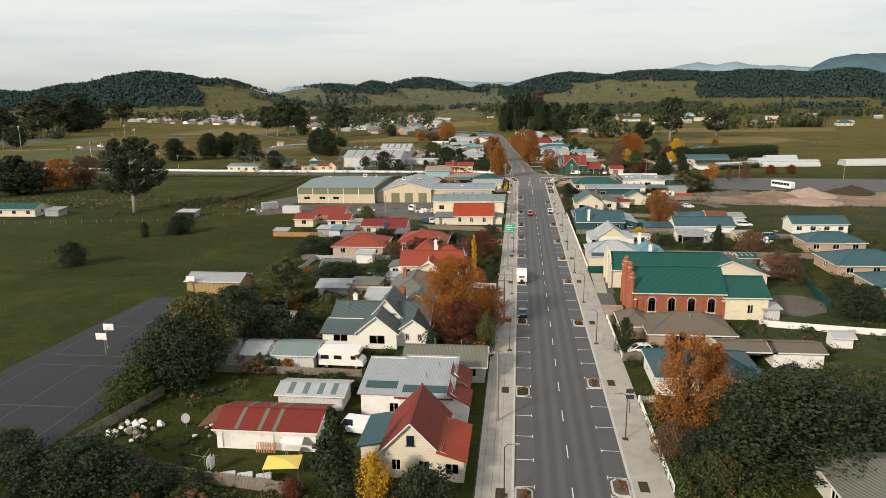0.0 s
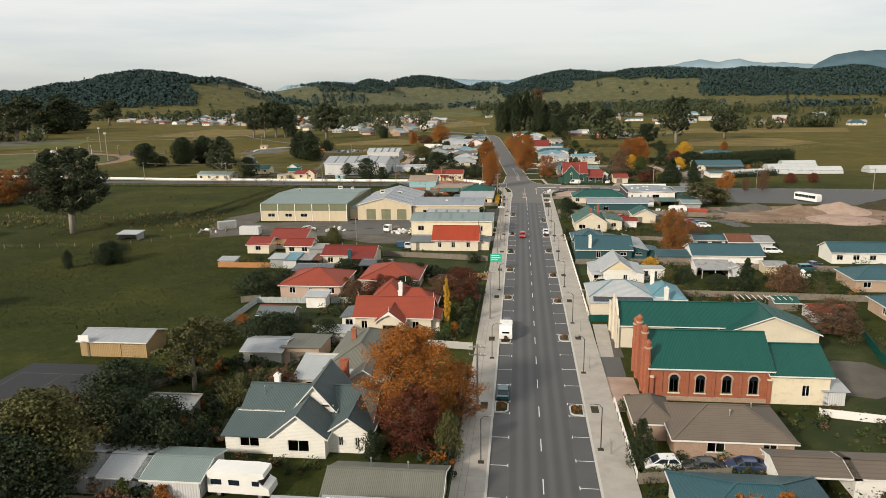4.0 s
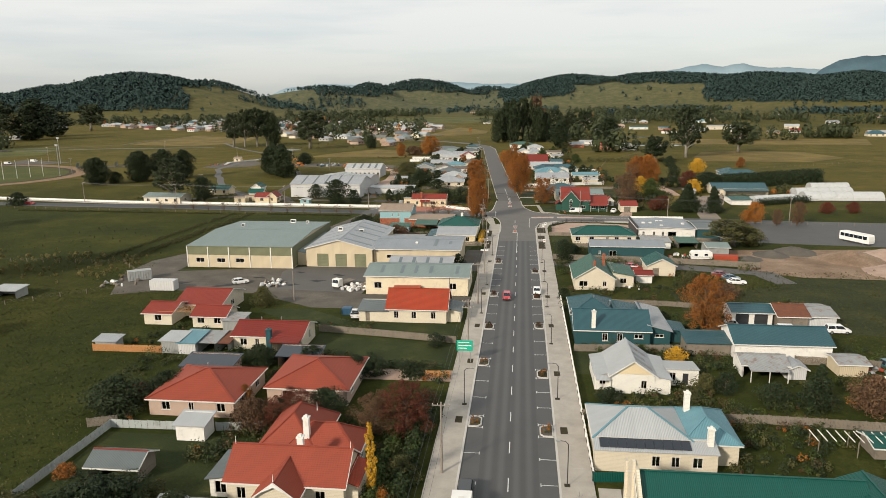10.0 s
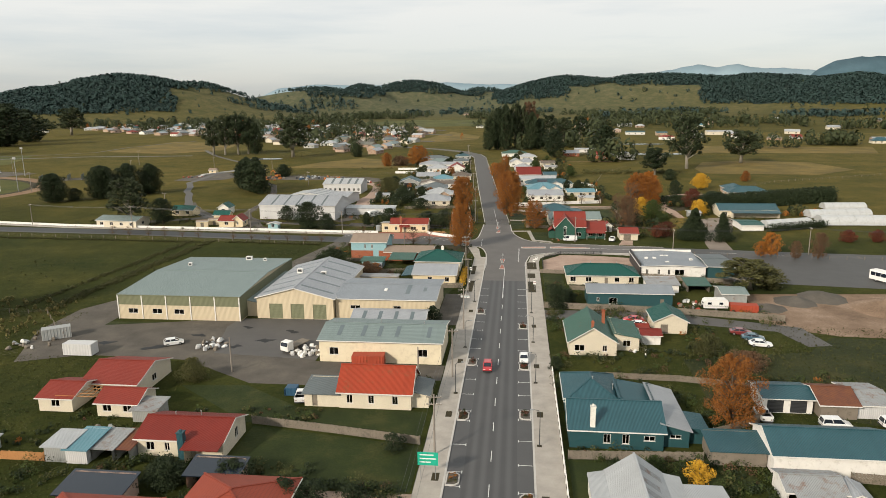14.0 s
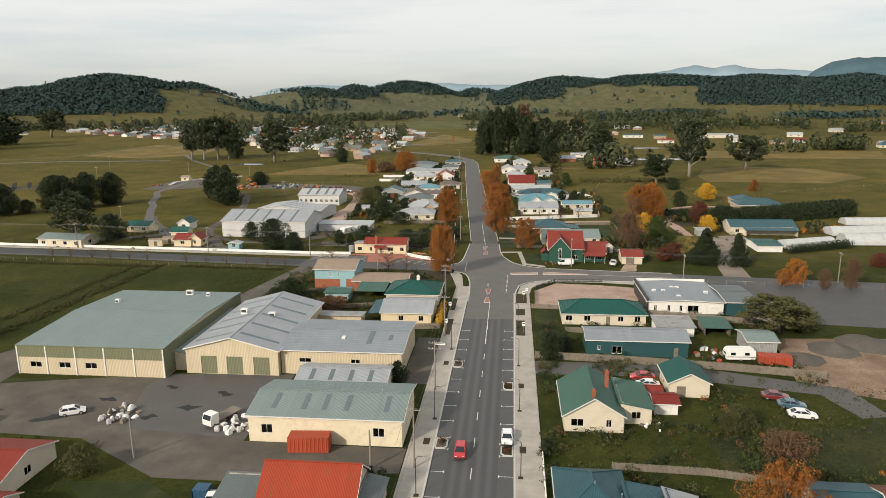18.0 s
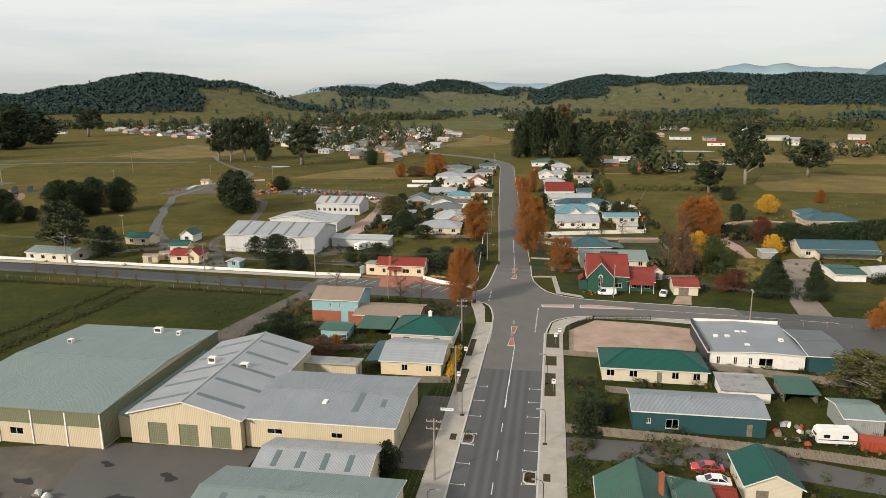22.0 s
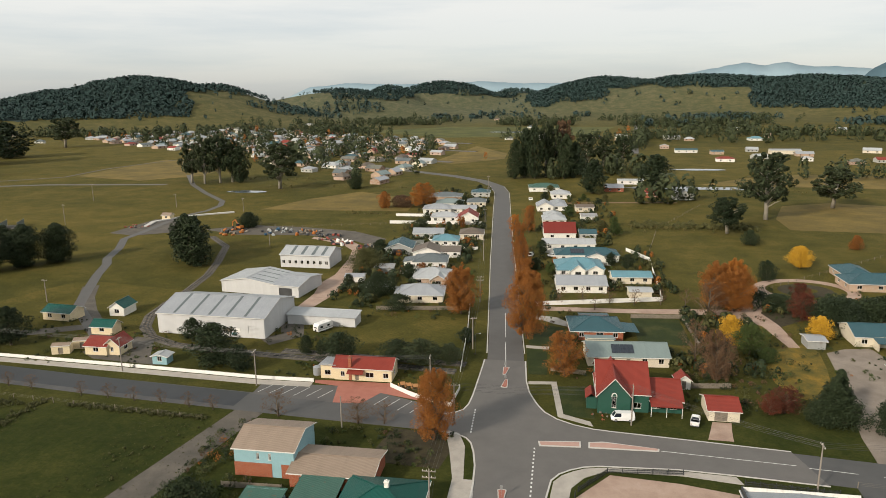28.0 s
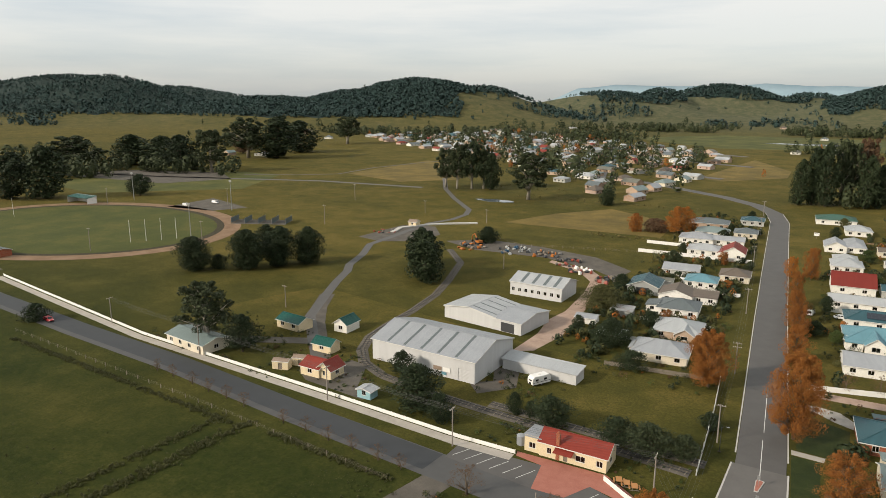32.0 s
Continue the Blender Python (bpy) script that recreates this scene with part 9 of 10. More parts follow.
fence([(-30, 361), (-24, 356.6), (-14.5, 352.5), (-13.6, 362)], 1.1, "white", .9, 0, "white boarded fence beside the station", "", "boarded_fence", "white", True)
fence([(2, 428.4), (43, 438.6), (46, 494), (38.5, 511)], 1.5, "white", .9, 0, "white boundary fence round the house blocks", "", "boundary_fence", "white", True)
fence([(-77.5, 562.3), (-28, 563.6)], 1.7, "white", .9, 0, "long white boundary wall", "", "boundary_wall", "white", True)
fence([(-79, 584), (-57, 584.4)], 1.6, "white", .9, 0, "long white boundary wall", "", "boundary_wall", "white", True)
fence([(-48, 418), (-22, 421)], 1.3)
for y0, x0, x1 in ((458, 8, 27), (484, 8, 30), (504, 3, 33)):
    fence([(x0, y0), (x1, y0 + .5)], 1.4, "white", .9, 0, "white side boundary fence", "white side fences", "boundary_fence", "white", True)
for y0, x0, x1 in ((462, -50, -27), (505, -58, -25), (440, -60, -45)):
    fence([(x0, y0), (x1, y0 + 1)], 1.4, "white", .9, 0, "white side boundary fence", "white side fences", "boundary_fence", "white", True)
fence([(39.4, 369.6), (48.4, 370.8)], 1.3, "timber", .14, .02)
fence([(7.2, 375.6), (15.6, 374.2)], 1.2, "timber", .14, .02)
fence([(31, 419.6), (46, 421), (46.6, 398)], 1.3, "timber", .14, .02)
strip("field_lane", [(14, 639), (40, 643), (82, 647)], 3.0, .02, "track_dirt", "dirt lane to the farm sheds", "track")
# black picket fence round the gravel lot
fence([(11.5, 321.5), (11.2, 306.5)], 1.1, "dark", .05, .12, "dark metal picket fence round the gravel lot", "", "picket_fence", "dark")
fence([(12.2, 323), (17.6, 329.8), (31, 331)], 1.1, "dark", .05, .12, "dark metal picket fence round the gravel lot", "", "picket_fence", "dark")
fence([(41, 329), (56, 327.8)], 1.1, "dark", .05, .12, "dark metal picket fence round the gravel lot", "", "picket_fence", "dark")


def wire_fence(pts, label="post and wire paddock fence"):
    t = thing("wire_fence", 0, 0, 0, label, "fence", "paddock fences")
    pm = shared("wpost", lambda: Geo().box(-.06, -.06, -.1, .06, .06, 1.15).mesh("post"))
    for (ax, ay), (bx, by) in zip(pts, pts[1:]):
        n = max(2, int(math.hypot(bx - ax, by - ay) / 5))
        for i in range(n):
            part("post", pm, "timber", t).matrix_local = pose(ax + (bx - ax) * i / n, ay + (by - ay) * i / n, 0)
        for z in (.5, .8, 1.1):
            part("wire", Geo().bar((ax, ay, z), (bx, by, z), .014), "timber", t)


wire_fence([(-215, 350), (-120, 344), (-66, 339.5)])
wire_fence([(-215, 258), (-110, 258), (-99, 246)])
wire_fence([(-200, 205), (-120, 215), (-98, 232)])
wire_fence([(60, 331), (120, 327), (190, 321)])
wire_fence([(47, 505), (58, 560), (95, 640)])
wire_fence([(-77, 560), (-130, 545), (-160, 560)])
wire_fence([(60, 438), (150, 520), (230, 560)])

for a in ((-15.6, 144.5, -15.6, 166, 1.6, "leaf_green", 2.2), (-12.6, 146, -12.6, 168, 1.5, "leaf_green", 2.0), (10.9, 64, 10.9, 83, 1.4, "leaf_green", 1.4), (85, 419, 118, 434, 5.6, "leaf_dark", 4.6), (118, 434, 151, 449, 5.8, "leaf_dark", 4.8), (97, 372, 121, 382.5, 2.6, "leaf_dark", 2.6)):
    hedge(*a)
# station extras
for k in range(3):
    b_ = thing("picnic_table", -27.2 + 1.6 * k, 361.8 - .4 * k, .05, "small yellow picnic table behind a white fence", "table", "picnic tables", 20)
    part("tabletop", Geo().box(-.6, -.9, .7, .6, .9, .77), "orange_wood", b_)
    for s in (-1, 1):
        part("bench", Geo().box(s * .95 - .15, -.9, .42, s * .95 + .15, .9, .47), "orange_wood", b_)
        part("leg", Geo().box(-.9, s * .6 - .05, 0, .9, s * .6 + .05, .1).bar((-.6, s * .6, 0), (-.2, s * .6, .7), .08).bar((.6, s * .6, 0), (.2, s * .6, .7), .08), "timber", b_)
tk_ = thing("water_tank", -49.6, 366, 0, "small corrugated water tank beside the station", "water tank")
part("drum", Geo().tube([(0, 0, 0), (0, 0, 2.0)], [1.0, 1.0], 18), "r_zinc", tk_)
part("lid", Geo().tube([(0, 0, 2.0), (0, 0, 2.25)], [1.02, .3], 18), "r_zinc", tk_)
# goal posts and light towers at the oval, hoops on the courts
for x, y in ((-301, 452), (-297, 458), (-293, 464), (-289, 470)):
    solid("goal_post", Geo().tube([(0, 0, 0), (0, 0, 11)], [.12, .08], 7), "white", "tall white football goal post", "goal post", x, y, 0, group="goal posts")
for x, y in ((-434, 450), (-430, 456), (-427, 463)):
    solid("goal_post", Geo().tube([(0, 0, 0), (0, 0, 11)], [.12, .08], 7), "white", "tall white football goal post", "goal post", x, y, 0, group="goal posts")
for x, y in ((-278, 470), (-330, 545), (-420, 540)):
    lt = thing("light_tower", x, y, 0, "tall floodlight tower beside the oval", "light tower", "light towers")
    part("pole", Geo().tube([(0, 0, 0), (0, 0, 19)], [.25, .14], 8), "steel", lt)
    part("lamp_bank", Geo().box(-.9, -.2, 18, .9, .2, 19.2), "steel", lt)
for x, y, rz in ((-71.4, 97.6, 0), (-72.9, 102, 180), (-73.5, 132.4, 0)):
    h_ = thing("basketball_hoop", x, y, .03, "basketball hoop with a white backboard on a post", "basketball hoop", "basketball hoops", rz)
    part("post", Geo().tube([(0, .8, 0), (0, .8, 3.0), (0, .1, 3.3)], [.08, .08, .06], 7), "steel", h_)
    part("backboard", Geo().box(-.9, -.03, 2.9, .9, .03, 4.0), "white", h_)
    part("ring", Geo().tube([(.23 * math.cos(a), -.3 + .23 * math.sin(a), 3.05) for a in np.linspace(0, 6.28, 11)], [.02] * 11, 4), "machine", h_)
car(-369, 542, 20, WHT, "white motorhome on the gravel pad", "van")
car(-362, 560, 10, WHT, "white camper van on the gravel pad", "van")
nets = thing("cricket_nets", -285, 526, 0, "grey mesh cricket practice nets on posts", "nets", rz=25)
for u in np.linspace(-16, 16, 5):
    part("mesh_bay", Geo().box(u - .03, -6, .2, u + .03, 6, 3.2), "skylight", nets)
    for s in (-6, 6):
        part("post", Geo().tube([(u, s, 0), (u, s, 3.4)], [.06, .06], 6), "steel", nets)
part("concrete_pad", Geo().box(-16, -7, 0, 16, 7, .04), "gravel", nets)
house("halt", "small yellow railway halt beside the loop", "hut", [(-206, 560, -201, 564, 2.6, 3.6, "gx", {"S": [W(.5, 1.2)]})], "w_yellow", "r_beige")
strip("halt_platform", [(-203, 540), (-206, 552), (-199, 566), (-190, 576), (-176, 586)], 2.6, .6, "kerb", "pale curved concrete platform edge", "platform")
patch("halt_yard", [(-212, 522), (-196, 518), (-180, 528), (-178, 548), (-192, 566), (-210, 560)], .018, "gravel", "grey gravel around the railway halt")
heap("halt_scrap", -208, 540, 16, 6, 1.2, ["timber", "dark", "machine_red"], "rusty scrap beside the railway halt", "pile", 41, .4)
# yard things near the first houses
for k_, (x, mt_) in enumerate(((-35.4, "orange_wood"), (-34.6, "orange_wood"), (-33.8, "orange_wood"))):
    pt_ = thing("pallet", x, 70.9, 0, "new orange timber pallet leaning on a shed wall", "pallet", "pallets")
    for u in (-.3, -.1, .1, .3):
        part("slat", Geo().bar((u, -.45, .05), (u, 0, 1.15), .09, .03), mt_, pt_)
tb_ = thing("work_bench", -31.2, 70.2, 0, "white work bench under a small shade cloth", "bench")
part("top", Geo().box(-.9, -.4, .85, .9, .4, .92), "white", tb_)
for u in (-.8, .8):
    for s in (-.3, .3):
        part("leg", Geo().box(u - .04, s - .04, 0, u + .04, s + .04, .85), "timber", tb_)
part("shade_cloth", Geo().slab([(-1.3, -.7, 1.9), (1.3, -.8, 1.8), (1.2, .6, 2.1), (-1.2, .6, 2.15)], [(0, 1, 2, 3)], .03), "white", tb_)
gz = thing("gazebo", -30.6, 65.2, 0, "yellow fabric garden gazebo on four poles", "gazebo", rz=8)
MT["yellow_cloth"] = plain("yellow_cloth", (.72, .55, .12), .85)
part("canopy", Geo().slab([(-1.9, -1.4, 2.1), (1.9, -1.4, 2.1), (1.9, 1.4, 2.1), (-1.9, 1.4, 2.1), (0, 0, 2.5)], [(0, 1, 4), (1, 2, 4), (2, 3, 4), (3, 0, 4)], .05), "yellow_cloth", gz)
for sx_ in (-1.8, 1.8):
    for sy_ in (-1.3, 1.3):
        part("leg", Geo().tube([(sx_, sy_, 0), (sx_, sy_, 2.1)], [.03, .03], 5), "steel", gz)
for x in (-36.6, -34.7, -32.6):
    d_ = thing("garden_cover", x, 64.6, 0, "pale domed garden bed cover", "garden cover", "garden covers", 20)
    part("cover", Geo().loft([[(u, .9 * math.cos(a), .1 + .8 * math.sin(a)) for a in np.linspace(0, math.pi, 7)] for u in (-.8, .8)]), "w_steelwhite", d_)
cl2 = thing("clothesline", -39.8, 66, 0, "rotary clothesline with white washing", "clothesline")
part("post", Geo().tube([(0, 0, 0), (0, 0, 2.0)], [.04, .03], 6), "steel", cl2)
for a in range(4):
    part("arm", Geo().bar((0, 0, 1.8), (1.5 * math.cos(a * 1.57), 1.5 * math.sin(a * 1.57), 2.0), .03), "steel", cl2)
for u, w_ in ((.5, .6), (.9, .9)):
    part("washing", Geo().box(u, -.6, .6, u + .04, .5, 1.9), "white", cl2)
# Stand-in for a pale egg chair, shaped as a dish on a post.
dish = thing("egg_chair", -46.8, 75.8, 0, "white egg chair built as a dish on a post", "satellite dish", rz=200)
part("post", Geo().tube([(0, 0, 0), (0, 0, 1.2)], [.05, .05], 6), "steel", dish)
part("dish", Geo().loft([[(r0 * .55 * math.cos(a), .25 * r0 * r0 - .1 + d0, 1.3 + r0 * .7 * math.sin(a)) for a in np.linspace(0, 5.9, 14)] for r0, d0 in ((.95, 0), (.4, 0), (.4, .05), (.95, .05))]), "w_steelwhite", dish)
pg = thing("pergola", 44, 166.5, 0, "pale timber pergola frame in a garden", "pergola", rz=0)
for k in range(10):
    part("rafter", Geo().box(-5 + k * 1.1, -1.5, 2.2, -4.92 + k * 1.1, 1.5, 2.3), "w_whiter", pg)
for u in (-4.8, 0, 4.8):
    for s in (-1.4, 1.4):
        part("post", Geo().box(u - .05, s - .05, 0, u + .05, s + .05, 2.2), "timber", pg)
tp = thing("timber_pergola", -69, 210.5, 0, "open new timber pergola frame", "pergola")
for k in range(9):
    part("rafter", Geo().box(-4 + k * .95, -2.2, 2.6, -3.92 + k * .95, 2.2, 2.72), "orange_wood", tp)
for k in range(5):
    part("batten", Geo().box(-4.1, -2.2 + k * 1.08, 2.72, 4, -2.12 + k * 1.08, 2.78), "orange_wood", tp)


# ---- trees and shrubs: kind, leaf, place, height, crown radius ----
tree("cypress","leaf_dark",-23.9,62.0,9.6,3.3)
tree("shrub","leaf_gold",-19.8,61.6,5.4,1.7)
tree("round","leaf_dark",-53.9,110.1,7.7,4.4)
tree("round","leaf_olive",-59.9,105.4,6.0,5.6)
tree("round","leaf_dark",-54.5,91.4,9.2,5.9)
tree("shrub","leaf_green",-57.6,84.3,4.2,3.9)
tree("shrub","leaf_green",-58.1,81.6,3.5,3.0)
tree("shrub","leaf_dark",-51.6,62.3,4.8,5.3)
tree("shrub","leaf_dark",-56.6,61.1,4.6,4.4)
tree("shrub","leaf_dark",-44.1,61.5,2.9,3.0)
tree("shrub","leaf_dark",-63.2,66.4,3.2,3.2)
tree("shrub","leaf_dark",-39.6,62.3,2.0,2.0)
tree("shrub","leaf_dark",-15.1,60.7,4.6,3.3)
tree("shrub","leaf_red",-28.8,62.0,1.9,1.4)
tree("gum","leaf_olive",-49.7,122.0,10.7,4.2)
tree("round","leaf_olive",-54.5,96.1,11.0,5.9)
tree("round","leaf_dark",-56.8,116.0,6.7,4.4)
tree("shrub","leaf_dark",-46.0,104.6,6.5,4.9)
tree("shrub","leaf_olive",-39.1,114.3,5.9,2.6)
tree("shrub","leaf_brown",-36.1,120.7,4.1,2.5)
tree("shrub","leaf_dark",-54.8,89.1,7.5,5.7)
tree("shrub","leaf_brown",-59.1,107.3,5.0,3.5)
tree("shrub","leaf_dark",-45.0,140.9,4.9,4.0)
tree("shrub","leaf_olive",-39.4,144.1,2.5,1.4)
tree("round","leaf_orange",-16.3,113.2,12.9,6.0)
tree("round","leaf_red",-15.5,107.2,7.6,4.4)
tree("round","leaf_rust",-10.2,116.0,7.4,3.5)
tree("shrub","leaf_olive",-10.7,105.7,5.8,1.6)
tree("shrub","leaf_dark",-19.5,104.3,3.8,1.5)
tree("shrub","leaf_orange",-40.3,94.6,1.8,1.1)
tree("shrub","leaf_green",-43.9,93.7,2.9,1.1)
tree("shrub","leaf_green",-24.9,92.2,2.8,2.0)
tree("shrub","leaf_green",-22.1,92.4,2.3,1.7)
tree("column","leaf_gold",-15.7,150.5,9.7,0.6)
tree("round","leaf_red",-14.1,166.4,7.4,3.9)
tree("round","leaf_red",-30.4,166.0,5.3,4.0)
tree("round","leaf_dark",-26.9,169.3,4.5,3.2)
tree("round","leaf_brown",-18.5,166.0,5.6,3.2)
tree("shrub","leaf_rust",-39.7,172.6,3.4,1.3)
tree("shrub","leaf_brown",-35.9,165.5,4.5,2.7)
tree("shrub","leaf_dark",-45.4,143.4,4.5,5.1)
tree("shrub","leaf_olive",-56.1,139.5,4.7,4.8)
tree("shrub","leaf_rust",-54.4,151.4,1.8,1.3)
tree("shrub","leaf_olive",-40.2,147.5,2.6,1.4)
tree("shrub","leaf_dark",-35.4,142.7,4.0,2.8)
tree("shrub","leaf_red",-57.8,175.1,1.8,2.1)
tree("shrub","leaf_dark",-58.9,169.4,4.8,4.7)
tree("shrub","leaf_dark",-54.0,175.0,3.8,3.1)
tree("shrub","leaf_olive",-13.2,155.1,2.8,1.7)
tree("shrub","leaf_orange",-14.1,149.0,1.8,1.1)
tree("shrub","leaf_dark",-32.3,167.8,3.7,1.8)
tree("shrub","leaf_dark",-25.8,184.6,3.7,2.3)
tree("shrub","leaf_dark",-30.3,184.2,3.4,2.0)
tree("shrub","leaf_dark",-22.6,186.0,3.0,2.0)
tree("shrub","leaf_dark",-17.1,186.4,2.4,1.8)
tree("shrub","leaf_dark",-43.0,188.0,3.3,2.7)
tree("shrub","leaf_dark",-47.7,186.2,2.7,2.2)
tree("bush","leaf_dark",-25.6,142.4,1.2,1.1)
tree("bush","leaf_dark",-20.6,144.1,1.5,1.0)
tree("bush","leaf_green",-22.0,142.7,1.1,0.9)
tree("shrub","leaf_dark",-14.4,200.0,2.6,1.7)
tree("shrub","leaf_dark",-34.4,189.3,3.3,2.6)
tree("shrub","leaf_dark",-43.9,189.3,3.2,2.7)
tree("shrub","leaf_olive",-55.5,222.1,4.3,2.5)
tree("shrub","leaf_dark",-15.5,255.7,4.6,2.1)
tree("round","leaf_rust",14.4,78.6,12.4,4.6)
tree("column","leaf_orange",19.7,88.3,8.5,1.6)
tree("pine","leaf_dark",22.4,72.8,11.4,7.2)
tree("pine","leaf_dark",33.5,76.5,7.6,4.6)
tree("shrub","leaf_dark",14.5,71.2,4.7,3.1)
tree("shrub","leaf_olive",15.1,69.0,3.3,2.7)
tree("shrub","leaf_brown",11.5,72.7,4.5,2.1)
tree("cypress","leaf_dark",44.5,179.4,6.8,2.7)
tree("round","leaf_rust",37.1,211.7,11.5,4.5)
tree("round","leaf_brown",50.9,152.6,5.8,5.2)
tree("shrub","leaf_dark",57.8,138.8,3.5,2.8)
tree("shrub","leaf_dark",56.1,127.0,5.6,4.9)
tree("shrub","leaf_green",33.4,94.3,1.3,1.1)
tree("shrub","leaf_gold",28.0,195.0,3.1,2.0)
tree("shrub","leaf_green",22.3,196.7,2.7,1.8)
tree("shrub","leaf_brown",52.7,179.1,5.3,3.4)
tree("shrub","leaf_dark",32.8,183.6,3.3,1.7)
tree("shrub","leaf_olive",29.6,183.3,3.3,1.7)
tree("shrub","leaf_olive",26.5,179.5,1.9,1.9)
tree("shrub","leaf_dark",14.5,179.6,1.7,2.1)
tree("shrub","leaf_dark",38.9,180.6,2.9,2.5)
tree("shrub","leaf_dark",11.0,106.2,5.3,1.5)
tree("shrub","leaf_green",12.0,120.0,2.2,1.3)
tree("shrub","leaf_dark",10.8,233.2,2.4,1.3)
tree("gum","leaf_olive",64.9,291.8,8.3,7.8)
tree("shrub","leaf_olive",70.3,294.3,5.1,4.2)
tree("shrub","leaf_dark",13.4,271.4,5.5,2.8)
tree("shrub","leaf_dark",15.9,277.4,3.0,2.3)
tree("shrub","leaf_rust",26.4,245.7,1.7,1.4)
tree("shrub","leaf_brown",46.4,236.1,3.4,3.7)
tree("shrub","leaf_olive",41.2,243.4,4.1,2.9)
tree("round","leaf_rust",-15.6,337.4,14.9,4.3)
tree("shrub","leaf_brown",-39.6,297.3,4.3,3.7)
tree("shrub","leaf_dark",-51.8,307.4,5.8,4.1)
tree("shrub","leaf_dark",-52.6,299.9,5.5,4.4)
tree("shrub","leaf_rust",-38.2,303.2,2.8,2.2)
tree("bare","leaf_brown",-50.5,343.3,6.1,3.3)
tree("bare","leaf_brown",-32.6,342.2,5.4,3.7)
tree("bare","leaf_brown",-27.1,342.9,5.1,2.6)
tree("round","leaf_dark",-92.1,383.6,6.6,3.2)
tree("pine","leaf_dark",-78.3,368.9,10.3,5.9)
tree("shrub","leaf_dark",-69.8,366.2,6.3,3.5)
tree("shrub","leaf_dark",-57.0,378.6,4.9,2.0)
tree("round","leaf_dark",-46.8,376.7,6.9,4.4)
tree("shrub","leaf_dark",-53.0,379.1,3.6,1.4)
tree("round","leaf_dark",-32.1,376.2,6.0,3.8)
tree("round","leaf_gum",-24.7,375.4,6.5,4.8)
tree("round","leaf_gum",-18.2,376.8,5.4,3.1)
tree("shrub","leaf_dark",-16.1,393.5,3.7,2.4)
tree("round","leaf_rust",-20.6,417.3,14.6,5.5)
tree("shrub","leaf_dark",-41.1,419.5,4.8,4.3)
tree("shrub","leaf_dark",-51.2,434.9,7.6,5.5)
tree("shrub","leaf_olive",-64.6,465.4,8.6,6.3)
tree("round","leaf_rust",0.3,398.2,19.3,5.7)
tree("round","leaf_rust",-2.8,446.6,11.0,3.8)
tree("round","leaf_rust",-3.6,469.0,10.5,3.7)
tree("round","leaf_rust",-7.2,504.7,12.4,3.5)
tree("round","leaf_rust",-4.2,546.9,13.0,3.7)
tree("round","leaf_orange",-11.3,546.1,8.7,3.2)
tree("round","leaf_rust",-5.7,483.7,11.1,3.5)
tree("round","leaf_rust",10.5,373.3,10.8,4.8)
tree("round","leaf_rust",58.5,432.0,14.8,5.5)
tree("round","leaf_orange",64.5,433.7,15.3,4.8)
tree("round","leaf_gold",100.6,488,8.6,4.8)
tree("round","leaf_gold",80.6,407.5,6.4,3.2)
tree("round","leaf_red",80.8,424.4,8.3,3.8)
tree("round","leaf_red",56.6,359.4,5.6,3.4)
tree("round","leaf_brown",45.8,373.5,12.7,4.2)
tree("round","leaf_gold",54.8,398.5,8.6,3.2)
tree("round","leaf_green",58.2,393.2,8.4,3.9)
tree("shrub","leaf_green",61.5,389,3.6,2.6)
tree("shrub","leaf_dark",51.6,394,3.0,2.6)
tree("bare","leaf_brown",43.6,387.1,10.7,4.0)
tree("bare","leaf_brown",20.7,426.8,4.1,1.9)
tree("cypress","leaf_dark",66.4,357.3,10.7,5.2)
tree("shrub","leaf_dark",83.8,469.3,7.0,3.2)
tree("shrub","leaf_red",87.7,423.1,3.0,6.4)
tree("round","leaf_dark",89.0,419.2,8.1,7.2)
tree("shrub","leaf_dark",76.8,435.2,4.4,5.7)
tree("cypress","leaf_dark",65.0,355.7,10.7,4.0)
tree("cypress","leaf_dark",75.4,353.4,10.1,4.1)
tree("round","leaf_red",53.2,358.2,4.4,2.4)
tree("shrub","leaf_dark",62.9,356.2,4.2,3.0)
tree("round","leaf_orange",83.4,330.7,7.7,2.9)
tree("round","leaf_orange",80.1,330.5,5.0,2.1)
tree("round","leaf_brown",89.5,327.5,5.7,1.9)
tree("round","leaf_brown",96.4,327.9,8.3,2.5)
tree("shrub","leaf_red",117.2,355.5,4.0,2.6)
tree("shrub","leaf_red",127.2,356.1,4.0,2.4)
tree("round","leaf_rust",63.5,430.8,13.5,6.4)
tree("bare","leaf_brown",53.6,421.4,11.9,5.5)
tree("round","leaf_red",85.6,441.2,6.9,3.2)
tree("gum","leaf_dark",89.7,554.5,17,8.5)
tree("gum","leaf_gum",118.2,593.5,34.9,12.4,far=True)
tree("gum","leaf_gum",166.1,635.7,23.3,13.1,far=True)
tree("pine","leaf_dark",73.6,692,25,10.4,far=True)
tree("pine","leaf_dark",33.5,682,22,8.6,far=True)
for x_, y_, h_, w_ in ((-23, 757, 30, 6.2), (-15.5, 764, 38, 7.0), (-7, 760, 41, 7.2), (15.5, 761, 34, 6.4), (22.5, 766, 28, 6.2)):
    tree("pine", "leaf_dark", x_, y_, h_, w_, far=True)
tree("gum","leaf_gum",1.2,772,42,7.2,far=True)
tree("gum","leaf_gum",6.5,778,40,7.6,far=True)
tree("gum","leaf_brown",14,792,43,9,far=True)
tree("gum","leaf_gum",38,852,29,12,far=True)
tree("gum","leaf_gum",52,856,26,9,far=True)
tree("gum","leaf_dark",66.4,834,28,11,far=True)
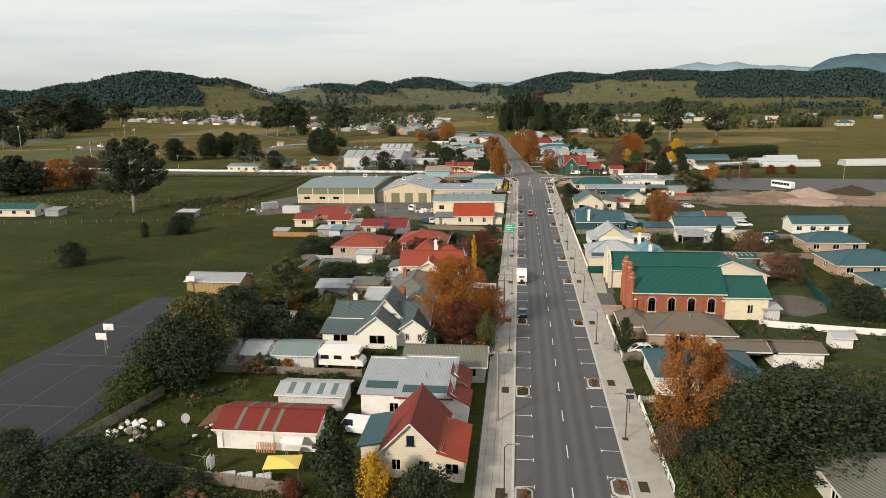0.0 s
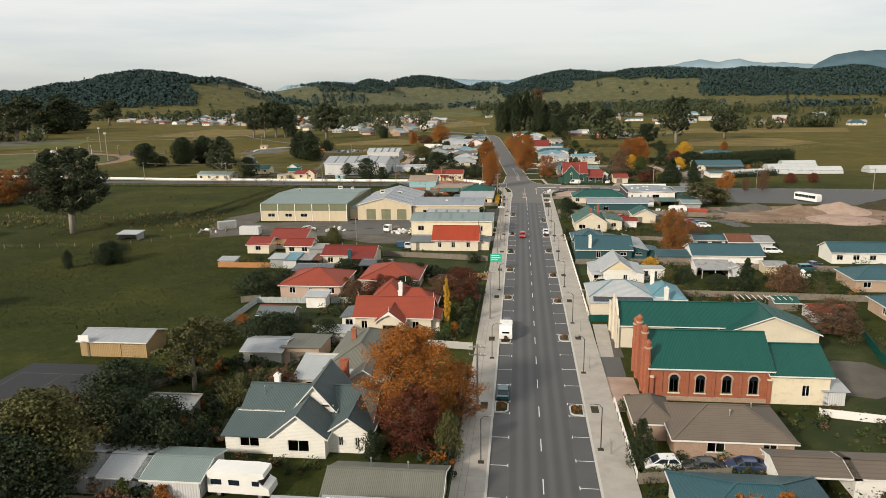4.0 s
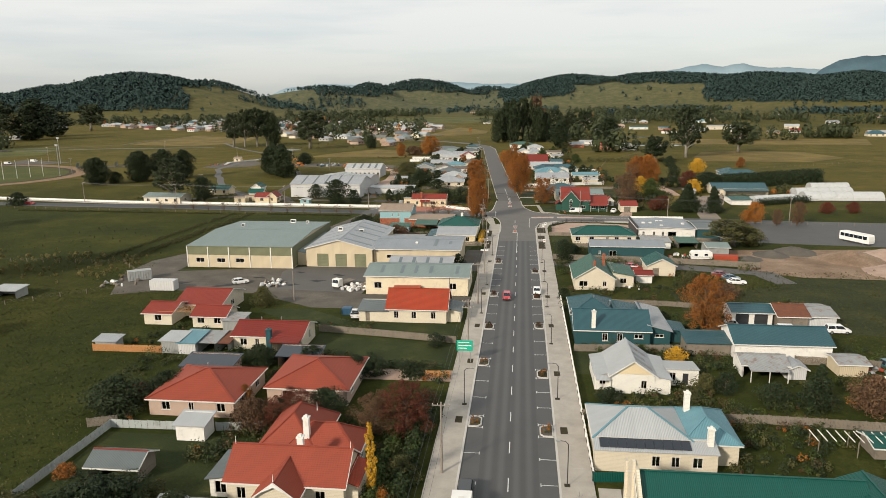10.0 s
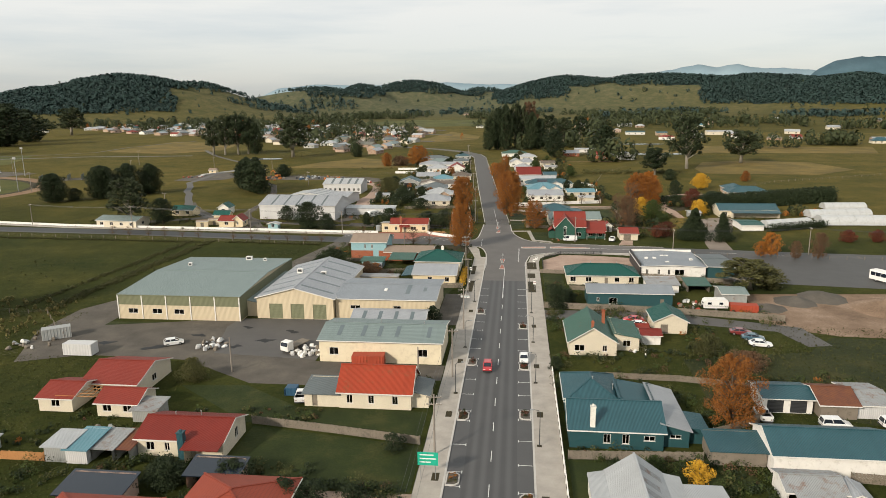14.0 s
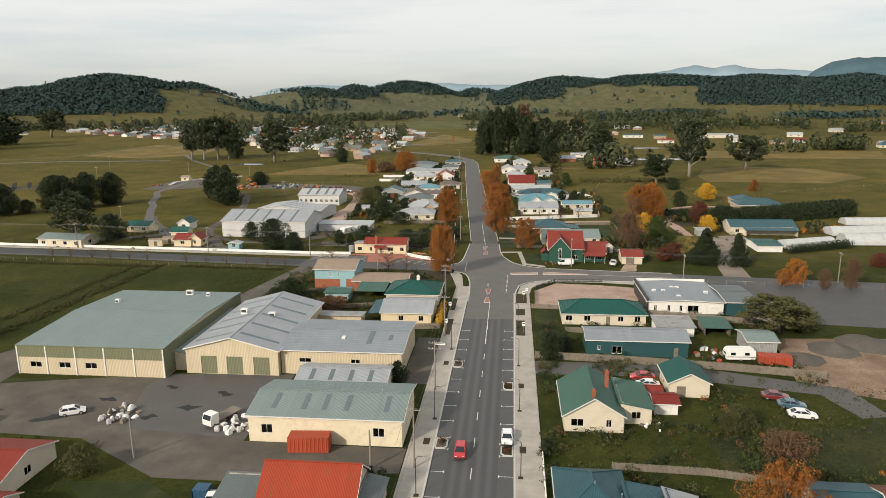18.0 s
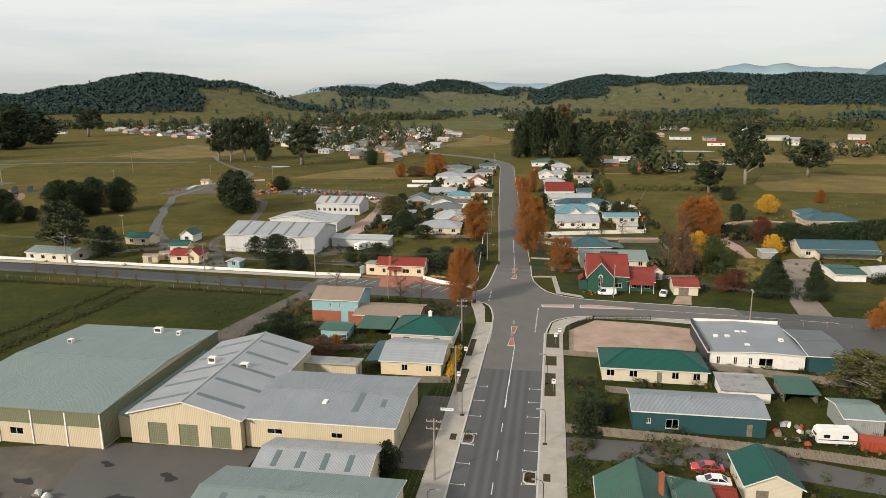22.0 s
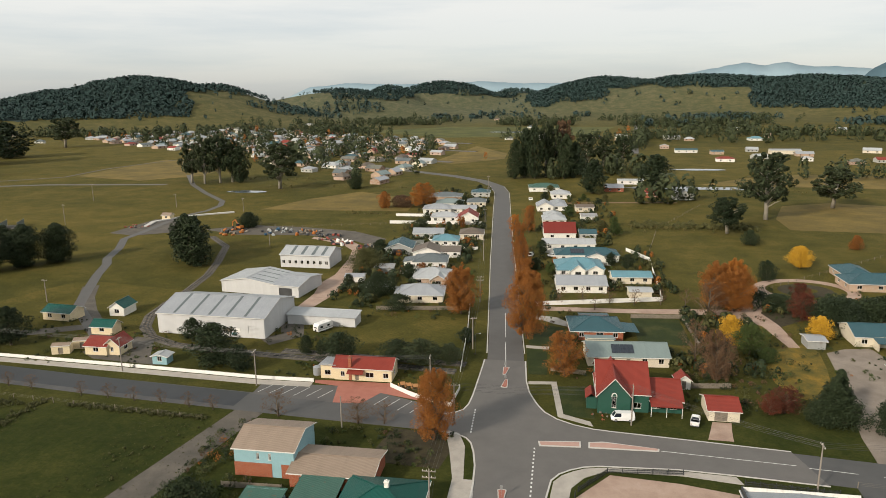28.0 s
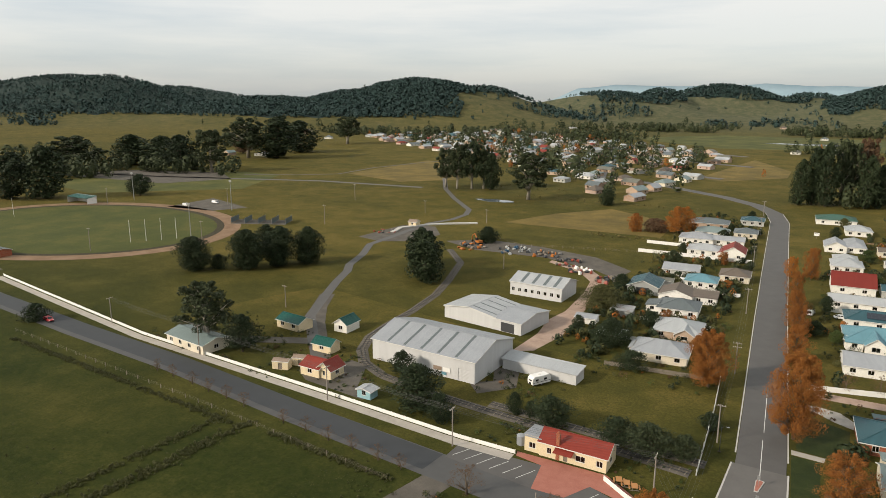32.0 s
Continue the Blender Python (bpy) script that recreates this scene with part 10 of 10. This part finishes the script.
tree("shrub","leaf_dark",93.9,529.3,6.4,3.7)
tree("shrub","leaf_rust",135.4,525.4,5.9,2.7)
tree("gum","leaf_gum",-270,711,30,11,far=True)
tree("gum","leaf_gum",-257,706,34,9,far=True)
tree("gum","leaf_dark",-247,712,35,10,far=True)
tree("gum","leaf_gum",-240,718,33,9,far=True)
tree("pine","leaf_dark",-233,716,28,7,far=True)
tree("gum","leaf_gum",-187.6,684.6,32.4,14.8,far=True)
tree("shrub","leaf_dark",-132.3,689.2,11.1,5.2,far=True)
tree("shrub","leaf_dark",-147.7,544.3,7.5,5.0)
tree("shrub","leaf_rust",-92.5,611.1,9.3,3.6,far=True)
tree("round","leaf_orange",-70.3,616.8,14.3,8.6,far=True)
tree("shrub","leaf_brown",-82.5,615.6,6.7,6.6,far=True)
tree("gum","leaf_gum",-154.5,373.7,19.3,8.3)
tree("pine","leaf_dark",-228.5,431.0,14.5,7.0)
tree("pine","leaf_dark",-211.5,444,17,7.0)
tree("pine","leaf_dark",-204,454,17,6.8)
tree("pine","leaf_dark",-196.5,464,16,6.6)
tree("pine","leaf_dark",-223.5,466.5,14.0,6.0)
tree("shrub","leaf_dark",-222.5,438.0,6.0,4.0)
tree("round","leaf_dark",-141.2,374.1,10.7,5.3)
tree("pine","leaf_dark",-479.4,512.2,35.4,14.2,far=True)
tree("pine","leaf_dark",-499.5,499.9,31.5,12.9,far=True)
tree("gum","leaf_gum",-637.5,636.8,31.4,24.9,far=True)
tree("pine","leaf_dark",-633.7,689.4,29.9,19.3,far=True)
tree("pine","leaf_dark",-606.7,706.1,28.8,19.0,far=True)
tree("pine","leaf_dark",-552.1,689.6,32.5,16.2,far=True)
tree("gum","leaf_gum",-509.9,687.1,38.2,16.9,far=True)
tree("round","leaf_dark",-437.1,557.1,14.8,8.1,far=True)
tree("gum","leaf_gum",-586.3,807.3,44.3,23.6,far=True)
tree("pine","leaf_dark",-559.1,824.2,45.6,23.4,far=True)
tree("pine","leaf_dark",-585.9,896.8,38.2,21.8,far=True)
tree("gum","leaf_gum",-628.5,1041.2,38.0,21.0,far=True)
tree("round","leaf_brown",-636.1,846.2,16.4,13.1,far=True)
tree("gum","leaf_gum",-143.7,233.4,26.3,11.0)
tree("round","leaf_brown",-220.3,289.1,13.5,7.7,far=True)
tree("round","leaf_rust",-210.2,289.3,14.0,8.5,far=True)
tree("round","leaf_brown",-204.3,296.9,14.5,8.5,far=True)
tree("pine","leaf_dark",-223.1,276.5,16.4,10.9,far=True)
tree("shrub","leaf_dark",-115.1,155.5,5.7,3.3)
tree("shrub","leaf_dark",-115.8,190.1,4.3,1.3)
tree("shrub","leaf_dark",-108.6,194.7,5.2,3.1)
tree("shrub","leaf_dark",-220.7,359.0,5.5,4.1,far=True)
tree("shrub","leaf_dark",-108.2,197.4,5.3,3.9)

for x, y in ((-150, 352), (-143, 351.5), (-135, 351), (-128, 350), (-121, 349.5), (-114, 348.5), (-100, 347), (-93, 346.6), (-86, 346), (-79, 345.4), (-72, 344.8), (-66, 344.2)):
    tree("bare", "leaf_brown", x, y, 3.6, 1.7)


# ---- gardens: undergrowth and single bushes round the houses ----
def clear_of(x, y, m=.5):
    if -10.2 < x < 10.2 and y < 345:
        return False
    if y > 340 and abs(x - np.interp(y, [p[1] for p in MAIN2[:7]], [p[0] for p in MAIN2[:7]])) < 8.5:
        return False
    return not any(a - m < x < c + m and b - m < y < d + m for a, b, c, d in FOOT)


GARDENS = [  # x0, y0, x1, y1, plants, tallest
    (-58, 58, -42, 66, 120, 1.6), (-44, 55, -12, 63, 260, 1.5), (-56, 66, -42, 93, 110, 1.1), (-28, 60, -20, 80, 50, 1.2), (-40, 86.5, -26, 93, 70, 1.4), (-58, 93, -38, 118, 420, 2.4),
    (-38, 101, -20, 105, 90, 1.3), (-20, 100, -10.4, 124, 170, 2.2), (-40, 118.5, -22, 123, 120, 1.8), (-58, 118, -34, 131, 300, 2.0), (-60, 140, -33, 147, 120, 1.6), (-33, 139, -18, 145, 110, 1.5),
    (-18, 141, -10.6, 190, 420, 2.2), (-42, 156, -30, 173, 170, 2.2), (-30, 164, -18, 175, 170, 2.4), (-66, 166, -53, 192, 130, 1.8), (-56, 181, -24, 194.5, 360, 1.8), (-56, 188, -50, 200, 50, 1.4),
    (-80, 196, -56, 208, 130, 1.2), (-60, 205, -28, 212, 120, 1.2), (-26, 221.8, -12, 227, 40, 1.2), (-40, 279, -26, 292, 130, 1.8), (-60, 294, -27, 318, 420, 2.2), (-26, 303, -12, 307, 60, 1.5),
    (-60, 318, -48, 342, 150, 2.0), (-38, 327, -12, 340, 170, 1.6), (-12.8, 288, -10.5, 318, 60, 1.4), (-92, 285, -62, 300, 120, 1.6),
    (12, 58, 25, 92, 330, 2.2), (25, 80, 60, 101, 420, 2.4), (10.6, 100, 24, 108, 130, 1.7), (28, 106, 46, 122, 90, 1.3), (40, 90, 66, 122, 150, 1.6), (10.5, 170, 44, 182, 300, 1.7),
    (27, 158, 50, 172, 210, 1.6), (50, 140, 76, 156, 260, 2.0), (24, 178, 38, 200, 240, 1.9), (44, 180, 62, 200, 240, 1.8), (10.6, 192, 30, 203, 130, 1.5), (25, 211, 44, 234, 300, 2.0), (44, 224, 66, 234, 130, 1.6),
    (56, 170, 90, 205, 320, 2.0), (10.6, 224, 26, 241, 150, 1.6), (28, 234, 46, 262, 220, 1.5), (10.6, 254, 34, 274, 240, 1.8), (40, 262, 64, 276, 130, 1.6), (10.6, 282, 40, 293, 200, 1.7), (36, 286, 64, 303, 190, 1.6),
    (36, 355, 66, 392, 300, 1.9), (8, 372, 18, 400, 90, 1.6), (46, 392, 60, 424, 110, 1.6), (6, 411, 28, 424, 40, 1.3), (4, 450, 44, 512, 420, 1.8), (0, 512, 32, 640, 620, 2.2), (60, 380, 110, 460, 420, 1.8),
    (-60, 410, -20, 470, 480, 2.2), (-66, 470, -24, 530, 460, 2.0), (-70, 530, -30, 690, 600, 2.2), (-130, 364, -96, 392, 160, 1.2), (-60, 364, -16, 380, 160, 1.2), (-76, 384, -50, 400, 90, 1.6), (-178, 366, -134, 400, 200, 1.6),
]
rg_ = np.random.RandomState(21)
growth = {k: ([], []) for k in ("leaf_dark", "leaf_green", "leaf_olive", "leaf_rust", "leaf_brown")}
spots = []
for x0, y0, x1, y1, n, top in GARDENS:
    for _k in range(n):
        x, y = rg_.uniform(x0, x1), rg_.uniform(y0, y1)
        if noise.noise((x * .13, y * .13, 4.0)) < -.12 or not clear_of(x, y):
            continue
        h = top * rg_.uniform(.2, 1.0) ** 1.5
        if h > 1.35 and y < 330 and len(spots) < 190:
            spots.append((x, y, h))
            continue
        kind = rg_.choice(["leaf_dark", "leaf_dark", "leaf_green", "leaf_green", "leaf_olive", "leaf_olive", "leaf_brown" if rg_.random() < .6 else "leaf_dark", "leaf_rust" if rg_.random() < .12 else "leaf_dark"])
        for _j in range(2 if h > .6 else 1):
            growth[kind][0].append((x + rg_.normal() * .3, y + rg_.normal() * .3, h * rg_.uniform(.3, .62)))
            growth[kind][1].append(max(.3, h * rg_.uniform(.45, .75)))
GROW = {"leaf_dark": "dark green", "leaf_green": "green", "leaf_olive": "olive", "leaf_rust": "rusty autumn", "leaf_brown": "faded brown"}
for kind, (cs, rs) in growth.items():
    gm_ = leaf_mesh("undergrowth", cs, rs, 34, .16, None, seed=3, squash=.85)
    gm_.materials.append(MT[kind])
    solid("undergrowth", gm_, kind, f"{GROW[kind]} low garden plants and weeds round the houses", "garden plants", kind="stuff")
BUSH = []
for k in range(9):
    q = random.Random(k)
    leaf = ["leaf_dark", "leaf_green", "leaf_dark", "leaf_olive", "leaf_green", "leaf_dark", "leaf_brown", "leaf_rust", "leaf_gum"][k]
    cs = [(q.gauss(0, .42), q.gauss(0, .42), q.uniform(.25, .95)) for _ in range(16)]
    bm_ = leaf_mesh("bush", cs, [q.uniform(.2, .42) for _ in cs], 70, .1, None, seed=k)
    bm_.materials.append(MT[leaf])
    BUSH.append((bm_, leaf))
for k, (x, y, h) in enumerate(spots):
    bm_, leaf = BUSH[k * 5 % 9]
    w = h * rg_.uniform(.75, 1.25)
    tagged(o_ := new("bush", bm_), f"rounded {LEAFWORD[leaf]} garden bush beside a house", "bush", "garden bushes")
    o_.matrix_world = pose(x, y, 0, 0, 0, k * 47) @ Matrix.Diagonal((w, w, h * .95, 1))
for x, y in ((9.7, 431), (17, 432.6), (25.8, 433.4), (33.4, 433), (41.9, 434.4), (49.6, 435), (57.7, 433)):
    tree("bare", "leaf_brown", x, y, 5.4, 2.2, far=True)
for k_, x, y, h, w in (("pine", -134.5, 464, 17, 6.6), ("pine", -140, 472, 18.5, 6.4), ("pine", -146.5, 480, 18, 6.0), ("pine", -152, 488, 16, 5.6)):
    tree(k_, "leaf_dark", x, y, h, w, far=True)
# small trees in the gardens of the far street
left_ = 46
while left_:
    x, y = (rg_.uniform(-66, -24), rg_.uniform(440, 690)) if left_ % 2 else (rg_.uniform(-4, 40), rg_.uniform(450, 680))
    if clear_of(x, y, 1.6) and noise.noise((x * .05, y * .05, 8.0)) > -.1:
        h_ = rg_.uniform(2.6, 6.2)
        tree("round" if h_ > 4 else "shrub", ["leaf_dark", "leaf_gum", "leaf_green", "leaf_dark", "leaf_olive", "leaf_rust"][left_ % 6], x, y, h_, h_ * rg_.uniform(.36, .6), far=True)
        left_ -= 1
# dense gardens between the far houses
pts = [[], [], []]
for x0, y0, x1, y1, n in ((-66, 426, -46, 470, 120), (-46, 438, -26, 448, 60), (-50, 460, -26, 471, 60), (-66, 470, -50, 492, 60), (-34, 462, -26, 530, 60), (-66, 505, -26, 526, 110), (-70, 536, -28, 562, 70), (-70, 582, -30, 690, 150), (46, 390, 60, 422, 40), (9, 386, 16, 400, 20), (46, 404, 64, 424, 50),
                          (36, 372, 62, 392, 80), (62, 428, 116, 446, 150), (84, 404, 130, 424, 90), (2, 420, 9, 505, 40), (26, 448, 46, 456, 20), (40, 446, 50, 520, 80), (18, 520, 34, 580, 100), (0, 546, 22, 566, 40), (16, 590, 40, 650, 70), (-60, 420, -44, 426, 24)):
    for _k in range(n):
        x, y = rg_.uniform(x0, x1), rg_.uniform(y0, y1)
        if clear_of(x, y, .9) and noise.noise((x * .1, y * .1, 7.0)) > -.2:
            pts[int(rg_.choice([0, 0, 0, 0, 0, 0, 0, 1, 1, 1, 1, 2]))].append((x, y, 0))
for a in ((-12.6, 146, -12.6, 160, 1.9, "leaf_dark", 2.2), (-12.6, 161.5, -12.6, 178, 1.8, "leaf_dark", 2.4), (-15.6, 148, -15.6, 158, 1.5, "leaf_green", 1.4), (-46, 189.6, -26, 189.2, 1.7, "leaf_dark", 1.5), (-25, 189.4, -12, 188.9, 1.4, "leaf_dark", 1.3)):
    hedge(*a)
hedge(11.9, 58, 11.9, 72, 1.0, "leaf_olive", 1.1)
hedge(11.9, 72.6, 11.9, 85, .9, "leaf_olive", 1.0)
hedge(-11.4, 288.5, -11.4, 303, 2.3, "leaf_gold", 1.4, "row of golden autumn bushes along the footpath")


# ---- far woods and hedgerows ----
def woods(name, label, pts, leaf, seed, hmin=9, hmax=18, q=7, smin=.2, soft=False):
    """Many far tree crowns joined: each a few tilted leafy faces round a ragged cone, shaded as one mass where soft."""
    r = np.random.RandomState(seed)
    v, fs, n, nor = [], [], 0, []
    for x, y, z in pts:
        h = r.uniform(hmin, hmax)
        w = h * r.uniform(.24, .42) * (1.5 if hmax < 4 else 1)
        d = r.normal(size=(q, 3))
        d /= np.linalg.norm(d, axis=1, keepdims=True)
        lump = 1 + .35 * np.sin(d[:, 0] * 3 + x) * np.cos(d[:, 1] * 3 + y)
        up = smin + (1 - smin) * (d[:, 2] * .5 + .5)
        c = np.stack([x + d[:, 0] * w * lump * (1.1 - .45 * up), y + d[:, 1] * w * lump * (1.1 - .45 * up), z + h * up], 1)
        t1 = np.cross(d, r.normal(size=d.shape))
        t1 /= np.linalg.norm(t1, axis=1, keepdims=True)
        t2 = np.cross(d, t1)
        s = (2.3 * w / math.sqrt(q) * r.uniform(.7, 1.3, q))[:, None]
        for p3 in np.stack([c - t1 * s, c + t1 * s * .6 - t2 * s * .8, c + t1 * s * .6 + t2 * s * .8], 1):
            v += [tuple(a) for a in p3]
            fs.append((n, n + 1, n + 2))
            n += 3
        if soft:
            u3 = d * .7 + np.array([0, 0, .8])
            nor += [tuple(a) for a in np.repeat(u3 / np.linalg.norm(u3, axis=1, keepdims=True), 3, 0)]
    m = mesh_of(name, v, fs, soft)
    if soft:
        m.normals_split_custom_set_from_vertices(nor)
    m.materials.append(MT[leaf])
    return solid(name, m, leaf, label, "trees", kind="stuff")


for pp_, lf_, wd_, sd_ in zip(pts, ("leaf_dark", "leaf_olive", "leaf_rust"), ("dark green", "olive green", "rusty"), (31, 32, 33)):
    woods("garden_shrubs", f"{wd_} shrubs crowding the back gardens", pp_, lf_, sd_, 1.0, 3.4, 90, 0)
rw = np.random.RandomState(5)
pts = []
for hx, hy, h, a, b in HILLS:
    for _k in range(int(a * b / (18 if hx > -1400 else 46))):
        x, y = hx + rw.uniform(-1.6, 1.6) * a, hy + rw.uniform(-1.25, .4) * b
        if forest(x, y) and lift(x, y) > 18:
            pts.append((x, y, lift(x, y) - 1))
        elif lift(x, y) > 14 and rw.random() < .012:
            pts.append((x, y, lift(x, y) - 1))
woods("hill_woods", "dark eucalypt forest covering the far hills", pts, "leaf_haze", 1, 7, 13, 13, .2, True)
pts = []
for x0, x1, y0, y1, n in ((-2700, -1400, 1050, 1400, 2200), (150, 1500, 1500, 2000, 3600), (-700, 100, 1750, 2150, 1500)):
    for _k in range(n):
        x, y = rw.uniform(x0, x1), rw.uniform(y0, y1)
        if noise.noise((x * .004, y * .007, 2.0)) + .4 * noise.noise((x * .02, y * .03, 6.0)) > .24:
            pts.append((x, y, lift(x, y) - .5))
woods("far_woods", "belts of dark trees at the foot of the hills", pts, "leaf_haze", 2, 9, 17, 18, .1, True)
pts, pts2 = [], []
for _k in range(5200):
    x, y = rw.uniform(-740, -60), rw.uniform(700, 1500)
    if not inside(x, y, VILLAGE) or noise.noise((x * .02, y * .02, 5.0)) < -.1 or any(-4 < x - p < 17 and -9 < y - q_ < 13 for p, q_ in done):
        continue
    (pts if rw.random() < .9 else pts2).append((x, y, lift(x, y)))
    if len(pts) > 330:
        break


def belt(x0, y0, x1, y1, n, w):
    """Trees strewn along a line, spread w metres to its sides."""
    for _i in range(n):
        f = rw.random()
        x, y = x0 + (x1 - x0) * f + rw.normal() * w * .4, y0 + (y1 - y0) * f + rw.normal() * w * .6
        pts.append((x, y, lift(x, y) - .4))


belt(-850, 1250, -620, 1230, 46, 14)
belt(-690, 1300, -600, 1255, 26, 14)
belt(-420, 1330, -300, 1370, 90, 30)
belt(-370, 1640, -300, 1630, 60, 24)
belt(-280, 1630, -235, 1640, 40, 20)
belt(-110, 1620, 45, 1610, 90, 22)
belt(150, 1560, 310, 1600, 130, 40)
belt(120, 1180, 330, 1420, 120, 60)
belt(370, 1840, 470, 1830, 60, 20)
belt(300, 1300, 470, 1290, 70, 14)
belt(280, 815, 330, 800, 26, 6)
belt(-880, 1020, -640, 900, 70, 40)
belt(-640, 640, -480, 690, 70, 22)
belt(-700, 610, -560, 600, 60, 24)
belt(-820, 640, -600, 760, 80, 40)
belt(-900, 520, -640, 600, 70, 30)
belt(-500, 1600, -200, 1760, 60, 40)
belt(200, 1150, 700, 1250, 60, 30)
belt(430, 1100, 560, 1110, 30, 14)
belt(60, 640, 150, 690, 16, 6)
belt(0, 772, 70, 800, 46, 16)
belt(150, 775, 260, 780, 14, 5)
belt(-60, 1200, 90, 1190, 40, 18)
belt(100, 1000, 140, 1250, 40, 16)
belt(200, 1500, 420, 1640, 90, 30)
belt(600, 900, 1100, 1250, 40, 80)
belt(-640, 1520, -300, 1700, 40, 40)
belt(-60, 1750, 400, 1900, 60, 50)
for _k in range(60):
    x, y = rw.uniform(-1300, 1300), rw.uniform(1150, 2300)
    pts.append((x, y, lift(x, y) - .4))
woods("village_trees", "dark garden and street trees between the village houses", pts, "leaf_gum", 3, 7, 19, 60, .04)
woods("autumn_trees", "orange and rust autumn trees in the village", pts2 + [(-30, 1250, 2), (104, 1290, 0), (122, 1330, 0), (130, 1420, 1), (-60, 905, 0), (-330, 1300, 0)], "leaf_rust", 4, 6, 12, 40, .1)
pts = []
for x0, y0, x1, y1, n, w in ((46, 566, 90, 566, 160, 4), (-110, 590, -50, 592, 90, 2.5), (-200, 700, -60, 700, 90, 4), (-104, 262, -215, 264, 200, 4), (-215, 250, -100, 246, 200, 5), (70, 730, 170, 700, 90, 5), (-240, 740, -140, 735, 60, 6)):
    for _k in range(n):
        f = rw.random()
        x, y = x0 + (x1 - x0) * f + rw.normal() * w * .3, y0 + (y1 - y0) * f + rw.normal() * w
        pts.append((x, y, 0))
reeds = []
for _k in range(300):
    reeds.append((rw.uniform(46, 106), rw.normal() * 4 + 568, 0))
woods("brown_thicket", "low olive-brown thicket along the paddock edge", reeds, "leaf_olive", 14, .8, 2.2, 40, .0)
woods("dry_reeds", "rank dry grass and reeds along paddock edges", pts, "straw", 6, .4, 1.3, 20, .0)
pts = []
for x0, y0, x1, y1, n, w in ((-112, 262, -107, 343, 1300, 2.2), (-120, 262, -114, 343, 700, 1.6), (-100, 342, -66, 340, 420, 1.2), (-210, 346, -110, 341, 900, 1.2), (-82, 282, -68, 338, 120, 6), (-205, 275, -120, 300, 120, 20), (40, 236, 62, 250, 160, 8), (62, 214, 110, 250, 260, 20)):
    for _k in range(n):
        f = rw.random()
        pts.append((x0 + (x1 - x0) * f + rw.normal() * w * .5, y0 + (y1 - y0) * f + rw.normal() * w * .5, -.05))
woods("rough_growth", "low rough weeds along ditches and fences", pts, "leaf_olive", 9, .2, .7, 60, .0)
# dam and pond water
MT["water"] = plain("pond_water", (.10, .12, .13), .06, 0, var=.1, bump=.003)
for x, y, a, b in ((105, 712, 46, 7), (130, 830, 22, 6), (-30, 1380, 70, 16), (-205, 668, 14, 5)):
    n = 22
    patch("pond", [(x + a * math.cos(6.2832 * k / n) * (1 + .12 * math.sin(3 * k)), y + b * math.sin(6.2832 * k / n) * (1 + .15 * math.cos(2 * k))) for k in range(n)], lift(x, y) + .25, "water", "still pale pond reflecting the sky", "pond")
# grass tussocks on the near paddocks and verges
r = np.random.RandomState(8)
v, fs, n = [], [], 0
for x0, x1, y0, y1, m in ((-130, -57, 145, 232, 16000), (-150, -100, 180, 260, 5000), (40, 110, 205, 262, 9000), (-62, -36, 62, 128, 1500), (10.5, 40, 62, 100, 900), (14, 45, 226, 240, 700), (-80, -60, 282, 338, 900)):
    for _k in range(m):
        x, y = r.uniform(x0, x1), r.uniform(y0, y1)
        h, w, a = r.uniform(.06, .3), r.uniform(.05, .2), r.uniform(0, 3.14)
        c, s = math.cos(a) * w, math.sin(a) * w
        v += [(x - c, y - s, 0), (x + c, y + s, 0), (x + r.uniform(-.2, .2), y + r.uniform(-.2, .2), h)]
        fs.append((n, n + 1, n + 2))
        n += 3
MT["tuss"] = foliage("tussock_blades", (.022, .030, .007), (.085, .078, .022))
tm = mesh_of("grass_tussocks", v, fs)
tm.materials.append(MT["tuss"])
solid("grass_tussocks", tm, "tuss", "scattered tufts of long grass on rough ground", "grass", kind="stuff")
